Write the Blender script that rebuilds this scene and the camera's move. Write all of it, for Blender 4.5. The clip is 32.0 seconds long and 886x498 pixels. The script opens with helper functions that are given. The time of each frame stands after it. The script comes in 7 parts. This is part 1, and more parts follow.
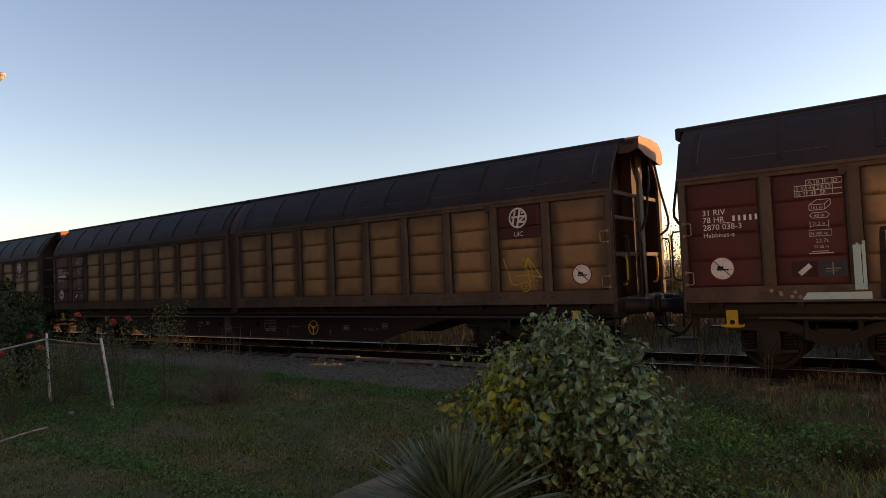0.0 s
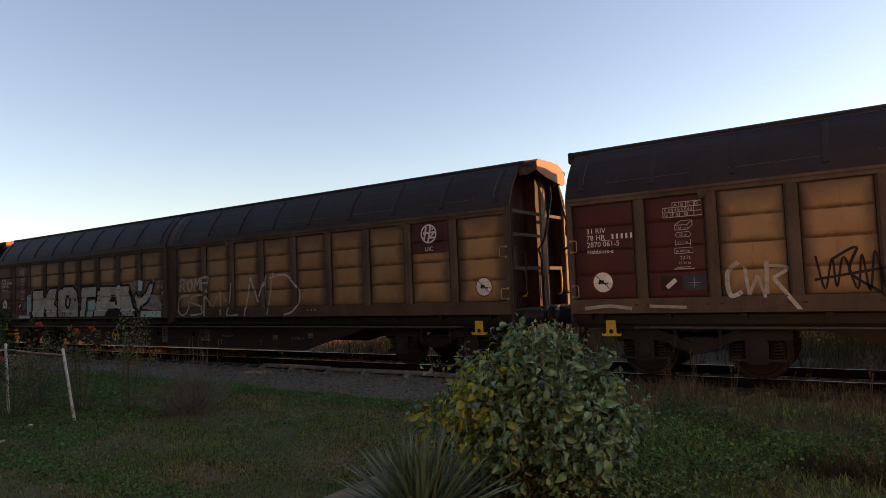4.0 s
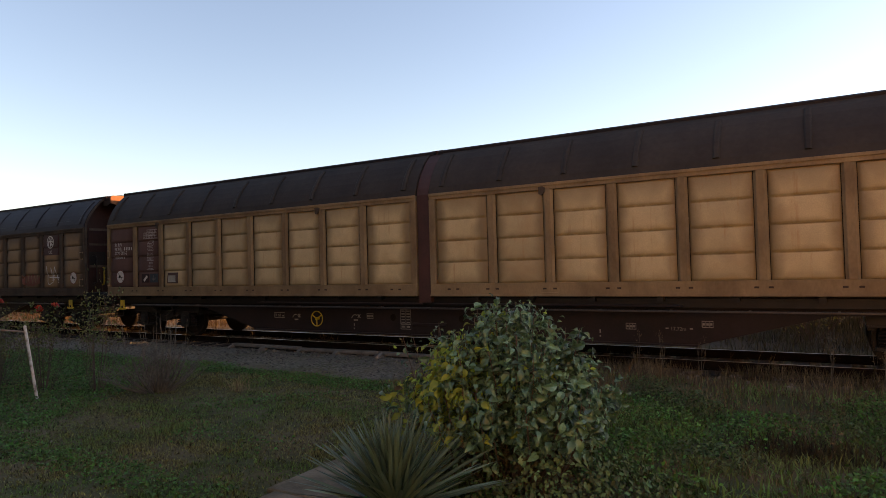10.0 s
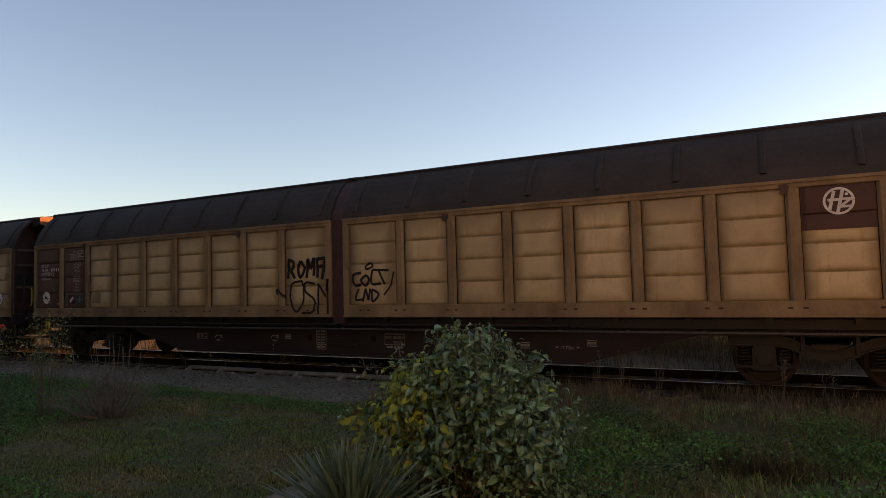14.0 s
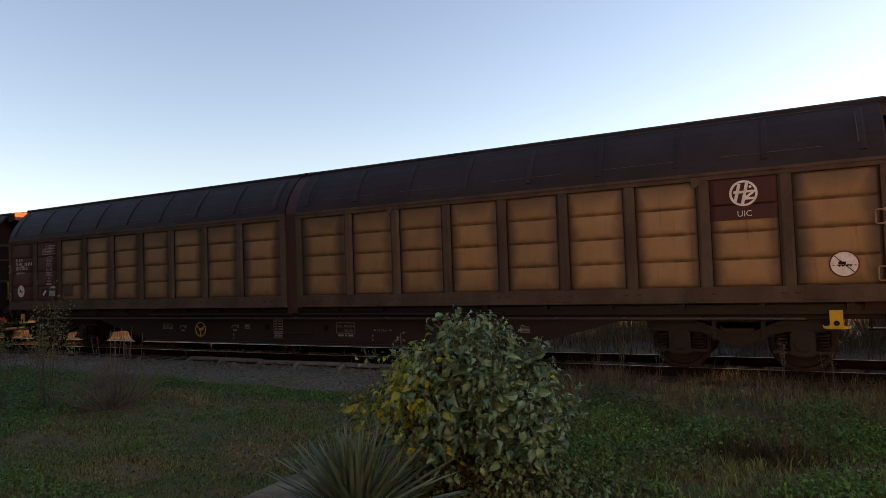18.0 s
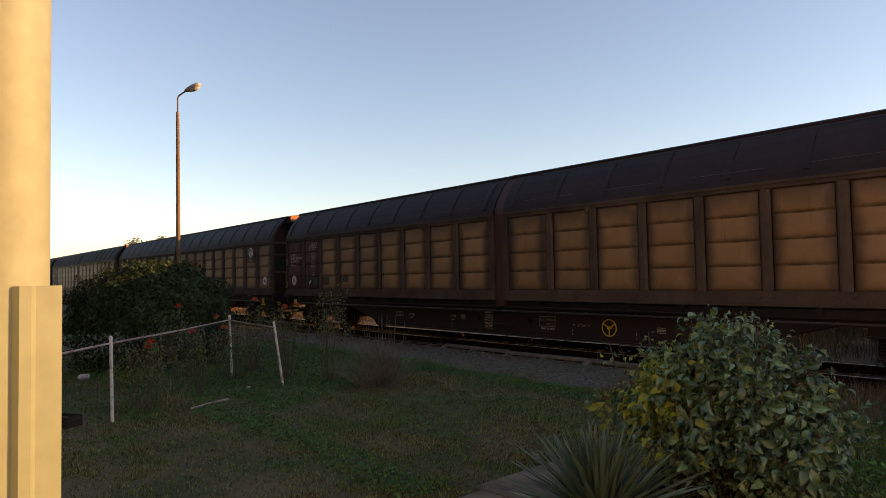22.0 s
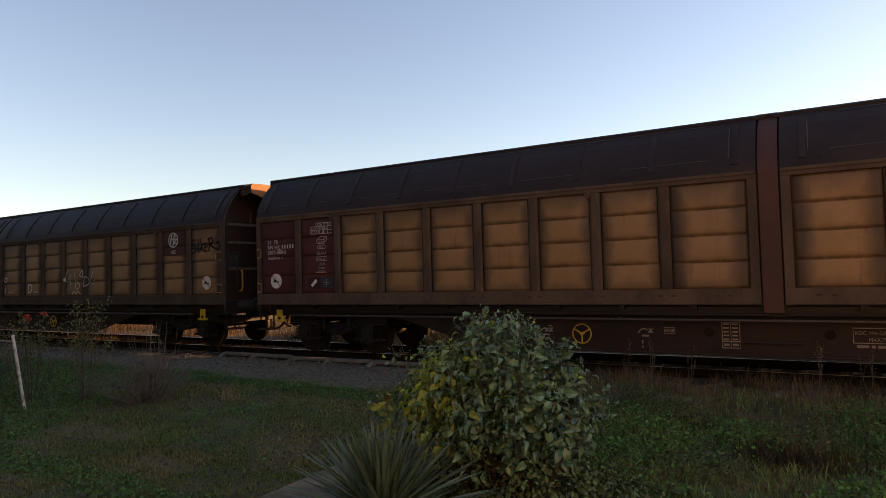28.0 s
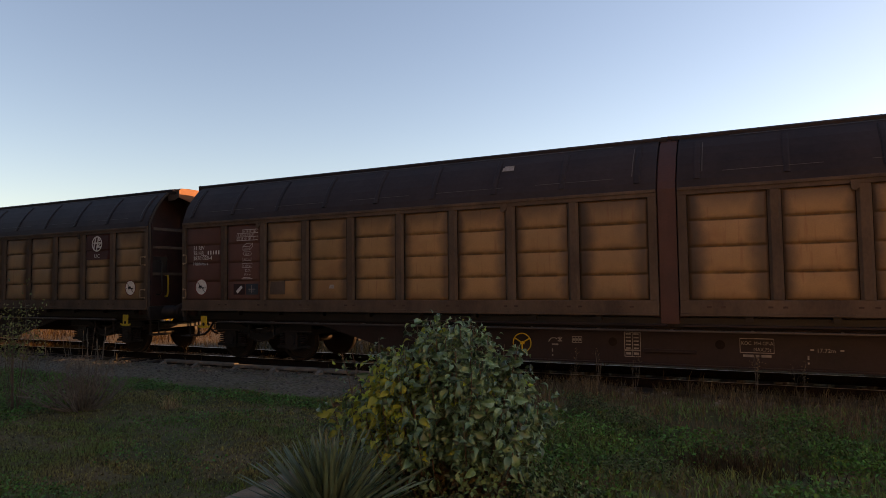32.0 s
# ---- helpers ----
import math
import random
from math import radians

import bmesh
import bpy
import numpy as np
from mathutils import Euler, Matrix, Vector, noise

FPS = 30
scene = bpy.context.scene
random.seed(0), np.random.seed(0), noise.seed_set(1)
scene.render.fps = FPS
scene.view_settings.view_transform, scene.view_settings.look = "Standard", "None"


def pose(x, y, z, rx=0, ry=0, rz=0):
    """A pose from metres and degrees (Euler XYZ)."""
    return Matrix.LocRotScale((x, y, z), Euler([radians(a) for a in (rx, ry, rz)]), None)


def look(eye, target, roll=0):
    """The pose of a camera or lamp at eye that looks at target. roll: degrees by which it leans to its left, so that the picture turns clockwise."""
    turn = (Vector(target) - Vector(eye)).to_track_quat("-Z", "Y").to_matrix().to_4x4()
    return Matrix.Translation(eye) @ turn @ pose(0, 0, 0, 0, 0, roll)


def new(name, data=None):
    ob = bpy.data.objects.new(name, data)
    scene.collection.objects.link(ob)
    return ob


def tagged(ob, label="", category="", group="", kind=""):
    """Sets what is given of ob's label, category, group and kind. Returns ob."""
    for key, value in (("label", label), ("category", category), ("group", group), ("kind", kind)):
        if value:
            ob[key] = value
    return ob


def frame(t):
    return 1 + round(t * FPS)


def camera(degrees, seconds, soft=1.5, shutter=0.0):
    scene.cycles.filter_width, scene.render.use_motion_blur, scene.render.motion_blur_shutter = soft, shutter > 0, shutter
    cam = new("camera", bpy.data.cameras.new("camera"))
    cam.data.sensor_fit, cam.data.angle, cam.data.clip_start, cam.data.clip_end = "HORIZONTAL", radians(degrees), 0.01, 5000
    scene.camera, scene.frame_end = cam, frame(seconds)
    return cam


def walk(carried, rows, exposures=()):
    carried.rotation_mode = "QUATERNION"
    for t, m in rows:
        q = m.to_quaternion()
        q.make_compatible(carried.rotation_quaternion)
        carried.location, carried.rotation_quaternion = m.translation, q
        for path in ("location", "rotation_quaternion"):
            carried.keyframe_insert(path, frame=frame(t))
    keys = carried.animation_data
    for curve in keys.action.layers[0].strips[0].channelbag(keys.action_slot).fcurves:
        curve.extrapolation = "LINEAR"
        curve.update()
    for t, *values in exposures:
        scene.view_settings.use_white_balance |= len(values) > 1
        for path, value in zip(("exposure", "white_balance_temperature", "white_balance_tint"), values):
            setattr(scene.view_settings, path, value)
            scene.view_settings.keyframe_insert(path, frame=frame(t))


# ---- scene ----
SKY, SUNP = 0.205, 5.4
KELVIN, TINT = 9600, 27
STOPS = [(0, 0.58), (4, 0.68), (7, 0.86), (9.5, 0.98), (11, 0.76), (12, 0.6), (15, 0.52), (17.5, 0.8), (19, 0.74), (20, 0.6), (22, 0.64), (24, 0.6), (25, 0.5), (26.5, 0.6), (29, 0.72), (30.5, 0.68), (32, 0.53)]
EYE = 1.89
cam = camera(69.0, 32.0, soft=0.55)
# seconds, x, y, z from the standing point, yaw, pitch, roll
PATH = [
    (0.0, -0.016, -0.046, 0.015, 36.16, 2.41, 2.51),
    (0.5, -0.015, 0.005, 0.007, 36.33, 2.54, 2.40),
    (1.0, -0.012, 0.009, 0.007, 36.19, 2.34, 2.19),
    (1.5, -0.014, 0.007, 0.006, 35.91, 2.34, 2.14),
    (2.0, -0.023, -0.024, -0.006, 35.24, 2.70, 1.71),
    (2.5, -0.024, 0.000, -0.007, 34.67, 3.21, 1.29),
    (3.0, -0.022, -0.004, -0.007, 33.60, 3.25, 1.97),
    (3.5, -0.007, 0.003, -0.001, 33.49, 3.23, 1.97),
    (4.0, 0.006, -0.022, 0.001, 33.81, 3.23, 2.34),
    (4.5, 0.004, 0.004, -0.002, 34.32, 3.11, 2.07),
    (6.5, -0.014, -0.012, -0.003, 34.48, 0.70, 3.74),
    (7.0, -0.023, -0.047, 0.008, 32.99, 0.40, 3.57),
    (7.5, 0.013, -0.001, 0.001, 33.85, -0.20, 3.67),
    (8.0, -0.003, -0.002, -0.005, 34.48, 0.02, 3.16),
    (8.5, 0.007, 0.000, -0.001, 34.81, 0.80, 3.03),
    (9.0, -0.030, -0.016, -0.034, 32.85, 1.40, 1.97),
    (9.5, -0.022, -0.010, -0.007, 32.33, 1.23, 1.77),
    (10.0, -0.042, -0.001, -0.019, 31.31, 1.57, 1.54),
    (10.5, -0.054, -0.011, -0.010, 26.44, 1.63, 1.96),
    (11.0, -0.018, -0.007, -0.006, 25.33, 2.61, 1.89),
    (11.5, -0.013, -0.008, -0.001, 25.53, 2.86, 1.64),
    (12.0, -0.010, -0.008, -0.002, 25.46, 2.63, 2.02),
    (12.5, -0.017, -0.009, -0.004, 24.98, 2.56, 2.06),
    (13.0, -0.023, -0.023, -0.025, 25.34, 2.39, 1.36),
    (13.5, -0.010, -0.001, -0.000, 26.52, 2.48, 1.93),
    (14.0, -0.005, 0.003, 0.004, 28.13, 3.23, 1.48),
    (14.5, -0.004, 0.001, -0.003, 30.39, 4.13, 1.23),
    (15.0, -0.015, -0.014, -0.006, 30.28, 3.71, 1.65),
    (15.5, -0.032, -0.037, -0.005, 28.88, 3.08, 1.54),
    (17.5, -0.023, -0.012, 0.001, 29.10, 2.27, 2.28),
    (18.0, -0.018, -0.006, -0.007, 28.04, 2.27, 2.04),
    (18.5, -0.009, -0.009, 0.005, 27.71, 2.15, 1.97),
    (19.0, -0.035, -0.034, -0.008, 27.19, 2.57, 1.67),
    (19.5, 0.001, -0.003, 0.002, 28.40, 2.67, 1.95),
    (20.0, 0.021, -0.005, -0.008, 29.97, 3.08, 0.77),
    (20.5, -0.003, -0.007, 0.007, 30.37, 2.93, 0.53),
    (21.0, -0.002, 0.023, 0.040, 35.95, 2.71, 0.90),
    (21.5, -0.030, -0.107, -0.006, 47.22, 2.29, -0.91),
    (22.0, -0.003, -0.004, -0.001, 49.64, 2.39, 1.12),
    (22.5, 0.021, 0.073, -0.004, 43.86, 3.97, 2.09),
    (23.0, 0.044, -0.028, 0.007, 36.14, 3.95, 1.59),
    (23.5, 0.005, 0.001, -0.009, 29.99, 4.35, 1.57),
    (24.0, 0.016, 0.021, -0.013, 28.71, 5.12, 1.33),
    (24.5, 0.019, 0.010, 0.006, 31.22, 5.12, 0.91),
    (25.0, 0.017, 0.006, 0.009, 32.65, 5.53, -0.23),
    (25.5, 0.006, 0.002, 0.006, 34.50, 3.99, -0.05),
    (26.0, -0.010, -0.013, 0.012, 35.61, 2.76, 0.42),
    (26.5, 0.006, -0.002, -0.004, 35.01, 2.85, 0.70),
    (28.5, 0.001, -0.000, -0.001, 29.98, 2.21, 1.80),
    (29.0, -0.009, -0.012, -0.016, 29.74, 2.67, 2.00),
    (29.5, -0.001, -0.000, 0.000, 28.57, 2.96, 2.20),
    (30.0, -0.003, -0.005, -0.015, 27.13, 2.78, 0.86),
    (30.5, 0.001, -0.001, 0.000, 25.98, 2.59, 1.08),
    (31.0, 0.000, -0.003, 0.001, 25.56, 2.48, 0.59),
    (31.5, -0.001, 0.003, -0.001, 25.71, 2.49, 0.90),
    (32.0, -0.016, -0.008, -0.027, 26.27, 2.98, 0.73),
]
walk(cam, [(t, pose(x, y, EYE + z, 90 + pitch, roll, yaw)) for t, x, y, z, yaw, pitch, roll in PATH],
     exposures=[(t, e, KELVIN, TINT) for t, e in STOPS])

# ---- light ----
SUN_AZ, SUN_EL = 46.0, 12.0          # degrees from +y towards +x, and above the horizon
world = bpy.data.worlds.new("evening_sky")
scene.world = world
world.use_nodes = True
wn = world.node_tree
sky = wn.nodes.new("ShaderNodeTexSky")
sky.sky_type = "NISHITA"
sky.sun_disc = False
sky.sun_elevation = radians(SUN_EL)
sky.sun_rotation = radians(SUN_AZ)
sky.altitude, sky.air_density, sky.dust_density, sky.ozone_density = 100, 1.0, 0.38, 3.1
wn.nodes["Background"].inputs["Strength"].default_value = SKY
wn.links.new(sky.outputs["Color"], wn.nodes["Background"].inputs["Color"])
sun = new("sun", bpy.data.lights.new("sun", "SUN"))
sun.data.energy, sun.data.angle, sun.data.color = SUNP, radians(0.6), (1.0, 0.62, 0.3)
to_sun = Vector((math.sin(radians(SUN_AZ)) * math.cos(radians(SUN_EL)), math.cos(radians(SUN_AZ)) * math.cos(radians(SUN_EL)), math.sin(radians(SUN_EL))))
sun.matrix_world = look(to_sun * 200, (0, 0, 0))

# ---- materials ----
def mat(name, base, rough=0.8, metal=0.0, second=None, scale=4.0, mix=(0.35, 0.7), grain=40.0, bump=0.15, rand=0.12, spec=0.3, stretch=(1, 1, 1), trans=0.0):
    """Two-scale noise between two colours, fine grain, bump, and a shift of tone from object to object."""
    m = bpy.data.materials.new(name)
    m.use_nodes = True
    nt = m.node_tree
    N, Lk = nt.nodes, nt.links
    b = N["Principled BSDF"]
    b.inputs["Roughness"].default_value, b.inputs["Metallic"].default_value = rough, metal
    b.inputs["Specular IOR Level"].default_value = spec
    second = second or tuple(c * 0.6 for c in base)
    tc, info, mp = N.new("ShaderNodeTexCoord"), N.new("ShaderNodeObjectInfo"), N.new("ShaderNodeMapping")
    mp.inputs["Scale"].default_value = stretch
    off = N.new("ShaderNodeVectorMath")
    off.operation = "MULTIPLY_ADD"
    off.inputs[1].default_value = (1, 1, 1)
    mul = N.new("ShaderNodeMath")
    mul.operation, mul.inputs[1].default_value = "MULTIPLY", 37.0
    Lk.new(info.outputs["Random"], mul.inputs[0])
    Lk.new(tc.outputs["Object"], off.inputs[0])
    Lk.new(mul.outputs[0], off.inputs[2])
    Lk.new(off.outputs[0], mp.inputs["Vector"])
    n1, n2 = N.new("ShaderNodeTexNoise"), N.new("ShaderNodeTexNoise")
    n1.inputs["Scale"].default_value, n1.inputs["Detail"].default_value, n1.inputs["Roughness"].default_value = scale, 6, 0.6
    n2.inputs["Scale"].default_value, n2.inputs["Detail"].default_value = grain, 4
    Lk.new(mp.outputs[0], n1.inputs["Vector"])
    Lk.new(mp.outputs[0], n2.inputs["Vector"])
    ramp = N.new("ShaderNodeMapRange")
    ramp.inputs["From Min"].default_value, ramp.inputs["From Max"].default_value = mix
    Lk.new(n1.outputs["Fac"], ramp.inputs["Value"])
    mx = N.new("ShaderNodeMix")
    mx.data_type = "RGBA"
    mx.inputs["A"].default_value, mx.inputs["B"].default_value = (*base, 1), (*second, 1)
    Lk.new(ramp.outputs[0], mx.inputs["Factor"])
    hsv = N.new("ShaderNodeHueSaturation")
    v1 = N.new("ShaderNodeMapRange")
    v1.inputs["To Min"].default_value, v1.inputs["To Max"].default_value = 1 - rand, 1 + rand
    Lk.new(info.outputs["Random"], v1.inputs["Value"])
    g1 = N.new("ShaderNodeMapRange")
    g1.inputs["To Min"].default_value, g1.inputs["To Max"].default_value = 0.8, 1.2
    Lk.new(n2.outputs["Fac"], g1.inputs["Value"])
    vm = N.new("ShaderNodeMath")
    vm.operation = "MULTIPLY"
    Lk.new(v1.outputs[0], vm.inputs[0])
    Lk.new(g1.outputs[0], vm.inputs[1])
    Lk.new(vm.outputs[0], hsv.inputs["Value"])
    Lk.new(mx.outputs["Result"], hsv.inputs["Color"])
    Lk.new(hsv.outputs[0], b.inputs["Base Color"])
    if bump:
        bp = N.new("ShaderNodeBump")
        bp.inputs["Strength"].default_value, bp.inputs["Distance"].default_value = bump, 0.02
        Lk.new(n2.outputs["Fac"], bp.inputs["Height"])
        Lk.new(bp.outputs[0], b.inputs["Normal"])
    if trans:
        b.inputs["Subsurface Weight"].default_value = 0
        tr, ad = N.new("ShaderNodeBsdfTranslucent"), N.new("ShaderNodeMixShader")
        ad.inputs["Fac"].default_value = trans
        Lk.new(hsv.outputs[0], tr.inputs["Color"])
        Lk.new(b.outputs[0], ad.inputs[1])
        Lk.new(tr.outputs[0], ad.inputs[2])
        Lk.new(ad.outputs[0], N["Material Output"].inputs["Surface"])
    m["isl"] = 0
    return m


def by_island(m, low=0.7, high=1.3, hue=0.03):
    """Tone and hue differ from leaf to leaf or blade to blade within one mesh."""
    N, Lk = m.node_tree.nodes, m.node_tree.links
    hsv = [n for n in N if n.bl_idname == "ShaderNodeHueSaturation"][0]
    geo, r1, r2, mm = N.new("ShaderNodeNewGeometry"), N.new("ShaderNodeMapRange"), N.new("ShaderNodeMapRange"), N.new("ShaderNodeMath")
    r1.inputs["To Min"].default_value, r1.inputs["To Max"].default_value = low, high
    r2.inputs["To Min"].default_value, r2.inputs["To Max"].default_value = 0.5 - hue, 0.5 + hue
    Lk.new(geo.outputs["Random Per Island"], r1.inputs["Value"])
    Lk.new(geo.outputs["Random Per Island"], r2.inputs["Value"])
    old = hsv.inputs["Value"].links[0].from_socket
    mm.operation = "MULTIPLY"
    Lk.new(old, mm.inputs[0])
    Lk.new(r1.outputs[0], mm.inputs[1])
    Lk.new(mm.outputs[0], hsv.inputs["Value"])
    Lk.new(r2.outputs[0], hsv.inputs["Hue"])
    return m


def panel_mat(name, base, grime_shade, rust, amount, spec=0.38, dust=0.05):
    """Painted ribbed sheet: sooty dirt blown in from the frame, band shade painted into the folds, thin rust runs,
    faded paint. Object space: x across, z up from the panel's foot.
    """
    m = mat(name, base, rough=0.5, second=tuple(0.82 * c for c in base), scale=2.2, grain=60, bump=0.03, rand=0.14, spec=spec)
    N, Lk = m.node_tree.nodes, m.node_tree.links
    hsv = [n for n in N if n.bl_idname == "ShaderNodeHueSaturation"][0]
    b = N["Principled BSDF"]
    b.inputs["Sheen Weight"].default_value, b.inputs["Sheen Roughness"].default_value = dust, 0.4
    b.inputs["Sheen Tint"].default_value = (0.62, 0.64, 0.66, 1)
    tc, sep = N.new("ShaderNodeTexCoord"), N.new("ShaderNodeSeparateXYZ")
    Lk.new(tc.outputs["Object"], sep.inputs[0])
    info = N.new("ShaderNodeObjectInfo")
    sh = N.new("ShaderNodeVectorMath")
    sh.operation = "ADD"
    mu = N.new("ShaderNodeMath")
    mu.operation, mu.inputs[1].default_value = "MULTIPLY", 51.0
    Lk.new(info.outputs["Random"], mu.inputs[0])
    Lk.new(tc.outputs["Object"], sh.inputs[0])
    Lk.new(mu.outputs[0], sh.inputs[1])

    def noise_of(scale, stretch):
        mp, n = N.new("ShaderNodeMapping"), N.new("ShaderNodeTexNoise")
        mp.inputs["Scale"].default_value = stretch
        n.inputs["Scale"].default_value, n.inputs["Detail"].default_value, n.inputs["Roughness"].default_value = scale, 5, 0.6
        Lk.new(sh.outputs[0], mp.inputs["Vector"])
        Lk.new(mp.outputs[0], n.inputs["Vector"])
        return n.outputs["Fac"]

    def math_(op, a, c):
        n = N.new("ShaderNodeMath")
        n.operation = op
        for s, v in zip(n.inputs, (a, c)):
            if isinstance(v, (int, float)):
                s.default_value = v
            else:
                Lk.new(v, s)
        return n.outputs[0]

    def ranged(v, a, c, lo=0.0, hi=1.0):
        n = N.new("ShaderNodeMapRange")
        n.interpolation_type = "SMOOTHSTEP"
        n.inputs["From Min"].default_value, n.inputs["From Max"].default_value = a, c
        n.inputs["To Min"].default_value, n.inputs["To Max"].default_value = lo, hi
        Lk.new(v, n.inputs["Value"])
        return n.outputs[0]
    cloud = noise_of(2.5, (1.0, 1, 1.0))
    ax = math_("ABSOLUTE", sep.outputs["X"], 0)
    side = ranged(math_("ADD", ax, math_("MULTIPLY", cloud, 0.2)), 0.3, 0.6)
    top = ranged(math_("ADD", sep.outputs["Z"], math_("MULTIPLY", cloud, 0.3)), 1.35, 1.95)
    foot = ranged(math_("ADD", sep.outputs["Z"], math_("MULTIPLY", cloud, 0.25)), 0.38, 0.08)
    soot_shade = math_("MAXIMUM", math_("MAXIMUM", side, math_("MULTIPLY", top, 0.8)), math_("MULTIPLY", foot, 0.6))
    # fold dirt, with the shade under each band's bulge painted in
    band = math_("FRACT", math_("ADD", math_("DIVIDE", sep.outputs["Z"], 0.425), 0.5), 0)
    fold_shade = math_("MAXIMUM", ranged(math_("FRACT", math_("ADD", band, 0.48), 0), 0.28, 0.02, 0.0, 0.55), ranged(math_("ABSOLUTE", math_("SUBTRACT", band, 0.5), 0), 0.05, 0.01, 0.0, 0.9))
    soot_shade = math_("MAXIMUM", soot_shade, math_("MULTIPLY", fold_shade, ranged(noise_of(5.0, (1, 1, 1)), 0.3, 0.6, 0.35, 1.0)))
    soot_shade = math_("MULTIPLY", soot_shade, amount)
    run = ranged(noise_of(3.0, (5.0, 5, 0.25)), 0.56, 0.72, 0.0, 0.55)
    blot = ranged(noise_of(1.3, (1, 1, 1)), 0.5, 0.75, 0.0, 0.4)
    runs = math_("MAXIMUM", run, blot)
    m1, m2 = N.new("ShaderNodeMix"), N.new("ShaderNodeMix")
    for q, colour in ((m1, rust), (m2, grime_shade)):
        q.data_type = "RGBA"
        q.inputs["B"].default_value = (*colour, 1)
    Lk.new(runs, m1.inputs["Factor"])
    Lk.new(soot_shade, m2.inputs["Factor"])
    Lk.new(hsv.outputs[0], m1.inputs["A"])
    Lk.new(m1.outputs["Result"], m2.inputs["A"])
    Lk.new(m2.outputs["Result"], b.inputs["Base Color"])
    return m


M = {}
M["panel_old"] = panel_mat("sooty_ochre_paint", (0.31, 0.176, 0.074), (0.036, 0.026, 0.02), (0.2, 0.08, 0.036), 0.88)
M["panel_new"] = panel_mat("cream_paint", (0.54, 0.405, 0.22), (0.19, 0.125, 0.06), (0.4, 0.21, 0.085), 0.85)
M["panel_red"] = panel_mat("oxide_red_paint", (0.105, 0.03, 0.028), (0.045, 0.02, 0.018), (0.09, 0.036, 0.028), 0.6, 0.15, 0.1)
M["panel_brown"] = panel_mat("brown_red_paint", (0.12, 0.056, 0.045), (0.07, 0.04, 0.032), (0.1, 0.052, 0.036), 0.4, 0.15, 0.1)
M["frame_old"] = mat("sooty_frame_paint", (0.115, 0.082, 0.06), 0.7, second=(0.058, 0.043, 0.034), scale=1.7, grain=30, stretch=(1, 1, 0.5), spec=0.08)
M["frame_new"] = mat("tan_frame_paint", (0.29, 0.2, 0.11), 0.65, second=(0.16, 0.105, 0.06), scale=1.7, grain=30, stretch=(1, 1, 0.5), spec=0.15)
M["roof_old"] = mat("sooty_roof_sheet", (0.036, 0.028, 0.029), 0.6, second=(0.022, 0.018, 0.02), scale=1.2, grain=14, bump=0.1, rand=0.1, spec=0.15)
M["roof_new"] = mat("grey_roof_sheet", (0.055, 0.045, 0.038), 0.7, second=(0.034, 0.029, 0.026), scale=1.2, grain=14, bump=0.1, rand=0.1, spec=0.15)
M["seam"] = mat("pale_sealing_seam", (0.10, 0.095, 0.09), 0.7)
M["post_red"] = mat("red_brown_post", (0.075, 0.032, 0.027), 0.6, second=(0.045, 0.023, 0.02), scale=1.5)
M["girder"] = mat("brown_girder_paint", (0.031, 0.02, 0.019), 0.6, second=(0.02, 0.015, 0.0145), scale=1.3, grain=25, spec=0.2)
M["under"] = mat("greasy_black_iron", (0.011, 0.0105, 0.012), 0.55, second=(0.02, 0.016, 0.015), scale=3, spec=0.3)
M["wheel"] = mat("rusty_wheel_steel", (0.028, 0.02, 0.016), 0.6, metal=0.3, second=(0.016, 0.012, 0.01), scale=4)
M["end_dark"] = mat("sooty_red_end_wall", (0.05, 0.023, 0.021), 0.7, second=(0.026, 0.016, 0.015), scale=2, spec=0.2)
M["end_edge"] = mat("dark_end_edging", (0.07, 0.05, 0.04), 0.7, second=(0.03, 0.022, 0.02), scale=4)
M["handle"] = mat("worn_tan_handle", (0.34, 0.24, 0.14), 0.5, second=(0.2, 0.13, 0.08), scale=12)
M["step_steel"] = mat("worn_step_steel", (0.06, 0.05, 0.045), 0.4, second=(0.03, 0.025, 0.022), scale=6, spec=0.5)
M["end_post"] = mat("weathered_white_post", (0.16, 0.125, 0.1), 0.7, second=(0.08, 0.055, 0.045), scale=3)
M["end_rail"] = mat("dirty_end_rail", (0.11, 0.085, 0.07), 0.75, second=(0.06, 0.045, 0.035), scale=5)
# orange of the low sun put into the hood colour
M["hood"] = mat("sun_toned_hood", (0.34, 0.115, 0.04), 0.6, second=(0.27, 0.085, 0.03), scale=3)
M["yellow"] = mat("signal_yellow_paint", (0.62, 0.4, 0.03), 0.5, second=(0.4, 0.26, 0.03), scale=6)
M["white"] = mat("white_marking", (0.72, 0.7, 0.66), 0.6, second=(0.55, 0.52, 0.47), scale=9)
M["dim_white"] = mat("faded_marking", (0.3, 0.275, 0.25), 0.7, second=(0.17, 0.15, 0.13), scale=9)
M["mid_white"] = mat("worn_marking", (0.5, 0.47, 0.43), 0.7, second=(0.32, 0.29, 0.26), scale=9)
M["ring"] = mat("red_marking", (0.2, 0.03, 0.025), 0.6)
M["ink"] = mat("black_marking", (0.015, 0.014, 0.014), 0.6, spec=0.15)
M["blue"] = mat("slate_label_board", (0.03, 0.045, 0.06), 0.5)
M["spray_white"] = mat("white_spray_paint", (0.46, 0.465, 0.41), 0.7, second=(0.28, 0.265, 0.22), scale=2.2, mix=(0.42, 0.7))
M["spray_grey"] = mat("thin_grey_spray", (0.42, 0.4, 0.36), 0.8, second=(0.28, 0.24, 0.19), scale=8)
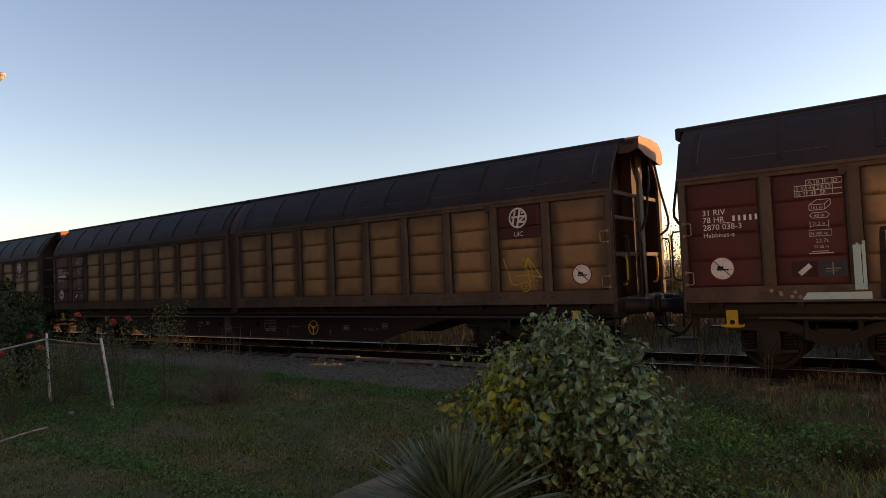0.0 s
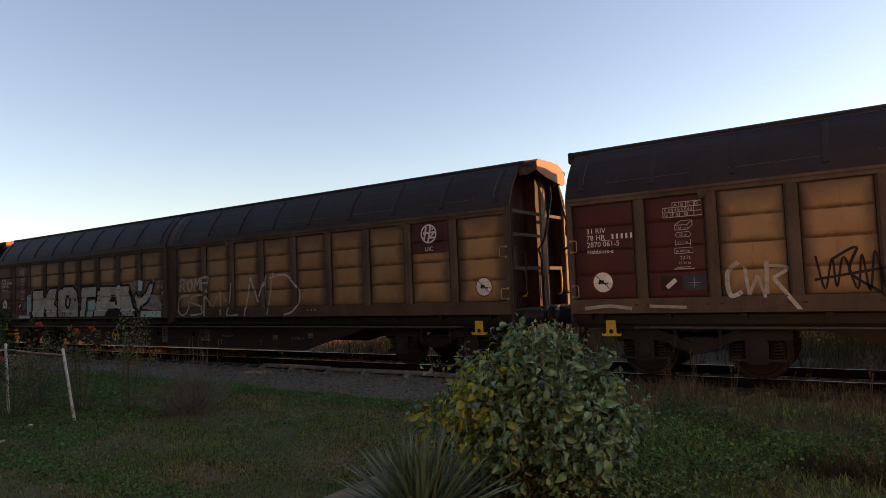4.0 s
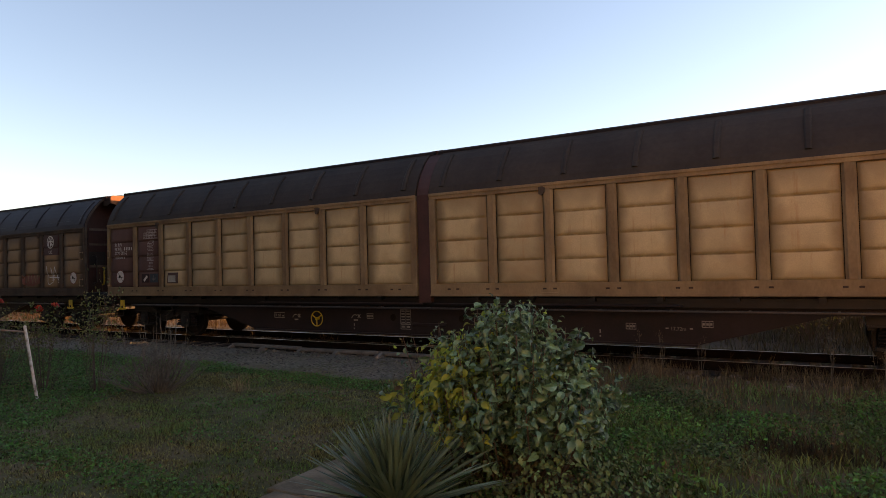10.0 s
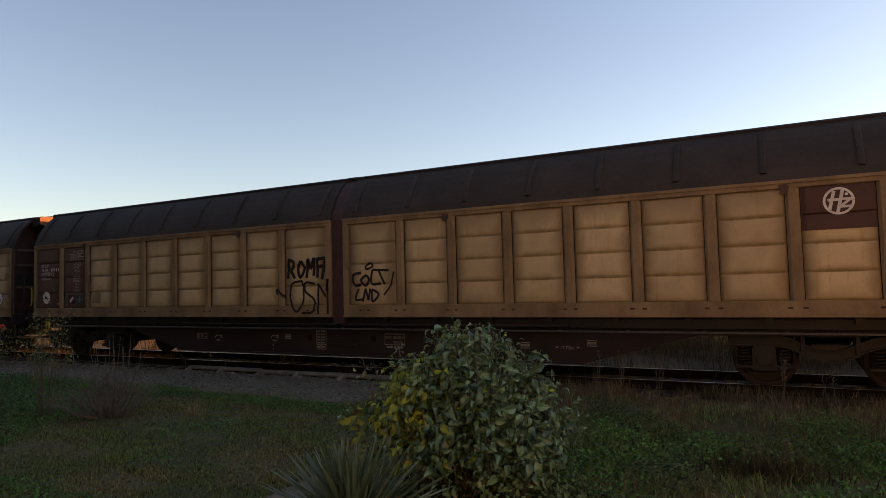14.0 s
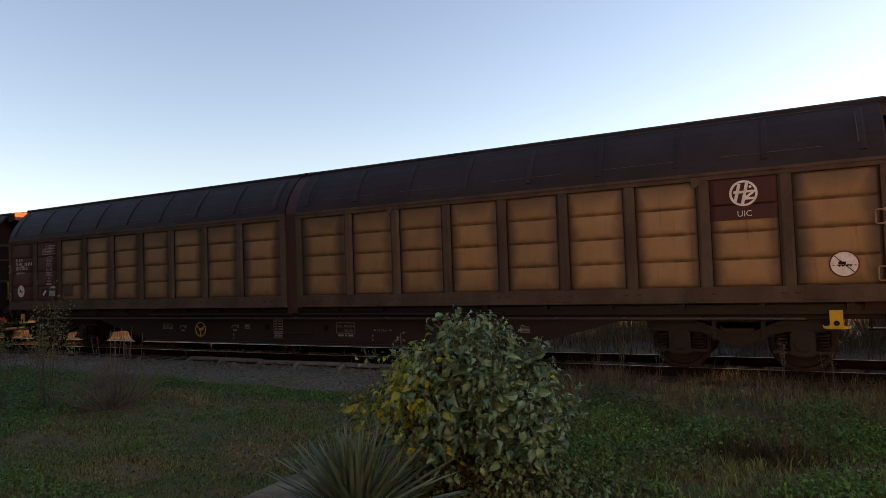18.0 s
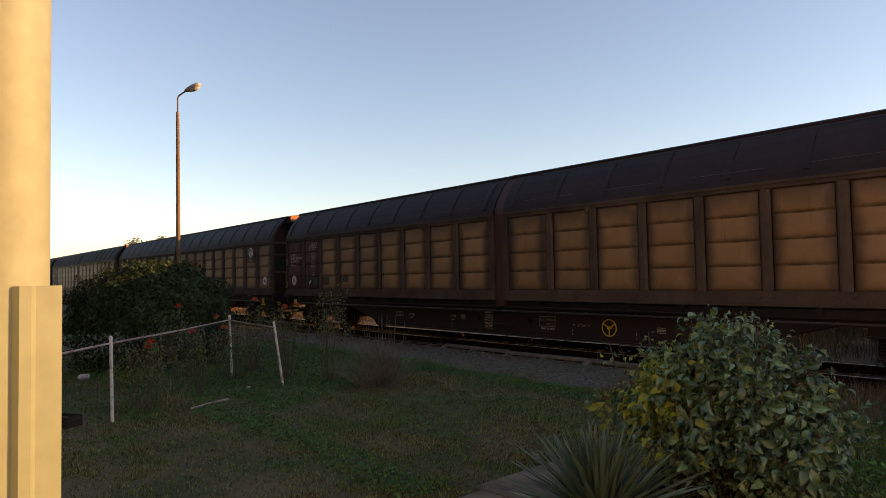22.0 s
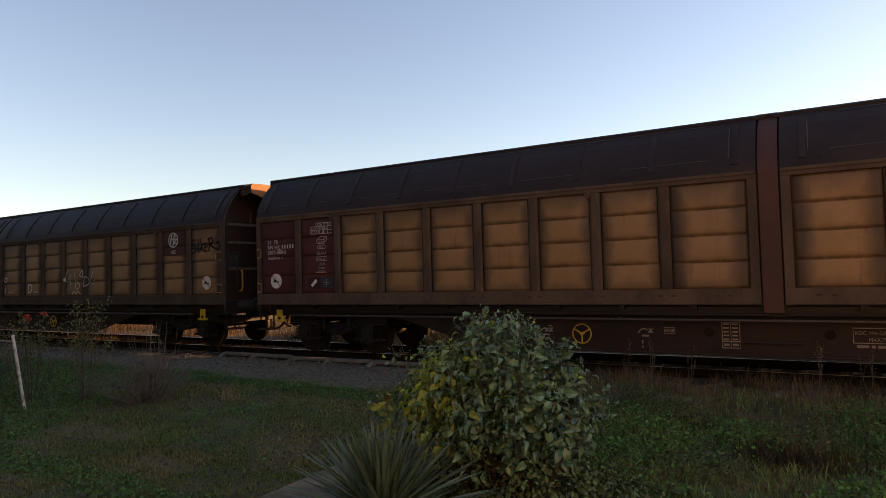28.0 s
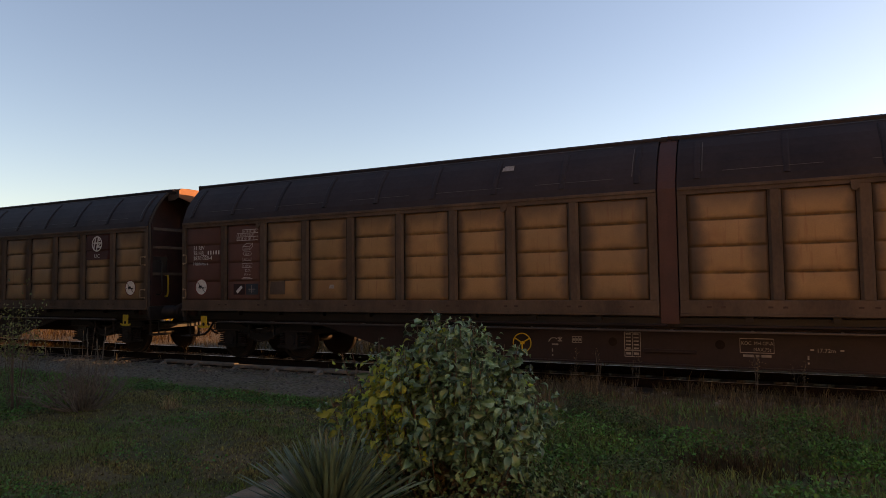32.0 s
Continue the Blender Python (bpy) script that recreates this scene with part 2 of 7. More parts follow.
M["spray_smoke"] = mat("thin_smoky_spray", (0.036, 0.028, 0.03), 0.85, second=(0.075, 0.048, 0.035), scale=4, mix=(0.35, 0.75), spec=0.05)
M["spray_black"] = mat("black_spray_paint", (0.024, 0.02, 0.021), 0.8, second=(0.035, 0.028, 0.025), scale=5, spec=0.08)
M["seal"] = mat("dark_joint_fill", (0.016, 0.012, 0.01), 0.9, second=(0.03, 0.02, 0.014), scale=3, spec=0.05)
M["spray_cyan"] = mat("pale_cyan_spray", (0.3, 0.52, 0.52), 0.7, second=(0.4, 0.5, 0.46), scale=5)
M["spray_pink"] = mat("washed_pink_spray", (0.3, 0.09, 0.075), 0.8, second=(0.27, 0.13, 0.08), scale=7, mix=(0.3, 0.6))
M["spray_brown"] = mat("faded_brown_spray", (0.13, 0.06, 0.045), 0.8, second=(0.2, 0.11, 0.06), scale=2.5)
M["spray_orange"] = mat("faded_orange_spray", (0.26, 0.095, 0.045), 0.7, second=(0.13, 0.06, 0.035), scale=3)
M["spray_green"] = mat("dull_green_spray", (0.12, 0.1, 0.05), 0.7, second=(0.17, 0.12, 0.06), scale=3)
M["spray_yellow"] = mat("yellow_spray", (0.5, 0.4, 0.05), 0.7)
M["rail"] = mat("rail_steel", (0.3, 0.29, 0.27), 0.32, metal=0.95, second=(0.42, 0.37, 0.32), scale=5)
M["rail_side"] = mat("rusty_rail_side", (0.018, 0.012, 0.009), 0.9, second=(0.01, 0.008, 0.007), scale=6, spec=0.05)
M["feather"] = mat("dark_feathers", (0.03, 0.027, 0.025), 0.8)
M["wood"] = mat("oiled_sleeper_wood", (0.04, 0.032, 0.026), 0.85, second=(0.02, 0.016, 0.013), scale=5, stretch=(1, 0.15, 1))
M["stone"] = mat("grey_ballast", (0.17, 0.15, 0.13), 0.9, second=(0.08, 0.068, 0.055), scale=10)
by_island(M["stone"], 0.5, 1.4, 0.02)
M["concrete"] = mat("worn_concrete", (0.22, 0.185, 0.13), 0.9, second=(0.06, 0.058, 0.035), scale=2.2, grain=50, bump=0.4)
M["edge_concrete"] = mat("dark_stained_concrete", (0.2, 0.18, 0.155), 0.9, second=(0.1, 0.09, 0.075), scale=4, grain=40, bump=0.4)
M["grass_short"] = by_island(mat("short_lawn_blades", (0.07, 0.15, 0.036), 0.7, second=(0.15, 0.14, 0.056), scale=0.8, mix=(0.36, 0.58), bump=0, trans=0.2), 0.15, 2.1, 0.04)
M["grass_long"] = by_island(mat("long_meadow_blades", (0.095, 0.175, 0.05), 0.65, second=(0.16, 0.19, 0.07), scale=0.8, bump=0, trans=0.25), 0.25, 1.9, 0.045)
M["grass_dry"] = by_island(mat("dry_grass_stalks", (0.2, 0.155, 0.095), 0.8, second=(0.115, 0.09, 0.058), scale=0.7, bump=0, trans=0.2), 0.4, 1.5, 0.02)
# weed colour darkened to carry the shade behind the track
M["grass_shade_toned"] = by_island(mat("shade_toned_verge_weeds", (0.075, 0.06, 0.032), 0.8, second=(0.05, 0.055, 0.025), scale=0.7, bump=0, trans=0.15), 0.4, 1.5, 0.03)
# dry grass, its orange deepened for the low sunlight on the left
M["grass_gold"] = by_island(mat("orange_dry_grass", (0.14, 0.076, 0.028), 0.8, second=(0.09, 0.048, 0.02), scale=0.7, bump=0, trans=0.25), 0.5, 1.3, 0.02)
M["clover"] = by_island(mat("low_clover_leaves", (0.075, 0.195, 0.04), 0.6, second=(0.05, 0.13, 0.03), scale=1.5, bump=0, trans=0.2), 0.3, 1.8, 0.03)
M["leaf_green"] = by_island(mat("grey_green_leaf", (0.1, 0.215, 0.122), 0.36, second=(0.045, 0.105, 0.055), scale=6, bump=0.1, rand=0.25, trans=0.12, spec=0.5), 0.35, 2.0, 0.015)
M["leaf_yellow"] = by_island(mat("yellowing_leaf", (0.28, 0.38, 0.07), 0.55, second=(0.18, 0.27, 0.06), scale=6, bump=0.1, rand=0.3, trans=0.3), 0.55, 1.5, 0.03)
M["leaf_brown"] = by_island(mat("withered_leaf", (0.085, 0.07, 0.036), 0.8, second=(0.045, 0.036, 0.02), scale=6, bump=0.1, rand=0.3, trans=0.2), 0.5, 1.5, 0.03)
M["yucca"] = by_island(mat("grey_green_yucca_blade", (0.08, 0.15, 0.1), 0.4, second=(0.125, 0.19, 0.125), scale=2, bump=0.05, trans=0.08, spec=0.4), 0.5, 1.5, 0.02)
M["weed_dark"] = by_island(mat("dark_green_weed_leaves", (0.06, 0.115, 0.045), 0.6, second=(0.08, 0.095, 0.038), scale=3, bump=0, trans=0.2), 0.4, 1.7, 0.04)
M["cedar"] = by_island(mat("dark_thuja_scales", (0.02, 0.036, 0.014), 0.75, second=(0.032, 0.048, 0.018), scale=2, bump=0, trans=0.12, spec=0.15), 0.4, 1.8, 0.03)
M["rose_leaf"] = by_island(mat("rose_leaves", (0.065, 0.104, 0.039), 0.55, second=(0.156, 0.143, 0.052), scale=3, bump=0, trans=0.2), 0.6, 1.4, 0.04)
M["rose"] = by_island(mat("red_rose_petals", (0.5, 0.03, 0.02), 0.6, second=(0.55, 0.09, 0.05), scale=8, bump=0, trans=0.2), 0.7, 1.2, 0.02)
M["autumn"] = by_island(mat("golden_autumn_leaves", (0.62, 0.4, 0.03), 0.6, second=(0.5, 0.36, 0.05), scale=1.5, bump=0, trans=0.4), 0.6, 1.3, 0.03)
M["autumn_dull"] = by_island(mat("dull_autumn_leaves", (0.25, 0.2, 0.06), 0.6, second=(0.16, 0.15, 0.05), scale=1.5, bump=0, trans=0.3), 0.6, 1.3, 0.03)
M["twig"] = mat("grey_brown_twigs", (0.12, 0.09, 0.07), 0.85, second=(0.07, 0.05, 0.04), scale=8)
M["twig_red"] = mat("grey_brown_stalks", (0.16, 0.145, 0.12), 0.85, second=(0.07, 0.062, 0.05), scale=8)
M["post_white"] = mat("flaking_white_post", (0.58, 0.56, 0.53), 0.7, second=(0.22, 0.16, 0.12), scale=9, mix=(0.5, 0.68))
M["rust_pipe"] = mat("rusty_white_pipe", (0.45, 0.38, 0.34), 0.7, second=(0.25, 0.12, 0.07), scale=7)
M["wire"] = mat("fence_wire", (0.09, 0.08, 0.075), 0.6, metal=0.6)
M["lamp_pole"] = mat("rusted_lamp_pole", (0.192, 0.12, 0.072), 0.7, second=(0.096, 0.054, 0.03), scale=4, stretch=(1, 1, 0.3))
M["lamp_head"] = mat("grey_lamp_housing", (0.5, 0.47, 0.42), 0.5)
M["lamp_glass"] = mat("milky_lamp_bowl", (0.7, 0.68, 0.6), 0.25, spec=0.5)
M["cream_pipe"] = mat("cream_painted_pipe", (0.27, 0.31, 0.23), 0.6, second=(0.24, 0.27, 0.19), scale=3, grain=20, bump=0.04)
M["sheet"] = mat("beige_folded_sheet", (0.25, 0.29, 0.2), 0.4, second=(0.2, 0.23, 0.15), scale=2, grain=15, bump=0.05, spec=0.5)
M["straw"] = by_island(mat("pale_straw", (0.32, 0.26, 0.14), 0.8, second=(0.2, 0.16, 0.09), scale=2, bump=0, trans=0.2), 0.6, 1.3, 0.02)
M["slot"] = mat("rusty_slot", (0.075, 0.045, 0.03), 0.9, second=(0.035, 0.023, 0.017), scale=9)
M["rust_spot"] = mat("rust_spot", (0.3, 0.12, 0.04), 0.85)
M["plaster"] = mat("ochre_house_plaster", (0.78, 0.62, 0.43), 0.9, second=(0.7, 0.55, 0.37), scale=1.2, grain=60, bump=0.3)
# very dark, so the added sky-blocking wall returns hardly any sun
M["blocker_plaster"] = mat("dark_blocker_plaster", (0.032, 0.038, 0.046), 0.9, second=(0.024, 0.03, 0.036), scale=1.2, grain=60, bump=0.3)
M["tile"] = mat("red_roof_tile", (0.3, 0.11, 0.06), 0.8, second=(0.2, 0.08, 0.05), scale=2)
# the far haze is put into this pale grey field colour
M["hill"] = mat("haze_pale_fields", (0.2, 0.19, 0.17), 0.95, second=(0.26, 0.23, 0.18), scale=0.004, grain=0.02, bump=0, rand=0)
M["far_tree"] = by_island(mat("far_hedge_leaves", (0.1, 0.09, 0.045), 0.8, second=(0.16, 0.12, 0.05), scale=0.3, bump=0, trans=0.2), 0.6, 1.3, 0.03)


def ground_mat():
    """Soil, worn lawn, a strip of grey gravel along the track and dry meadow beyond it in painted shaded and sunlit
    tones, blended by the plan.
    """
    m = mat("yard_soil", (0.115, 0.092, 0.046), 0.95, second=(0.045, 0.058, 0.02), scale=1.1, mix=(0.4, 0.62), grain=22, bump=0.9, rand=0)
    N, Lk = m.node_tree.nodes, m.node_tree.links
    hsv = [n for n in N if n.bl_idname == "ShaderNodeHueSaturation"][0]
    b = N["Principled BSDF"]
    tc, sep = N.new("ShaderNodeTexCoord"), N.new("ShaderNodeSeparateXYZ")
    Lk.new(tc.outputs["Object"], sep.inputs[0])
    n = N.new("ShaderNodeTexNoise")
    n.inputs["Scale"].default_value, n.inputs["Detail"].default_value = 0.9, 5
    Lk.new(tc.outputs["Object"], n.inputs["Vector"])
    fine = N.new("ShaderNodeTexNoise")
    fine.inputs["Scale"].default_value, fine.inputs["Detail"].default_value = 14, 6
    Lk.new(tc.outputs["Object"], fine.inputs["Vector"])

    def math_(op, a, c):
        q = N.new("ShaderNodeMath")
        q.operation = op
        for s, v in zip(q.inputs, (a, c)):
            if isinstance(v, (int, float)):
                s.default_value = v
            else:
                Lk.new(v, s)
        return q.outputs[0]

    def step(v, a, c):
        q = N.new("ShaderNodeMapRange")
        q.interpolation_type = "SMOOTHSTEP"
        q.inputs["From Min"].default_value, q.inputs["From Max"].default_value = a, c
        Lk.new(v, q.inputs["Value"])
        return q.outputs[0]
    wob = math_("MULTIPLY", math_("SUBTRACT", n.outputs["Fac"], 0.5), 2.2)
    yy = math_("ADD", sep.outputs["Y"], wob)
    xx = math_("ADD", sep.outputs["X"], wob)
    gravel = math_("MULTIPLY", step(yy, 8.6, 9.3), step(xx, -4.6, -6.4))
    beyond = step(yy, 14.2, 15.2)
    def blend(fac, colour, prev):
        q = N.new("ShaderNodeMix")
        q.data_type = "RGBA"
        Lk.new(fac, q.inputs["Factor"])
        Lk.new(prev, q.inputs["A"])
        if isinstance(colour, tuple):
            q.inputs["B"].default_value = (*colour, 1)
        else:
            Lk.new(colour, q.inputs["B"])
        return q.outputs["Result"]
    gr = blend(step(fine.outputs["Fac"], 0.42, 0.6), (0.17, 0.15, 0.118), blend(step(n.outputs["Fac"], 0.35, 0.65), (0.1, 0.088, 0.066), hsv.outputs[0]))
    c = blend(gravel, gr, hsv.outputs[0])
    # shade painted dark beyond the track, then a sunlit orange tone at its left
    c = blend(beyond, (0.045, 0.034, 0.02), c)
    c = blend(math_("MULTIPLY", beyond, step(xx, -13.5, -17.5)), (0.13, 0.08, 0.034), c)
    Lk.new(c, b.inputs["Base Color"])
    return m


M["ground"] = ground_mat()

# ---- building helpers ----
def data_of(bm, material, smooth=False, name="part"):
    me = bpy.data.meshes.new(name)
    bm.normal_update()
    bm.to_mesh(me)
    bm.free()
    for q in (material if isinstance(material, (list, tuple)) else [material]):
        me.materials.append(q)
    if smooth:
        me.polygons.foreach_set("use_smooth", [True] * len(me.polygons))
    return me


def put(name, me, parent=None, m=None, label=""):
    ob = new(name, me)
    ob.parent = parent
    if m is not None:
        ob.matrix_basis = m
    return tagged(ob, label)


def part(name, bm, material, parent, label="", m=None, smooth=False):
    return put(name, data_of(bm, material, smooth, name), parent, m, label)


def thing(name, m, label, category, group="", kind=""):
    ob = new(name)
    ob.matrix_basis = m
    ob.empty_display_size = 0.2
    return tagged(ob, label, category, group, kind)


def box(bm, x0, x1, y0, y1, z0, z1, bevel=0.0, slot=0):
    v = [bm.verts.new((x, y, z)) for x in (x0, x1) for y in (y0, y1) for z in (z0, z1)]
    f = [bm.faces.new([v[i] for i in q]) for q in ((0, 1, 3, 2), (4, 6, 7, 5), (0, 4, 5, 1), (2, 3, 7, 6), (0, 2, 6, 4), (1, 5, 7, 3))]
    for q in f:
        q.material_index = slot
    if bevel:
        e = list({e for q in f for e in q.edges})
        bmesh.ops.bevel(bm, geom=e, offset=bevel, segments=1, affect="EDGES", profile=0.5)


def prism(bm, pts, a, b, axis="y", slot=0):
    """A closed outline drawn out from a to b. axis y: outline in x, z; axis x: outline in y, z; axis z: outline in x, y."""
    def at(p, d):
        return {"y": (p[0], d, p[1]), "x": (d, p[0], p[1]), "z": (p[0], p[1], d)}[axis]
    lo, hi = [bm.verts.new(at(p, a)) for p in pts], [bm.verts.new(at(p, b)) for p in pts]
    n = len(pts)
    fs = [bm.faces.new(lo), bm.faces.new(hi[::-1])] + [bm.faces.new((lo[i], hi[i], hi[(i + 1) % n], lo[(i + 1) % n])) for i in range(n)]
    for f in fs:
        f.material_index = slot
    bmesh.ops.recalc_face_normals(bm, faces=fs)


def tube(bm, pts, r, sides=6, r2=None):
    pts = [Vector(p) for p in pts]
    rings = []
    for i, p in enumerate(pts):
        d = (pts[min(i + 1, len(pts) - 1)] - pts[max(i - 1, 0)]).normalized()
        u = d.orthogonal().normalized() if i == 0 else (rings[-1][1] - d * rings[-1][1].dot(d)).normalized()
        w = d.cross(u)
        k = r if r2 is None else r + (r2 - r) * i / (len(pts) - 1)
        rings.append(([bm.verts.new(p + (u * math.cos(a) + w * math.sin(a)) * k) for a in (2 * math.pi * j / sides for j in range(sides))], u))
    for (a, _), (b, _) in zip(rings, rings[1:]):
        for j in range(sides):
            bm.faces.new((a[j], a[(j + 1) % sides], b[(j + 1) % sides], b[j]))
    bm.faces.new(rings[0][0][::-1])
    bm.faces.new(rings[-1][0])


def lathe(bm, prof, axis="y", sides=20, centre=(0, 0, 0)):
    """prof: (distance along the axis, radius)."""
    rings = []
    for d, r in prof:
        ring = []
        for j in range(sides):
            a = 2 * math.pi * j / sides
            c, s = r * math.cos(a), r * math.sin(a)
            p = {"y": (c, d, s), "x": (d, c, s), "z": (c, s, d)}[axis]
            ring.append(bm.verts.new(Vector(p) + Vector(centre)))
        rings.append(ring)
    fs = []
    for a, b in zip(rings, rings[1:]):
        for j in range(sides):
            fs.append(bm.faces.new((a[j], a[(j + 1) % sides], b[(j + 1) % sides], b[j])))
    fs.append(bm.faces.new(rings[0][::-1]))
    fs.append(bm.faces.new(rings[-1]))
    bmesh.ops.recalc_face_normals(bm, faces=fs)


# ---- the wagons: sizes, from the rail's head and the wagon's middle ----
HALF, RIB0, PITCH, RIBW = 11.02, 9.72, 1.165, 0.095
PZ0, PZ1, SILL, EAVE = 1.38, 3.08, 1.13, 3.2
RIBS = [RIB0 - PITCH * i for i in range(8)]
CUTS = [10.93] + [c for r in RIBS for c in (r + RIBW, r - RIBW)] + [0.30]
PANELS = [(-CUTS[i], -CUTS[i + 1]) for i in range(0, 18, 2)]
PANELS = PANELS + [(-b, -a) for a, b in PANELS]
PROFILE = [(-1.455, 3.2), (-1.425, 3.33), (-1.37, 3.47), (-1.30, 3.61), (-1.20, 3.76), (-1.09, 3.9), (-0.96, 4.03), (-0.80, 4.15)]


def pillow(u, v, w):
    """Depth of the pressed sheet at u across (0 to w) and v up (0 to 1.7): four soft bands."""
    f = (v / 1.7 * 4) % 1.0
    edge = min(1.0, min(u, w - u) / 0.07) if 0 < u < w else 0
    f = 1.0 - min(max(f, 0.0), 1.0)
    rise = min(1.0, f / 0.55) ** 0.5 * min(1.0, (1 - f) / 0.05)
    return 0.046 * (0.35 + 0.65 * rise if 0 < f < 1 else 0.1) * edge ** 0.6


def surf(x, z):
    """The outer face of the near side at x, z."""
    if z >= EAVE:
        return roof_y(z)
    if PZ0 < z < PZ1:
        for a, b in PANELS:
            if a <= x <= b:
                return -1.395 - pillow(x - a, z - PZ0, b - a)
    return -1.467


def roof_y(z):
    for (y0, z0), (y1, z1) in zip(PROFILE, PROFILE[1:]):
        if z <= z1:
            return y0 + (y1 - y0) * (z - z0) / (z1 - z0)
    return PROFILE[-1][0]


def panel_mesh(w, material):
    bm = bmesh.new()
    us = [0, 0.03, 0.07] + [w * i / 4 for i in (1, 2, 3)] + [w - 0.07, w - 0.03, w]
    vs = [0.425 * b + 0.425 * f for b in range(4) for f in (0.0, 0.04, 0.12, 0.3, 0.5, 0.7, 0.88, 0.96)] + [1.7]
    rows = [[bm.verts.new((u - w / 2, -pillow(u, v + (1e-6 if v < 1.7 else 0), w), v)) for u in us] for v in vs]
    for a, b in zip(rows, rows[1:]):
        for i in range(len(us) - 1):
            bm.faces.new((a[i], a[i + 1], b[i + 1], b[i]))
    rim = [bm.verts.new((x, 0.03, z)) for x, z in ((-w / 2, 0), (w / 2, 0), (w / 2, 1.7), (-w / 2, 1.7))]
    bm.faces.new(rim[::-1])
    return data_of(bm, material, True, "panel")


def rib_mesh(material):
    bm = bmesh.new()
    pts = [(-RIBW, 0.05), (-RIBW, -0.012), (-0.082, -0.02), (-0.06, -0.05), (-0.052, -0.056), (0.052, -0.056), (0.06, -0.05), (0.082, -0.02), (RIBW, -0.012), (RIBW, 0.05)]
    prism(bm, pts, 0, PZ1 - PZ0, "z")
    return data_of(bm, material, False, "rib")


def door_mesh(side, material):
    """Sill, head, end stiles and backing sheet of one sliding wall half."""
    bm = bmesh.new()
    lo, hi = sorted((side * 0.165, side * HALF))
    box(bm, lo, hi, -1.462, -1.33, 1.165, PZ0, 0.006)
    box(bm, lo, hi, -1.487, -1.35, SILL, 1.165, 0.004)
    box(bm, lo, hi, -1.458, -1.33, PZ1, EAVE, 0.006)
    box(bm, lo, hi, -1.475, -1.40, 3.15, 3.205, 0.005)
    for a, b in ((side * 10.93, side * HALF), (side * 0.165, side * 0.30)):
        a, b = sorted((a, b))
        box(bm, a, b, -1.465, -1.33, PZ0, PZ1, 0.005)
    box(bm, lo + 0.01, hi - 0.01, -1.37, -1.335, PZ0, PZ1)
    for x in [-r for r in RIBS[::2]] if side < 0 else RIBS[::2]:
        box(bm, x - 0.17, x + 0.17, -1.478, -1.45, 1.135, 1.2, 0.004)
    return data_of(bm, material, False, "door")


def roof_mesh(side, material):
    bm = bmesh.new()
    lo, hi = sorted((side * 0.165, side * HALF))
    xs = [lo + (hi - lo) * i / 28 for i in range(29)]
    rows = []
    for x in xs:
        rows.append([bm.verts.new((x, y + 0.006 * noise.noise((x * 1.3, z * 1.5, side)), z)) for y, z in PROFILE] + [bm.verts.new((x, y + 0.05, z - 0.02)) for y, z in PROFILE[::-1]])
    n = len(rows[0])
    for a, b in zip(rows, rows[1:]):
        for i in range(n):
            bm.faces.new((a[i], b[i], b[(i + 1) % n], a[(i + 1) % n]))
    bm.faces.new(rows[0])
    bm.faces.new(rows[-1][::-1])
    bmesh.ops.recalc_face_normals(bm, faces=bm.faces[:])
    me = data_of(bm, material, False, "roof")
    return me


def strap_mesh(material, w=0.14, lift=0.028):
    """A curved stiffening strap over the roof's flank."""
    bm = bmesh.new()
    prof = PROFILE[1:7]
    rows = []
    for y, z in prof:
        rows.append([bm.verts.new((dx, y - dy, z + dy * 0.4)) for dx, dy in ((-w / 2, -0.02), (-w / 2, lift * 0.6), (-w / 4, lift), (w / 4, lift), (w / 2, lift * 0.6), (w / 2, -0.02))])
    for a, b in zip(rows, rows[1:]):
        for i in range(5):
            bm.faces.new((a[i], a[i + 1], b[i + 1], b[i]))
    bm.faces.new(rows[0][::-1])
    bm.faces.new(rows[-1])
    return data_of(bm, material, False, "strap")


def far_door_mesh(side, kind):
    bm = bmesh.new()
    lo, hi = sorted((side * 0.165, side * HALF))
    box(bm, lo, hi, 1.33, 1.462, SILL, PZ0)
    box(bm, lo, hi, 1.33, 1.458, PZ1, EAVE)
    box(bm, lo + 0.01, hi - 0.01, 1.335, 1.42, PZ0, PZ1, 0, 1)
    for r in RIBS:
        box(bm, side * r - RIBW, side * r + RIBW, 1.40, 1.46, PZ0, PZ1)
    return data_of(bm, [M["frame_" + kind], M["panel_" + kind]], False, "far_wall")


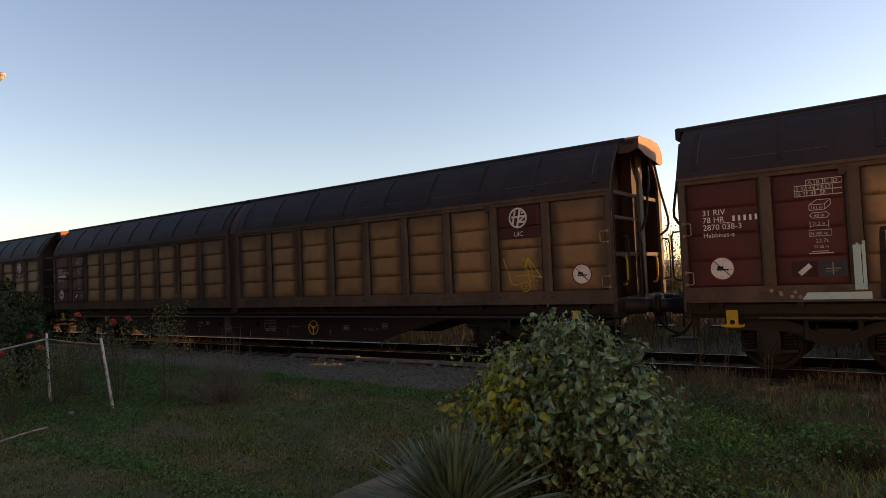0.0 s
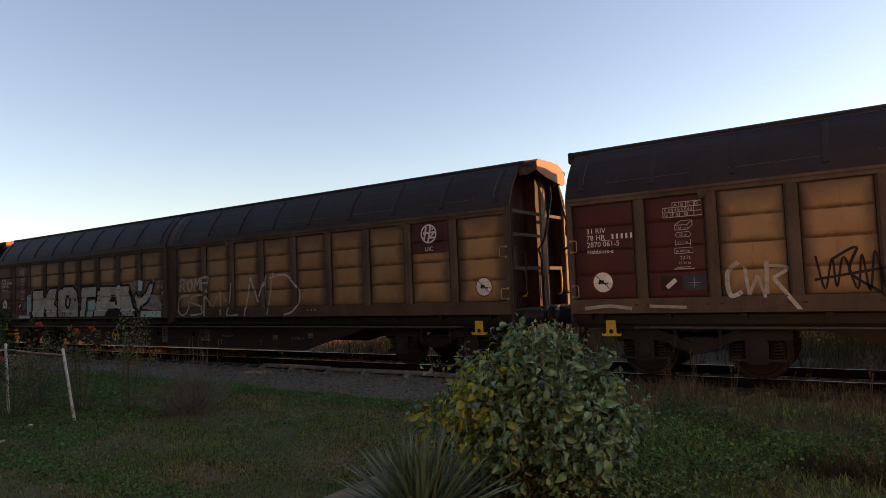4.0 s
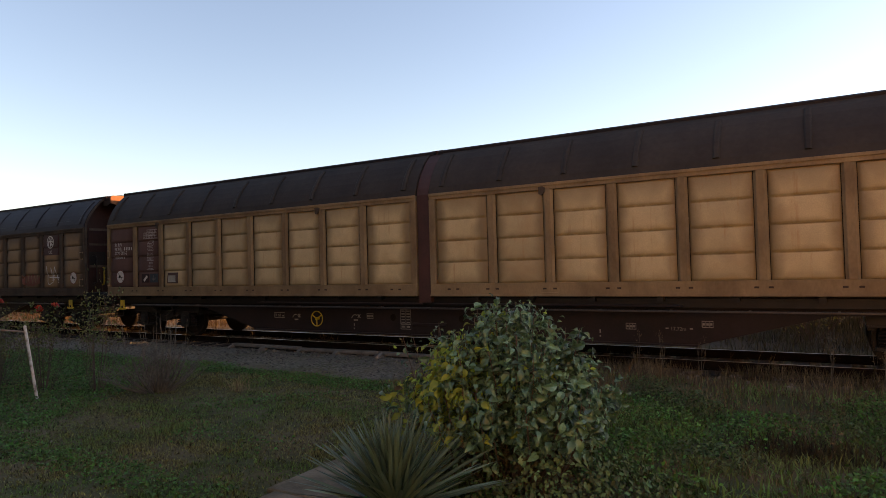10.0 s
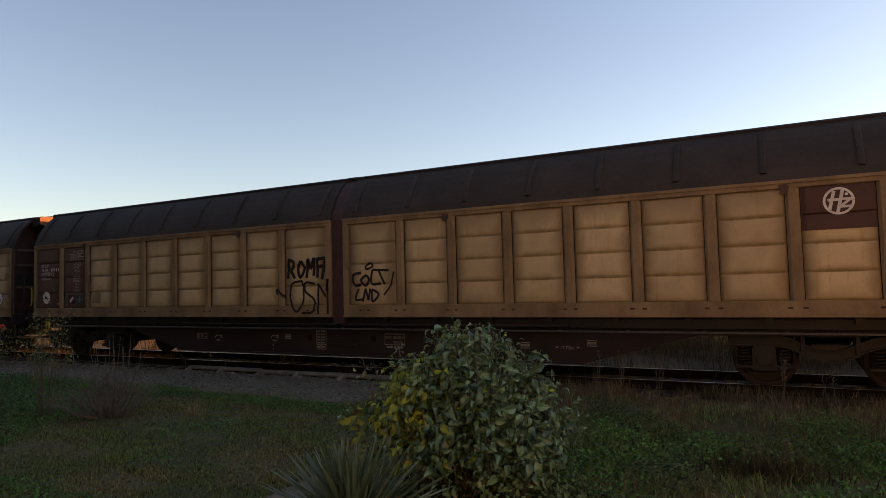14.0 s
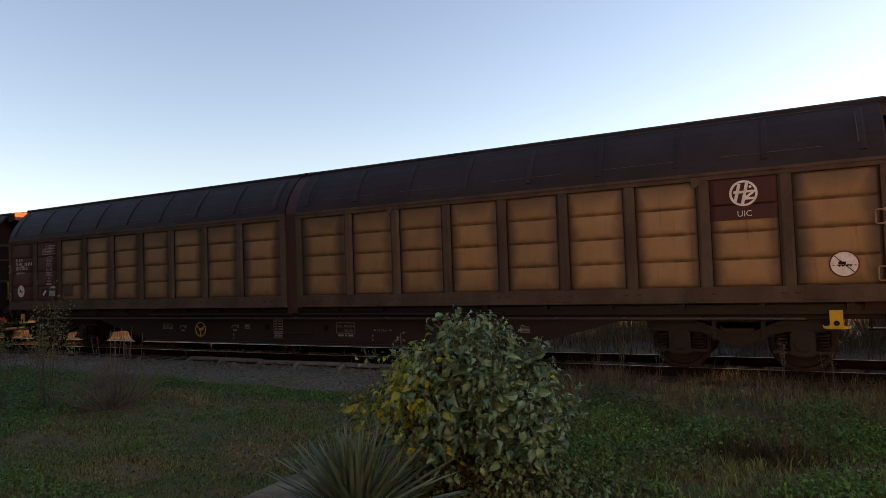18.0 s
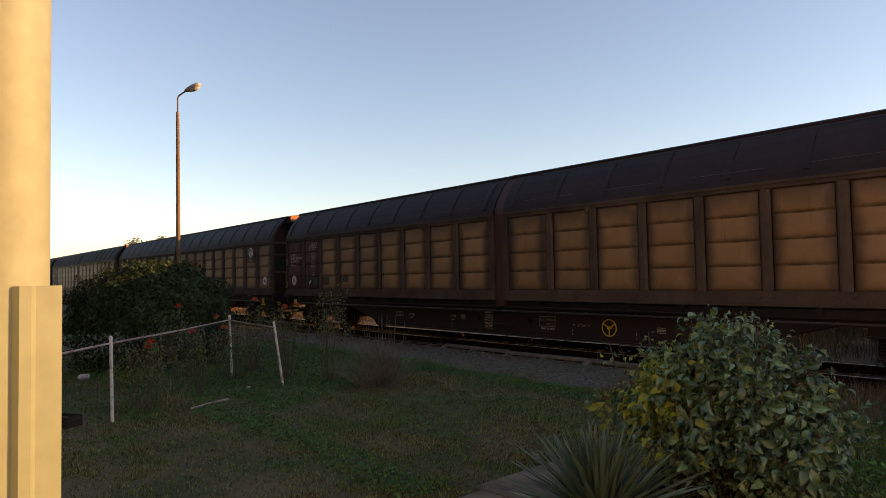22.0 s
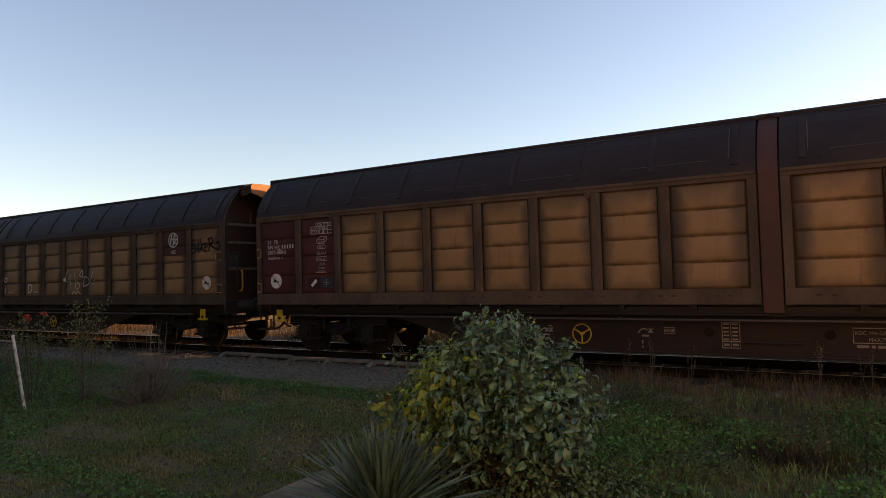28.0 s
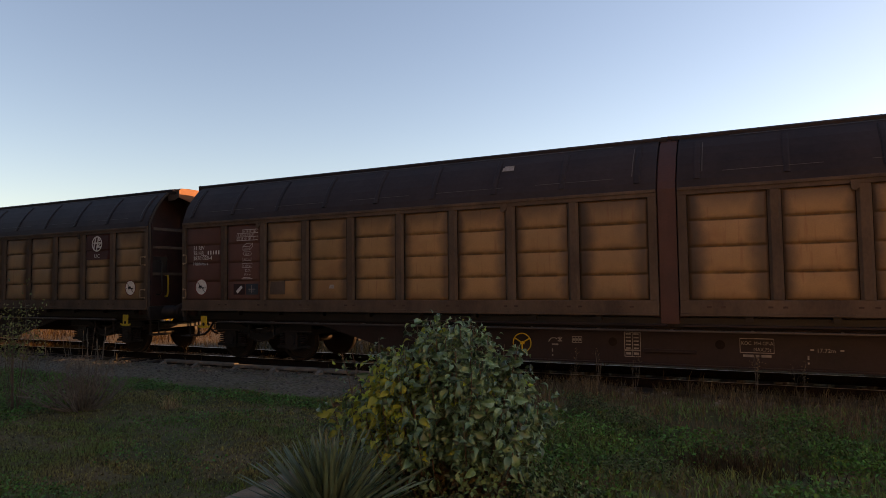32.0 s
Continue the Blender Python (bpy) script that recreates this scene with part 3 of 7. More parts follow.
# ---- flat paint on the near side ----
class Paint:
    def __init__(self):
        self.v, self.f = [], []

    def quad(self, pts):
        n = len(self.v)
        self.v += pts
        self.f.append(tuple(range(n, n + len(pts))))

    def line(self, pts, w=0.05, step=0.05, taper=False):
        fine = []
        for (x0, z0), (x1, z1) in zip(pts, pts[1:]):
            k = max(1, int(math.hypot(x1 - x0, z1 - z0) / step))
            fine += [(x0 + (x1 - x0) * i / k, z0 + (z1 - z0) * i / k) for i in range(k)]
        fine.append(pts[-1])
        n0 = len(self.v)
        for i, (x, z) in enumerate(fine):
            a, b = fine[max(i - 1, 0)], fine[min(i + 1, len(fine) - 1)]
            d = math.hypot(b[0] - a[0], b[1] - a[1]) or 1
            h = w / 2 * (1 - 0.6 * i / len(fine) if taper else 1)
            nx, nz = -(b[1] - a[1]) / d * h, (b[0] - a[0]) / d * h
            self.v += [(x + nx, z + nz), (x - nx, z - nz)]
            if i:
                q = n0 + 2 * i
                self.f.append((q - 2, q - 1, q + 1, q))
        return self

    def curve(self, pts, w=0.05, taper=False):
        """A smooth stroke through the points."""
        p = [pts[0]] + list(pts) + [pts[-1]]
        out = []
        for i in range(1, len(p) - 2):
            for j in range(6):
                t = j / 6
                out.append(tuple(0.5 * (2 * p[i][c] + (p[i + 1][c] - p[i - 1][c]) * t + (2 * p[i - 1][c] - 5 * p[i][c] + 4 * p[i + 1][c] - p[i + 2][c]) * t * t
                                        + (3 * p[i][c] - p[i - 1][c] - 3 * p[i + 1][c] + p[i + 2][c]) * t ** 3) for c in (0, 1)))
        out.append(pts[-1])
        return self.line(out, w, 0.05, taper)

    def ring(self, x, z, rx, rz, w=0.05, n=24):
        return self.line([(x + rx * math.cos(2 * math.pi * i / n), z + rz * math.sin(2 * math.pi * i / n)) for i in range(n + 1)], w)

    def disc(self, x, z, r, n=20):
        self.quad([(x + r * math.cos(2 * math.pi * i / n), z + r * math.sin(2 * math.pi * i / n)) for i in range(n)])
        return self

    def rect(self, x0, x1, z0, z1):
        self.quad([(x0, z0), (x1, z0), (x1, z1), (x0, z1)])
        return self

    def edging(self, x0, x1, z0, z1, w=0.012):
        return self.line([(x0, z0), (x1, z0), (x1, z1), (x0, z1), (x0, z0)], w, 9)

    def fill(self, pts, step=0.026):
        """The inside of an outline, as small cells that follow the pressed sheet."""
        zs = [p[1] for p in pts]
        z = min(zs)
        while z < max(zs):
            cut, zm = [], z + step / 2
            for (x0, z0), (x1, z1) in zip(pts, pts[1:] + pts[:1]):
                if (z0 <= zm) != (z1 <= zm):
                    cut.append(x0 + (x1 - x0) * (zm - z0) / (z1 - z0))
            cut.sort()
            for a, b in zip(cut[::2], cut[1::2]):
                k = max(1, int((b - a) / 0.06))
                for i in range(k):
                    self.rect(a + (b - a) * i / k, a + (b - a) * (i + 1) / k, z, z + step)
            z += step
        return self

    def text(self, body, x, z, size, spread=1.0):
        v, f = LETTERS[body]
        n = len(self.v)
        self.v += [(x + p[0] * size * spread, z + p[1] * size) for p in v]
        self.f += [tuple(n + i for i in q) for q in f]
        return self

    def mesh(self, material, lift=0.004, flat=None):
        me = bpy.data.meshes.new("paint")
        lift += 0.007 if flat is None else 0.003
        me.from_pydata([(x, (surf(x, z) if flat is None else flat) - lift, z) for x, z in self.v], [], self.f)
        me.materials.append(material)
        me.update()
        return me


WORDS = ["31 RIV", "78 HR", "2870 038-3", "2870 061-5", "2770 001-2", "2770 039-2", "2870 053-2", "2870 091-2", "2870 070-6", "2870 028-4", "2870 080-5", "31  78", "RIV HR", "Habbinss-z",
         "UIC", "A  B  C  D", "S 37 45 53 63", "SS 37 45  53", "161 m", "60 m", "21.2 m", "26 000 kg", "22.7t", "23.26 m", "H", "B", "D", "i", "R 60",
         "KOC. MH-GP-A", "MAX.75t", "17.72m"]
LETTERS = {}
for body in WORDS:
    curve = bpy.data.curves.new("lettering", "FONT")
    curve.body, curve.resolution_u = body, 3
    holder = new("lettering", curve)
    bpy.context.view_layer.update()
    flat = bpy.data.meshes.new_from_object(holder.evaluated_get(bpy.context.evaluated_depsgraph_get()))
    LETTERS[body] = ([(v.co.x, v.co.y) for v in flat.vertices], [tuple(p.vertices) for p in flat.polygons])
    bpy.data.objects.remove(holder)
    bpy.data.curves.remove(curve)
    bpy.data.meshes.remove(flat)

# ---- shared pieces ----
C = {}
for kind in ("old", "new"):
    red = M["panel_red"] if kind == "old" else M["panel_brown"]
    for a, b in PANELS:
        w = round(b - a, 3)
        C[kind, w] = C.get((kind, w)) or panel_mesh(w, M["panel_" + kind])
        C[kind + "_red", w] = C.get((kind + "_red", w)) or panel_mesh(w, red)
    bm = bmesh.new()
    for s in (-1, 1):
        box(bm, s * (RIBW + 0.006) - 0.005, s * (RIBW + 0.006) + 0.005, -0.018, 0.03, 0.0, PZ1 - PZ0)
    C[kind, "seal"] = data_of(bm, M["seal"], False, "seal")
    C[kind, "rib"] = rib_mesh(M["frame_" + kind])
    for side in (-1, 1):
        C[kind, "door", side] = door_mesh(side, M["frame_" + kind])
        C[kind, "roof", side] = roof_mesh(side, M["roof_" + kind])
        C[kind, "far", side] = far_door_mesh(side, kind)
C["strap"] = strap_mesh(M["roof_new"], 0.1, 0.035)
C["strap_old"] = strap_mesh(M["roof_old"], 0.1, 0.02)

bm = bmesh.new()
top = [(-0.84, 4.11), (-0.85, 4.165), (-0.80, 4.195), (-0.74, 4.195), (-0.70, 4.21), (-0.3, 4.265), (0.3, 4.265), (0.70, 4.21), (0.74, 4.195), (0.80, 4.195), (0.85, 4.165), (0.84, 4.11)]
prism(bm, top, 0.03, 11.12, "x")
box(bm, 11.1, 11.2, -0.82, 0.82, 3.98, 4.2, 0.02)
C["spine"] = data_of(bm, M["roof_old"], False, "roof_spine")
bm = bmesh.new()
prism(bm, top, 0.03, 11.12, "x")
prism(bm, [(y * 0.98, z - 0.06) for y, z in top], 11.1, 11.3, "x")
C["spine_long"] = data_of(bm, M["roof_old"], False, "roof_spine")

bm = bmesh.new()
outline = [(y + 0.03, z) for y, z in PROFILE] + [(-0.8, 4.2), (0.8, 4.2)] + [(-y - 0.03, z) for y, z in PROFILE[::-1]] + [(1.425, 1.0), (-1.425, 1.0)]
prism(bm, outline, -0.14, 0.14, "x")
prism(bm, [(y * 0.9, z - 0.06) for y, z in outline], -0.26, 0.26, "x")
C["centre"] = data_of(bm, M["post_red"], False, "centre_post")

bm = bmesh.new()
inner = [(y + 0.07, z - 0.03) for y, z in PROFILE] + [(-0.75, 4.16), (0.75, 4.16)] + [(-y - 0.07, z - 0.03) for y, z in PROFILE[::-1]] + [(1.38, 1.0), (-1.38, 1.0)]
prism(bm, inner, 10.66, 10.72, "x")
C["end_wall"] = data_of(bm, M["end_dark"], False, "end_wall")
for s in (-1, 1):
    bm = bmesh.new()
    box(bm, 10.72, 11.05, s * 1.33 - 0.02, s * 1.33 + 0.02, 1.02, 3.3)
    C["return", s] = data_of(bm, M["end_dark"], False, "return_panel")
bm = bmesh.new()
box(bm, 10.72, 10.94, -0.01, 0.01, 1.02, 4.1)
C["stiffener"] = data_of(bm, M["end_dark"], False, "stiffener")

bm = bmesh.new()
arch = [(-1.45, 1.0)] + PROFILE + [(-0.8, 4.2)]
for k in (1, -1):
    rim = [(y * k * 0.985, z - 0.01) for y, z in arch]
    prism(bm, rim + [(y * 0.965, z - 0.03) for y, z in rim[::-1]], 11.0, 11.045, "x")
box(bm, 10.72, 11.05, -0.78, 0.78, 4.14, 4.18)
C["end_arch"] = data_of(bm, M["end_edge"], False, "end_arch")

bm = bmesh.new()
box(bm, 11.2, 11.215, -0.1, 0.1, 1.0, 3.95)
box(bm, 11.16, 11.2, -0.1, -0.088, 1.0, 3.95)
box(bm, 11.16, 11.2, 0.088, 0.1, 1.0, 3.95)
C["end_post"] = data_of(bm, M["end_post"], False, "end_post")
bm = bmesh.new()
box(bm, 11.13, 11.16, -1.3, 1.3, -0.035, 0.035, 0.004)
C["end_rail"] = data_of(bm, M["end_rail"], False, "end_rail")
bm = bmesh.new()
box(bm, 11.13, 11.16, -1.3, 0.08, -0.03, 0.03, 0.004)
C["end_rail_short"] = data_of(bm, M["end_rail"], False, "end_rail")
bm = bmesh.new()
crown = [(-0.82, 3.96), (-0.82, 4.15), (-0.74, 4.2), (-0.1, 4.215), (0.25, 4.2), (0.42, 4.13), (0.55, 4.0), (0.55, 3.82), (0.42, 3.77), (-0.45, 3.87)]
prism(bm, crown, 11.385, 11.4, "x")
for p, e in zip(crown, crown[1:]):
    if p[1] >= 4.0:
        prism(bm, [p, e, (e[0] * 0.98, e[1] - 0.014), (p[0] * 0.98, p[1] - 0.014)], 11.14, 11.386, "x")
C["hood"] = data_of(bm, M["hood"], False, "hood")
# the cheek's shade is put in as a darker material than the hood
bm = bmesh.new()
prism(bm, [(11.0, 4.13), (11.385, 4.13), (11.385, 3.97), (11.2, 3.9), (11.0, 3.9)], -0.816, -0.8, "y")
C["cheek"] = data_of(bm, M["end_edge"], False, "hood_cheek")
bm = bmesh.new()
tube(bm, [(11.2, 0.2, 3.95), (11.25, 0.1, 3.5), (11.3, -0.3, 2.8), (11.3, -0.37, 2.66), (11.24, -0.4, 2.5), (11.16, -0.42, 2.4), (11.22, -0.42, 2.2), (11.22, -0.42, 1.25)], 0.026, 6)
C["rod_near"] = data_of(bm, M["under"], True, "release_rod")
bm = bmesh.new()
tube(bm, [(11.24, 0.45, 3.95), (11.32, 0.55, 3.3), (11.4, 0.7, 2.75), (11.4, 0.72, 2.62), (11.36, 0.73, 2.5), (11.22, 0.73, 2.4)], 0.026, 6)
C["rod_far"] = data_of(bm, M["under"], True, "release_rod")
bm = bmesh.new()
tube(bm, [(11.1, 0.9, 3.9), (11.18, 0.9, 3.3), (11.27, 0.9, 2.75), (11.27, 0.9, 2.62), (11.2, 0.9, 2.5), (11.08, 0.9, 2.4)], 0.026, 6)
C["rod"] = data_of(bm, M["under"], True, "release_rod")
bm = bmesh.new()
tube(bm, [(11.05, 0, 2.35), (11.22, 0, 2.33), (11.25, 0, 2.25), (11.25, 0, 1.6), (11.22, 0, 1.52), (11.05, 0, 1.5)], 0.017, 6)
C["grab_dark"] = data_of(bm, M["under"], True, "grab_rail")
bm = bmesh.new()
tube(bm, [(10.98, 0, 2.0), (11.06, 0, 1.98), (11.08, 0, 1.9), (11.08, 0, 1.55), (11.05, 0, 1.46), (10.98, 0, 1.45)], 0.022, 6)
C["grab_yellow"] = data_of(bm, M["yellow"], True, "grab_rail")
bm = bmesh.new()
tube(bm, [(0.06, 0, 0.1), (0.055, -0.035, 0.1), (0.04, -0.04, 0.1), (-0.045, -0.04, 0.1), (-0.06, -0.04, 0.085), (-0.06, -0.04, -0.085), (-0.045, -0.04, -0.1), (0.04, -0.04, -0.1), (0.055, -0.035, -0.1), (0.06, 0, -0.1)], 0.011, 5)
for z in (0.1, -0.1):
    box(bm, 0.045, 0.085, -0.006, 0.012, z - 0.025, z + 0.025)
C["handle"] = data_of(bm, M["handle"], False, "handle")
bm = bmesh.new()
prism(bm, [(-0.085, 0.14), (-0.085, -0.08), (-0.15, -0.1), (-0.165, -0.075), (-0.18, -0.085), (-0.165, -0.125), (-0.1, -0.135), (0.1, -0.135), (0.165, -0.125), (0.18, -0.085), (0.165, -0.075), (0.15, -0.1), (0.085, -0.08), (0.085, 0.14)], -0.012, 0.012, "y")
C["hook"] = data_of(bm, M["yellow"], False, "lifting_plate")
bm = bmesh.new()
lathe(bm, [(-0.016, 0.036), (-0.013, 0.04), (-0.0125, 0.001)], "y", 14)
C["hook_hole"] = data_of(bm, M["ink"], False, "hole")

bm = bmesh.new()
box(bm, -10.95, 10.95, -1.22, 1.22, 0.98, 1.12)
box(bm, -10.95, 10.95, -1.3, -1.2, 0.93, 1.1, 0.01)
box(bm, -10.95, 10.95, 1.2, 1.3, 0.93, 1.1, 0.01)
for s in (-1, 1):
    box(bm, s * 11.0 - 0.06, s * 11.0 + 0.06, -1.4, 1.4, 0.88, 1.22, 0.01)
for i in range(-9, 10):
    box(bm, i * PITCH - 0.05, i * PITCH + 0.05, -1.42, -1.25, 1.04, 1.12)
C["chassis"] = data_of(bm, M["under"], False, "chassis")
bm = bmesh.new()
fish = [(-10.9, 0.98), (-10.9, 0.86), (-7.1, 0.82), (-5.2, 0.31), (5.2, 0.31), (7.1, 0.82), (10.9, 0.86), (10.9, 0.98)]
prism(bm, fish, -1.19, -1.15, "y")
box(bm, -5.2, 5.2, -1.24, -1.1, 0.29, 0.32)
C["girder"] = data_of(bm, M["girder"], False, "girder")
bm = bmesh.new()
prism(bm, fish, 1.15, 1.19, "y")
box(bm, -5.1, 5.1, -0.9, 0.9, 0.5, 0.95)
C["girder_far"] = data_of(bm, M["girder"], False, "girder")
bm = bmesh.new()
box(bm, -9.9, 9.9, -1.46, -1.42, 0.865, 0.9, 0.008)
for i in range(-8, 9):
    box(bm, i * 1.2 - 0.02, i * 1.2 + 0.02, -1.43, -1.25, 0.868, 0.897)
C["step_rail"] = data_of(bm, M["step_steel"], False, "step_rail")
bm = bmesh.new()
box(bm, -2.4, 2.4, -1.45, -1.28, 0.955, 0.985, 0.006)
C["running_board"] = data_of(bm, M["girder"], False, "running_board")
bm = bmesh.new()
n = 24
for i in range(n):
    a, b = 2 * math.pi * i / n, 2 * math.pi * (i + 1) / n
    tube(bm, [(0.17 * math.cos(a), 0, 0.17 * math.sin(a)), (0.17 * math.cos(b), 0, 0.17 * math.sin(b))], 0.011, 5)
for a in (270, 30, 150):
    tube(bm, [(0, 0, 0), (0.17 * math.cos(radians(a)), 0, 0.17 * math.sin(radians(a)))], 0.013, 5)
lathe(bm, [(-0.03, 0.03), (0.1, 0.03)], "y", 10)
C["brake_wheel"] = data_of(bm, M["yellow"], False, "brake_wheel")
bm = bmesh.new()
def sag(x):
    """Height of the pressed side beam's middle line: level over the axles, hanging between them."""
    k = min(1.0, abs(x) / 0.72)
    return 0.5 + 0.24 * (3 * k * k - 2 * k ** 3)


reach = [-1.42 + 2.84 * i / 22 for i in range(23)]
side_frame = [(x, sag(x) + 0.075) for x in reach] + [(x, sag(x) - 0.085 + 0.03 * (abs(x) > 1.3)) for x in reach[::-1]]
for s in (-1, 1):
    a, b = sorted((s * 0.98, s * 1.04))
    prism(bm, side_frame, a, b, "y")
    for shift in (0.08, -0.075):
        for x0, x1 in zip(reach, reach[1:]):
            z0, z1 = sag(x0) + shift, sag(x1) + shift
            prism(bm, [(x0, z0 - 0.012), (x1, z1 - 0.012), (x1, z1 + 0.012), (x0, z0 + 0.012)], min(s * 0.93, s * 1.1), max(s * 0.93, s * 1.1), "y")
    for x in (-0.36, 0.36):
        box(bm, x - 0.035, x + 0.035, min(s * 0.96, s * 1.09), max(s * 0.96, s * 1.09), 0.5, 0.92, 0.01)
    box(bm, -0.5, 0.5, min(s * 0.96, s * 1.08), max(s * 0.96, s * 1.08), 0.8, 0.9, 0.01)
box(bm, -0.25, 0.25, -1.0, 1.0, 0.45, 0.7, 0.02)
box(bm, -1.4, -1.3, -1.0, 1.0, 0.6, 0.72)
box(bm, 1.3, 1.4, -1.0, 1.0, 0.6, 0.72)
lathe(bm, [(0.7, 0.25), (0.98, 0.25)], "z", 14)
C["bogie"] = data_of(bm, M["under"], False, "bogie_frame")
bm = bmesh.new()
for s in (-1, 1):
    y = s * 0.755
    lathe(bm, [(y - s * 0.07, 0.475), (y - s * 0.04, 0.49), (y - s * 0.035, 0.462), (y + s * 0.065, 0.46), (y + s * 0.065, 0.40), (y + s * 0.03, 0.38), (y + s * 0.03, 0.16), (y + s * 0.08, 0.14), (y + s * 0.08, 0.085), (y + s * 0.25, 0.08)], "y", 28)
    for k in range(4):
        a = k * math.pi / 2
        box(bm, 0.27 * math.cos(a) - 0.03, 0.27 * math.cos(a) + 0.03, min(y + s * 0.025, y + s * 0.05), max(y + s * 0.025, y + s * 0.05), 0.27 * math.sin(a) - 0.03, 0.27 * math.sin(a) + 0.03)
lathe(bm, [(-0.72, 0.085), (0.72, 0.085)], "y", 12)
C["wheelset"] = data_of(bm, M["wheel"], False, "wheelset")
bm = bmesh.new()
prism(bm, [(-0.17, 0.3), (-0.17, 0.62), (-0.1, 0.68), (0.1, 0.68), (0.17, 0.62), (0.17, 0.3), (0.1, 0.27), (-0.1, 0.27)], -0.09, 0.09, "y")
lathe(bm, [(-0.13, 0.1), (-0.125, 0.12), (0, 0.12)], "y", 14, (0, 0, 0.46))
box(bm, -0.42, 0.42, -0.06, 0.06, 0.3, 0.36, 0.01)
C["axle_box"] = data_of(bm, M["under"], False, "axle_box")
bm = bmesh.new()
pts = [(0.075 * math.cos(a), 0.075 * math.sin(a), 0.35 + 0.25 * a / (2 * math.pi * 5)) for a in (2 * math.pi * 5 * i / 50 for i in range(51))]
tube(bm, pts, 0.017, 5)
C["spring"] = data_of(bm, M["girder"], True, "spring")
bm = bmesh.new()
lathe(bm, [(11.04, 0.17), (11.07, 0.17), (11.08, 0.15), (11.38, 0.15), (11.38, 0.125), (11.575, 0.125), (11.58, 0.19), (11.595, 0.225), (11.625, 0.2)], "x", 18)
C["buffer"] = data_of(bm, M["under"], True, "buffer")
bm = bmesh.new()
box(bm, 11.05, 11.3, -0.05, 0.05, 0.98, 1.1, 0.01)
tube(bm, [(11.28, -0.05, 1.04), (11.45, -0.06, 0.98), (11.6, -0.06, 1.0)], 0.022, 6)
tube(bm, [(11.28, 0.05, 1.04), (11.45, 0.06, 0.98), (11.6, 0.06, 1.0)], 0.022, 6)
tube(bm, [(11.45, 0, 0.98), (11.46, 0, 0.75), (11.48, 0, 0.6)], 0.018, 6)
C["coupling"] = data_of(bm, M["under"], False, "coupling")
bm = bmesh.new()
tube(bm, [(11.0, 0, 0.98), (11.08, 0, 0.93), (11.15, 0, 0.85), (11.25, 0, 0.7), (11.36, 0, 0.56), (11.48, 0, 0.48), (11.62, 0, 0.45)], 0.028, 7)
C["hose"] = data_of(bm, M["under"], True, "brake_hose")
bm = bmesh.new()
box(bm, 10.9, 11.25, -1.3, -0.98, 0.5, 0.53, 0.006)
box(bm, 10.93, 10.96, -1.28, -1.25, 0.5, 0.95)
box(bm, 10.93, 10.96, -1.03, -1.0, 0.5, 0.95)
C["step"] = data_of(bm, M["under"], False, "step")
bm = bmesh.new()
prism(bm, [(-0.08, -0.1), (0.0, -0.13), (0.08, -0.05), (0.1, 0.06), (0.03, 0.1), (-0.1, 0.09)], -0.012, 0.012, "y")
lathe(bm, [(-0.02, 0.03), (0.02, 0.03)], "y", 10)
C["latch"] = data_of(bm, M["frame_old"], False, "latch")
bm = bmesh.new()
box(bm, 10.72, 10.78, -0.32, 0.32, -0.22, 0.22, 0.01)
C["end_board"] = data_of(bm, M["under"], False, "valve_box")


def plate(w, h, rows, cols):
    p = Paint().edging(-w / 2, w / 2, -h / 2, h / 2, 0.014)
    for i in range(rows):
        for j in range(cols):
            x0, z0 = -w / 2 + w * j / cols, -h / 2 + h * i / rows
            p.rect(x0 + 0.15 * w / cols, x0 + 0.8 * w / cols, z0 + 0.3 * h / rows, z0 + 0.7 * h / rows)
    for j in range(1, cols):
        p.rect(-w / 2 + w * j / cols - 0.004, -w / 2 + w * j / cols + 0.004, -h / 2, h / 2)
    return p.mesh(M["dim_white"], 0.0, 0.0)


C["dash"] = Paint().rect(-0.22, -0.17, -0.012, 0.012).text("17.72m", -0.14, -0.035, 0.085).rect(0.17, 0.22, -0.012, 0.012).mesh(M["dim_white"], 0.0, 0.0)
C["line"] = Paint().rect(-0.2, -0.05, -0.02, 0.02).rect(-0.02, 0.03, -0.02, 0.02).rect(0.06, 0.2, -0.02, 0.02).mesh(M["dim_white"], 0.0, 0.0)
C["tick"] = Paint().rect(-0.012, 0.012, 0.01, 0.07).rect(-0.012, 0.012, -0.06, -0.03).mesh(M["dim_white"], 0.0, 0.0)
C["loop"] = Paint().curve([(-0.12, -0.03), (-0.07, 0.03), (0.0, 0.04), (0.04, 0.02)], 0.02).line([(0.05, -0.02), (0.13, 0.05)], 0.018).line([(0.05, 0.05), (0.13, -0.02)], 0.018).line([(0.09, -0.03), (0.09, 0.06)], 0.018).rect(-0.06, 0.06, -0.09, -0.06).mesh(M["dim_white"], 0.0, 0.0)
C["radius"] = Paint().edging(-0.17, 0.17, -0.06, 0.06, 0.014).text("R 60", -0.145, -0.035, 0.1).rect(0.09, 0.14, -0.03, 0.0).mesh(M["dim_white"], 0.0, 0.0)
C["port"] = Paint().disc(0, 0, 0.075, 12).mesh(M["seal"], 0.0, 0.0)
bm = bmesh.new()
box(bm, -0.42, 0.42, -0.05, 0.0, -0.03, 0.03, 0.012)
C["bar"] = data_of(bm, M["girder"], False, "bar")
C["slot"] = Paint().curve([(-0.035, 0), (0, 0.002), (0.035, 0)], 0.03).mesh(M["slot"], 0.0, 0.0)
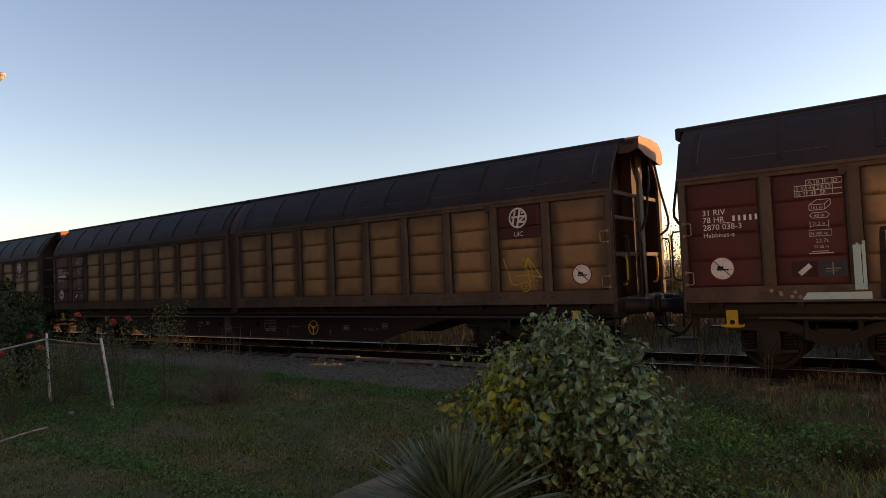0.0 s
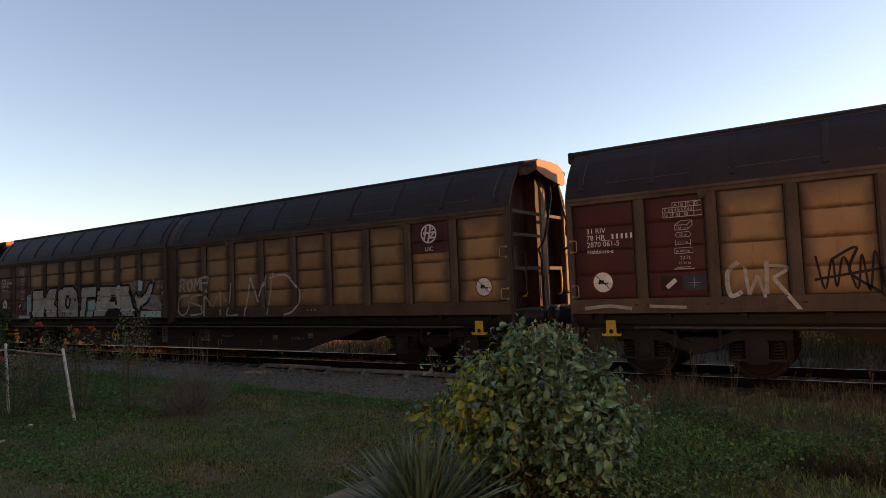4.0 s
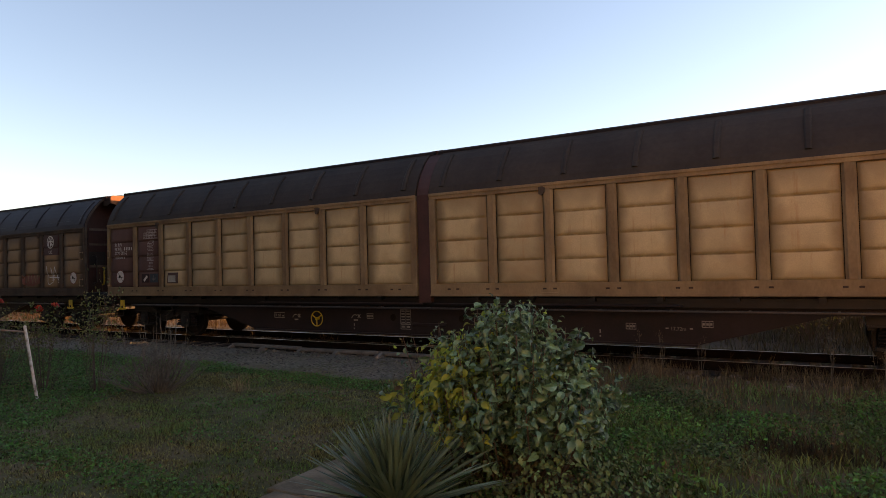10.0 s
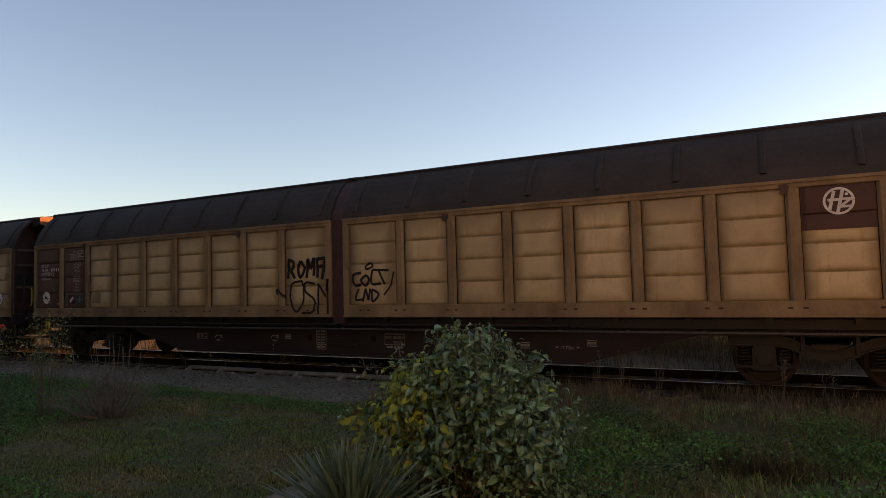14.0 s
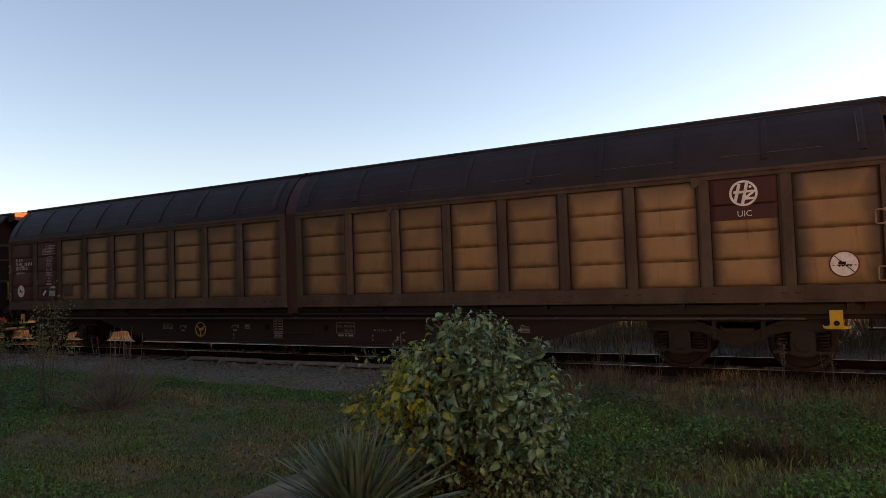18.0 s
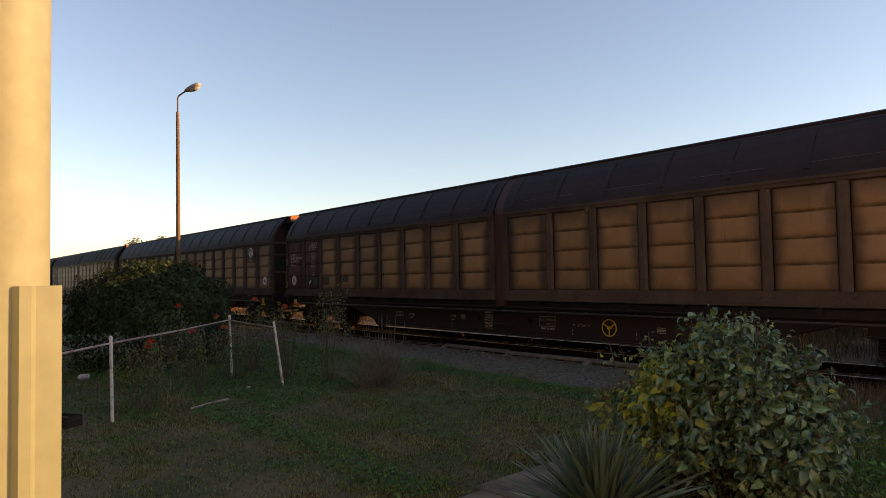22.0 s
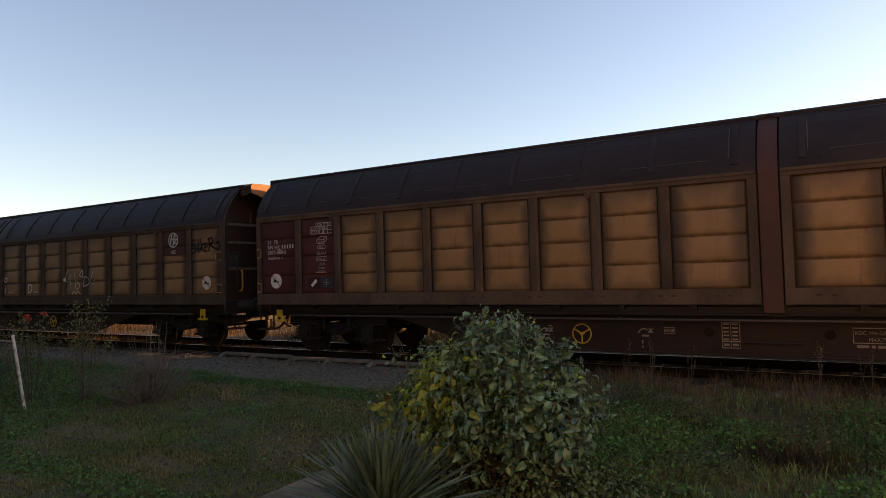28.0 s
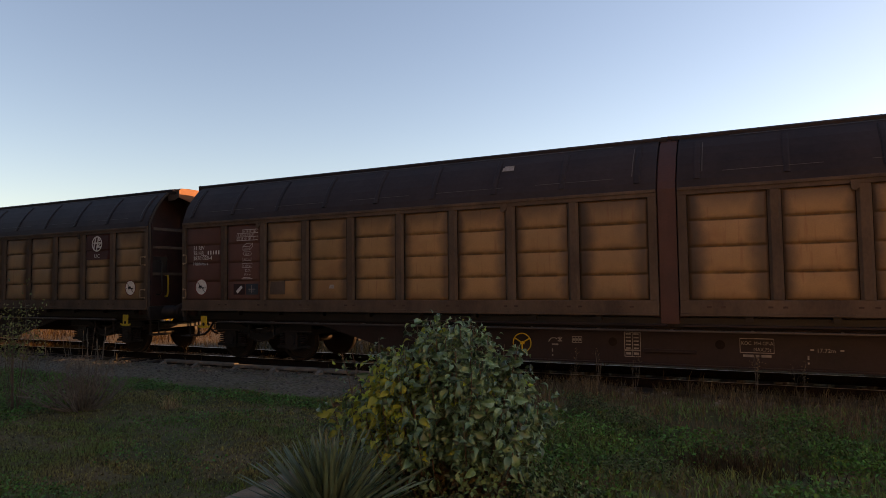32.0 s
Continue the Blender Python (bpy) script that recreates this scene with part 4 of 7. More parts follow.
C["plate_tall"], C["plate_wide"], C["plate_small"], C["plate_long"] = plate(0.26, 0.3, 5, 2), Paint().edging(-0.24, 0.24, -0.11, 0.11, 0.014).text("KOC. MH-GP-A", -0.222, 0.012, 0.078, 0.86).text("MAX.75t", -0.05, -0.085, 0.078, 0.86).mesh(M["dim_white"], 0.0, 0.0), plate(0.17, 0.1, 1, 3), plate(0.26, 0.1, 1, 2)
sign = Paint().disc(10.43, 1.68, 0.175)
C["sign_disc"] = sign.mesh(M["white"], 0.008, -1.441)
C["sign_disc_l"] = Paint().disc(-10.4, 1.68, 0.175).mesh(M["white"], 0.008, -1.441)
for s, key in ((10.43, "sign_ring"), (-10.4, "sign_ring_l")):
    C[key] = Paint().ring(s, 1.68, 0.185, 0.185, 0.02, 32).mesh(M["ring"], 0.010, -1.441)
    q = Paint().line([(s - 0.12, 1.8), (s + 0.12, 1.56)], 0.013)
    q.rect(s - 0.075, s + 0.02, 1.675, 1.715).rect(s - 0.06, s - 0.03, 1.715, 1.73).rect(s - 0.09, s + 0.1, 1.655, 1.672).rect(s - 0.15, s - 0.125, 1.658, 1.668).rect(s + 0.125, s + 0.15, 1.658, 1.668)
    for x in (-0.06, -0.02, 0.04, 0.08):
        q.disc(s + x, 1.65, 0.011, 8)
    C[key + "_ink"] = q.mesh(M["ink"], 0.0125, -1.441)
q = Paint().ring(9.15, 2.83, 0.185, 0.185, 0.034, 32)
q.line([(9.03, 2.71), (9.095, 2.98)], 0.045).line([(9.13, 2.66), (9.205, 2.99)], 0.045).line([(9.01, 2.85), (9.17, 2.85)], 0.04)
q.line([(9.17, 2.855), (9.32, 2.855)], 0.036).line([(9.3, 2.85), (9.17, 2.75)], 0.036).line([(9.16, 2.745), (9.315, 2.745)], 0.036).disc(9.25, 2.925, 0.022, 8)
C["emblem"] = q.mesh(M["white"], 0.018, -1.441)
C["uic"] = Paint().text("UIC", 9.045, 2.47, 0.13).mesh(M["white"], 0.018, -1.441)
q = Paint().fill([(8.665, 2.42), (9.61, 2.42), (9.61, 3.07), (8.665, 3.07)])
C["emblem_field"] = q.mesh(M["panel_red"], 0.003)
C["emblem_field_new"] = Paint().fill([(8.665, 2.42), (9.61, 2.42), (9.61, 3.07), (8.665, 3.07)]).mesh(M["panel_brown"], 0.003)
q = Paint()
q.edging(-9.14, -8.68, 2.88, 2.96).edging(-9.3, -8.68, 2.8, 2.88).edging(-9.3, -8.68, 2.72, 2.8)
for x in (-9.14, -9.03, -8.92, -8.8):
    q.rect(x - 0.004, x + 0.004, 2.72, 2.96)
q.text("A  B  C  D", -9.12, 2.895, 0.075, 1.2).text("S 37 45 53 63", -9.28, 2.815, 0.072, 1.15).text("SS 37 45  53", -9.29, 2.735, 0.07, 1.15)
q.line([(-9.12, 2.5), (-8.92, 2.5), (-8.92, 2.58), (-9.12, 2.58), (-9.12, 2.5)], 0.011).line([(-9.12, 2.58), (-9.02, 2.65), (-8.84, 2.65), (-8.92, 2.58)], 0.011).line([(-8.84, 2.65), (-8.84, 2.57), (-8.92, 2.5)], 0.011)
q.text("161 m", -9.1, 2.515, 0.062)
q.line([(-9.12, 2.42), (-9.08, 2.46), (-8.9, 2.46), (-8.86, 2.42), (-8.9, 2.38), (-9.08, 2.38), (-9.12, 2.42)], 0.01).text("60 m", -9.06, 2.395, 0.065)
q.line([(-9.12, 2.26), (-8.88, 2.26)], 0.01).line([(-9.12, 2.23), (-9.12, 2.33)], 0.01).line([(-8.88, 2.23), (-8.88, 2.33)], 0.01).text("21.2 m", -9.09, 2.275, 0.06)
q.edging(-9.14, -8.85, 2.11, 2.2, 0.01).text("26 000 kg", -9.13, 2.13, 0.058).text("22.7t", -9.06, 2.01, 0.08).text("23.26 m", -9.09, 1.93, 0.06)
q.rect(-9.16, -8.84, 1.845, 1.86).rect(-9.12, -8.9, 1.875, 1.887)
C["data"] = q.mesh(M["mid_white"], 0.010, -1.441)
C["board"] = Paint().rect(-9.03, -8.68, 1.5, 1.74).mesh(M["blue"], 0.006, -1.441)
C["board_red"] = Paint().rect(-9.4, -9.06, 1.5, 1.74).mesh(M["end_dark"], 0.006, -1.441)
C["board_lines"] = Paint().line([(-8.86, 1.53), (-8.86, 1.71)], 0.012).line([(-8.95, 1.62), (-8.76, 1.62)], 0.012).line([(-8.95, 1.58), (-8.8, 1.58)], 0.008).mesh(M["dim_white"], 0.0095, -1.441)
C["sticker"] = Paint().line([(-9.3, 1.55), (-9.15, 1.68)], 0.07, 9).mesh(M["white"], 0.0095, -1.441)
seams = {}
for side in (-1, 1):
    q = Paint()
    a, b = side * 0.55, side * 10.7
    q.line([(a, 3.45), (a, 4.0)], 0.014)
    q.line([(b, 3.45), (b, 4.0)], 0.014)
    q.line([(a + side * 0.4, 4.09), (b, 4.09)], 0.012, 0.6)
    for i in range(5):
        q.line([(a + side * (0.3 + 2.0 * i), 3.44), (a + side * (1.7 + 2.0 * i), 3.44)], 0.008, 0.6)
    seams[side] = q.mesh(M["seam"], 0.012)


def numbers(lines):
    q = Paint()
    late = lines == "2870 080-5"
    q.text("31  78" if late else "31 RIV", -10.66, 2.55, 0.13)
    q.text("RIV HR" if late else "78 HR", -10.66, 2.43, 0.13).rect(-10.37 if late else -10.4, -10.22, 2.412, 2.42)
    for i in range(5):
        q.rect(-10.2 + 0.082 * i, -10.165 + 0.082 * i, 2.432, 2.52)
    if lines:
        q.text(lines, -10.66, 2.31, 0.13)
    else:
        for i in range(8):
            q.rect(-10.62 + 0.075 * i, -10.565 + 0.075 * i, 2.315, 2.395)
    q.text("Habbinss-z", -10.66, 2.19, 0.11)
    return q.mesh(M["white"], 0.010, -1.441)


def tag_stroke(parent, material, strokes, label):
    whole = None
    for w, pts in strokes:
        q = Paint()
        q.curve(pts, w) if len(pts) > 2 else q.line(pts, w)
        me = q.mesh(M[material], 0.008)
        if whole:
            put("stroke", me, whole)
        else:
            whole = put("graffiti", me, parent, None, label)


def zigzag(x0, x1, z0, z1, n, seed):
    """An unreadable scrawl: a quick row of loops."""
    r = random.Random(seed)
    return [(x0 + (x1 - x0) * i / n + r.uniform(-0.04, 0.04), (z0 if i % 2 else z1) + r.uniform(-0.1, 0.1) * (z1 - z0)) for i in range(n + 1)]


def letters_rome(x, z, w, h):
    """Four quick capitals, as strokes."""
    u = w / 4
    return [[(x, z), (x + 0.1 * u, z + h)], [(x, z + h), (x + 0.6 * u, z + 0.85 * h), (x + 0.5 * u, z + 0.55 * h), (x + 0.15 * u, z + 0.45 * h)], [(x + 0.2 * u, z + 0.5 * h), (x + 0.75 * u, z)],
            [(x + 1.4 * u, z + 0.9 * h), (x + 1.05 * u, z + 0.5 * h), (x + 1.35 * u, z + 0.05 * h), (x + 1.75 * u, z + 0.5 * h), (x + 1.4 * u, z + 0.9 * h)],
            [(x + 2.0 * u, z), (x + 2.15 * u, z + h)], [(x + 2.15 * u, z + h), (x + 2.4 * u, z + 0.45 * h)], [(x + 2.4 * u, z + 0.45 * h), (x + 2.8 * u, z + 1.05 * h)], [(x + 2.8 * u, z + 1.05 * h), (x + 2.75 * u, z + 0.1 * h)],
            [(x + 3.1 * u, z + h), (x + 3.15 * u, z)], [(x + 3.05 * u, z + 0.95 * h), (x + 3.9 * u, z + h)], [(x + 3.1 * u, z + 0.55 * h), (x + 3.7 * u, z + 0.6 * h)], [(x + 3.9 * u, z + h), (x + 3.6 * u, z - 0.1 * h)]]


def graffiti(k, w):
    if k == 0:
        tag_stroke(w, "spray_yellow", [(0.025, [(8.78, 2.05), (8.88, 1.73), (8.99, 1.52), (9.29, 1.585)]), (0.02, [(9.04, 1.69), (9.29, 1.7), (9.595, 1.65)]), (0.022, [(9.2, 2.03), (9.29, 1.67)]), (0.022, [(9.26, 2.01), (9.36, 1.55)]), (0.022, [(9.335, 2.04), (9.44, 1.57)]),
                                       (0.022, [(9.335, 2.04), (9.595, 1.65)]), (0.022, [(9.2, 2.03), (9.26, 1.86), (9.335, 2.04)]), (0.022, [(9.23, 1.48), (9.27, 1.5), (9.25, 1.43), (9.17, 1.45), (9.18, 1.55), (9.3, 1.55), (9.35, 1.47), (9.28, 1.39), (9.16, 1.4)]), (0.025, [(9.5, 1.58), (9.505, 1.6)])], "thin yellow tag sprayed on the panels")
    if k == 1:
        letters = [[(-8.26, 1.17), (-8.23, 2.16), (-7.39, 2.17), (-7.33, 1.83), (-7.05, 2.18), (-6.48, 2.21), (-6.57, 1.78), (-6.69, 1.67), (-6.48, 1.55), (-6.4, 1.17), (-7.16, 1.17), (-7.31, 1.5), (-7.35, 1.17)],
                   [(-6.35, 1.17), (-6.46, 1.61), (-6.42, 2.08), (-6.0, 2.23), (-5.43, 2.22), (-5.09, 2.0), (-5.0, 1.64), (-5.03, 1.17)],
                   [(-4.96, 1.17), (-4.87, 2.18), (-3.85, 2.19), (-3.89, 1.8), (-4.54, 1.79), (-4.59, 1.17)],
                   [(-4.13, 1.17), (-3.74, 2.16), (-2.08, 2.14), (-1.75, 1.43), (-1.65, 1.17), (-2.43, 1.17), (-2.57, 1.42), (-3.26, 1.42), (-3.39, 1.17)],
                   [(-1.54, 1.31), (-1.85, 1.77), (-1.65, 1.93), (-1.52, 1.76), (-1.21, 1.87), (-0.99, 2.18), (-0.74, 2.17), (-0.85, 1.9), (-1.11, 1.59), (-1.43, 1.47)]]
        whole, ink = None, []
        for pts in letters:
            me = Paint().fill(pts).mesh(M["spray_white"], 0.006)
            if whole:
                put("letter", me, whole)
            else:
                whole = put("graffiti", me, w, None, "large white block letters across the sliding wall")
            ink.append(Paint().line(pts + pts[:1], 0.075))
        ink += [Paint().ring(-5.76, 1.7, 0.14, 0.19, 0.1), Paint().ring(-6.0, 1.28, 0.09, 0.09, 0.03)]
        ink += [Paint().fill(pts) for pts in ([(-3.19, 1.66), (-3.09, 1.85), (-2.79, 1.86), (-2.7, 1.65)], [(-2.12, 1.95), (-1.95, 2.0), (-1.6, 1.2), (-1.75, 1.2)], [(-3.36, 1.17), (-3.26, 1.4), (-2.57, 1.4), (-2.46, 1.17)])]
        ink += [Paint().disc(x, z, r, 10) for x, z, r in ((-8.2, 1.25, 0.05), (-7.3, 1.3, 0.06), (-6.9, 1.4, 0.05), (-5.3, 1.75, 0.05), (-5.5, 1.3, 0.04), (-2.75, 1.6, 0.06), (-2.35, 1.3, 0.1), (-4.6, 1.3, 0.03), (-3.9, 1.75, 0.06))]
        for q in ink:
            put("outline", q.mesh(M["spray_black"], 0.010), whole, None, "black outline")
        for pts in ([(-9.3, 1.14), (-9.2, 1.28), (-8.4, 1.28), (-8.4, 1.14)], [(-8.6, 1.3), (-8.6, 1.95), (-8.45, 2.0), (-8.45, 1.3)], [(-4.5, 1.2), (-4.45, 1.7), (-3.95, 1.72), (-4.15, 1.2)], [(-1.56, 1.95), (-1.55, 2.26), (-1.36, 2.24), (-1.36, 1.95)], [(-1.45, 1.16), (-1.4, 1.35), (-0.4, 1.35), (-0.38, 1.16)]):
            put("fill", Paint().fill(pts).mesh(M["spray_cyan"], 0.0085), whole, None, "pale cyan spray")
        bubbles = [Paint().fill([(-1.43, 1.4), (-0.9, 1.86), (-0.66, 1.78), (-0.42, 1.55), (-0.39, 1.38)]), Paint().fill([(-1.99, 2.25), (-1.6, 2.28), (-1.6, 2.06), (-1.73, 1.96), (-2.0, 2.11)])]
        r = random.Random(5)
        bubbles += [Paint().disc(r.uniform(-0.95, -0.32), r.uniform(1.3, 2.3), r.uniform(0.025, 0.08), 10) for _ in range(16)]
        bubbles += [Paint().disc(r.uniform(-9.7, -9.3), r.uniform(1.2, 1.36), 0.03, 8) for _ in range(6)]
        for q in bubbles:
            put("bubble", q.mesh(M["dim_white"], 0.007), whole, None, "pale spray bubble")
        st = [(0.06, s) for s in letters_rome(0.5, 1.85, 1.3, 0.38)]
        st += [(0.055, [(0.9, 1.75), (0.5, 1.7), (0.42, 1.4), (0.6, 1.2), (0.85, 1.3), (0.9, 1.6)]), (0.055, [(1.5, 1.75), (1.1, 1.72), (1.0, 1.55), (1.4, 1.45), (1.5, 1.25), (1.0, 1.2)]), (0.05, [(1.6, 1.17), (1.62, 1.7)]), (0.05, [(1.62, 1.7), (1.95, 1.4)]), (0.05, [(1.95, 1.4), (2.25, 1.85)]), (0.05, [(2.25, 1.85), (2.3, 1.18)]),
               (0.06, [(2.5, 1.55), (2.52, 1.62)]), (0.05, [(2.76, 2.04), (2.68, 1.5), (2.57, 1.19), (3.03, 1.2)]), (0.05, [(3.26, 1.14), (3.5, 2.15)]), (0.05, [(3.5, 2.15), (3.77, 1.5)]), (0.05, [(3.77, 1.5), (4.08, 2.17)]), (0.05, [(4.08, 2.17), (4.02, 1.6)]),
               (0.05, [(4.13, 1.18), (4.34, 2.26)]), (0.05, [(4.2, 2.1), (4.8, 2.15), (5.28, 1.7), (5.1, 1.3), (4.74, 1.18)]), (0.05, [(5.55, 1.27), (5.57, 1.3)]), (0.05, [(5.67, 1.27), (5.69, 1.3)]), (0.05, [(5.8, 1.27), (5.82, 1.3)])]
        tag_stroke(w, "spray_grey", st, "thin grey sprayed tag in tall capitals")
    if k == 2:
        for x0, z0, s in ((-8.4, 1.3, 0.9), (1.75, 1.35, 0.85)):
            tag_stroke(w, "spray_grey", [(0.07, [(x0 + 0.22, z0 + 0.62), (x0 + 0.05, z0 + 0.45), (x0 + 0.08, z0 + 0.1), (x0 + 0.25, z0 + 0.15)]), (0.05, [(x0 + 0.3, z0 + 0.55), (x0 + 0.35, z0 + 0.1)]), (0.05, [(x0 + 0.35, z0 + 0.1), (x0 + 0.48, z0 + 0.4)]), (0.05, [(x0 + 0.48, z0 + 0.4), (x0 + 0.58, z0 + 0.05)]),
                                         (0.06, [(x0 + 0.6, z0 + 0.1), (x0 + 0.62, z0 + 0.62)]), (0.05, [(x0 + 0.58, z0 + 0.55), (x0 + 0.9, z0 + 0.5), (x0 + 0.7, z0 + 0.35)]), (0.06, [(x0 + 0.7, z0 + 0.35), (x0 + 1.05, z0 - 0.15)])], "grey sprayed three-letter tag")
        tag_stroke(w, "spray_black", [(0.03, zigzag(-7.1, -6.3, 1.45, 1.95, 9, 3)), (0.04, [(-6.9, 1.9), (-6.6, 2.05), (-6.7, 1.7), (-6.35, 1.4), (-6.2, 1.25)]), (0.04, [(-7.15, 1.6), (-6.2, 1.75)])], "black scrawled tag")
        for a, b, z0, z1, s in ((-6.05, -5.3, 1.5, 1.8, 2), (-2.55, -1.5, 1.5, 1.78, 4), (3.75, 5.0, 1.5, 1.82, 6), (7.45, 8.55, 1.5, 1.8, 8)):
            tag_stroke(w, "spray_pink", [(0.075, zigzag(a, b, z0, z1, 11, s)), (0.07, [(a, z0 + 0.05), ((a + b) / 2, z0 - 0.02), (b, z0 + 0.08)])], "washed-out pink bubble tag")
        tag_stroke(w, "white", [(0.03, [(8.88, 2.08), (8.95, 1.8), (9.02, 1.5), (9.3, 1.57)]), (0.028, [(9.15, 2.02), (9.22, 1.6)]), (0.028, [(9.15, 2.02), (9.35, 1.62)]), (0.028, [(9.36, 2.05), (9.28, 1.56)]), (0.028, [(9.36, 2.05), (9.58, 1.62)]), (0.025, [(9.05, 1.72), (9.6, 1.7)]), (0.03, [(9.64, 1.55), (9.66, 1.57)])], "thin white tag in capitals")
        tag_stroke(w, "spray_grey", [(0.06, [(-10.75, 1.22), (-10.3, 1.26), (-9.9, 1.21)]), (0.05, [(-9.6, 1.25), (-9.0, 1.22)])], "smear of grey spray along the sill")
    if k == 4:
        tag_stroke(w, "spray_black", [(0.075, s) for s in letters_rome(-1.35, 1.98, 1.05, 0.42)] +
                   [(0.05, [(-0.95, 1.92), (-1.25, 1.85), (-1.28, 1.5), (-1.1, 1.25), (-0.92, 1.5), (-0.95, 1.92)]), (0.05, [(-0.6, 1.85), (-0.85, 1.88), (-0.88, 1.7), (-0.62, 1.5), (-0.65, 1.25), (-0.95, 1.22)]), (0.05, [(-0.5, 1.2), (-0.52, 1.85)]), (0.05, [(-0.52, 1.85), (-0.3, 1.55)]), (0.05, [(-0.3, 1.55), (-0.22, 1.95)]), (0.05, [(-0.24, 1.95), (-0.24, 1.2)]),
                    (0.05, [(-1.65, 2.0), (-1.63, 1.75), (-1.42, 1.55)]), (0.04, [(-1.72, 1.75), (-1.68, 1.62)])], "black sprayed tag in two lines")
        tag_stroke(w, "spray_black", [(0.06, [(0.62, 2.05), (0.42, 2.0), (0.45, 1.8), (0.62, 1.8)]), (0.055, [(0.75, 2.0), (0.62, 1.9), (0.72, 1.78), (0.82, 1.9), (0.75, 2.0)]), (0.05, [(0.9, 2.1), (0.88, 1.82), (1.1, 1.82)]), (0.05, [(0.9, 2.1), (1.3, 2.08)]), (0.05, [(1.05, 2.1), (1.2, 1.8)]), (0.045, [(0.72, 2.18), (0.85, 2.24), (0.9, 2.17), (0.76, 2.12), (0.72, 2.18)]),
                                      (0.05, [(0.55, 1.72), (0.48, 1.5), (0.65, 1.5)]), (0.05, [(0.66, 1.45), (0.72, 1.72)]), (0.05, [(0.72, 1.72), (0.8, 1.48)]), (0.05, [(0.8, 1.48), (0.84, 1.72)]), (0.05, [(0.88, 1.7), (1.05, 1.6), (0.9, 1.45), (0.88, 1.7)]), (0.04, [(1.42, 2.05), (1.35, 1.8), (1.18, 1.58)])], "black sprayed tag beside the middle post")
    if k == 7:
        for pts, m_ in (([(-7.25, 1.42), (-7.5, 1.95), (-7.4, 2.42), (-7.0, 2.74), (-6.46, 2.8), (-6.05, 2.7), (-5.92, 2.45), (-6.05, 1.42)], "spray_brown"), ([(-5.8, 1.4), (-5.9, 1.8), (-5.88, 2.18), (-5.7, 2.43), (-5.43, 2.53), (-5.18, 2.38), (-5.16, 1.4)], "spray_orange"), ([(-5.1, 1.4), (-5.1, 2.1), (-4.85, 2.18), (-4.6, 1.98), (-4.52, 1.4)], "spray_orange"),
                        ([(-4.33, 1.4), (-4.25, 1.75), (-4.66, 2.3), (-4.68, 2.54), (-4.55, 2.75), (-4.26, 2.82), (-4.05, 2.65), (-3.98, 1.4)], "spray_green"), ([(-3.9, 1.44), (-3.9, 2.58), (-3.74, 2.78), (-3.46, 2.84), (-3.2, 2.73), (-3.06, 2.47), (-3.08, 2.04), (-3.22, 1.66), (-3.48, 1.48)], "spray_green"),
                        ([(-6.06, 2.99), (-6.06, 3.07), (-5.85, 3.07), (-5.74, 2.85), (-5.7, 2.68), (-5.83, 2.66)], "spray_orange"), ([(-5.69, 2.64), (-5.69, 3.04), (-5.54, 3.05), (-5.52, 2.65)], "spray_grey"), ([(-5.12, 2.74), (-5.11, 3.04), (-4.97, 3.05), (-5.01, 2.56), (-5.08, 2.45)], "spray_grey"), ([(-4.65, 3.05), (-4.42, 3.06), (-4.37, 2.93), (-4.59, 2.89)], "spray_grey"), ([(-7.42, 2.42), (-7.36, 2.45), (-7.36, 1.96), (-7.43, 2.0), (-7.47, 2.2)], "spray_grey")):
            put("graffiti", Paint().fill(pts).mesh(M[m_], 0.004), w, None, "dull faded fill of round graffiti letters")
        tag_stroke(w, "spray_smoke", [(0.13, [(-7.39, 1.47), (-7.57, 1.91), (-7.47, 2.45), (-7.02, 2.79), (-6.46, 2.85), (-5.99, 2.73), (-5.86, 2.47), (-6.0, 2.1), (-6.22, 2.01)]), (0.1, [(-5.82, 1.41), (-5.93, 1.78), (-5.92, 2.19), (-5.73, 2.48), (-5.43, 2.58), (-5.13, 2.41), (-5.12, 2.21), (-5.29, 2.08)]), (0.1, [(-5.14, 2.12), (-4.85, 2.22), (-4.57, 2.01), (-4.47, 1.7), (-4.48, 1.4)]),
                                      (0.1, [(-4.41, 1.4), (-4.31, 1.7), (-4.53, 1.96), (-4.7, 2.28), (-4.74, 2.54), (-4.59, 2.8), (-4.26, 2.87), (-4.0, 2.67), (-3.97, 2.42)]), (0.11, [(-3.94, 2.58), (-3.77, 2.83), (-3.46, 2.89), (-3.17, 2.77), (-3.0, 2.49), (-3.02, 2.04), (-3.18, 1.63), (-3.48, 1.43), (-3.78, 1.44)]), (0.2, [(-7.22, 1.42), (-7.21, 1.9)]), (0.14, [(-4.35, 1.92), (-4.41, 1.4)]),
                                      (0.05, [(-5.72, 2.62), (-5.72, 3.06)]), (0.05, [(-5.5, 2.6), (-5.5, 3.06)]), (0.06, [(-5.2, 2.5), (-5.15, 3.06)]), (0.06, [(-4.93, 3.06), (-4.98, 2.4)]), (0.05, [(-4.85, 2.4), (-4.7, 3.06)])], "soft dark outline of round letters")
        q = Paint().text("H", -2.5, 1.5, 0.42).text("B", -1.3, 1.48, 0.42).text("i", 0.45, 1.5, 0.4).text("D", 1.85, 1.5, 0.42).ring(0.52, 1.94, 0.09, 0.07, 0.03)
        for x in (-2.1, -0.9, 0.7, 2.25):
            for j in range(3):
                q.rect(x + 0.1 * j, x + 0.04 + 0.1 * j, 1.5, 1.55)
        put("graffiti", q.mesh(M["white"], 0.008), w, None, "white chalked single letters with dots")
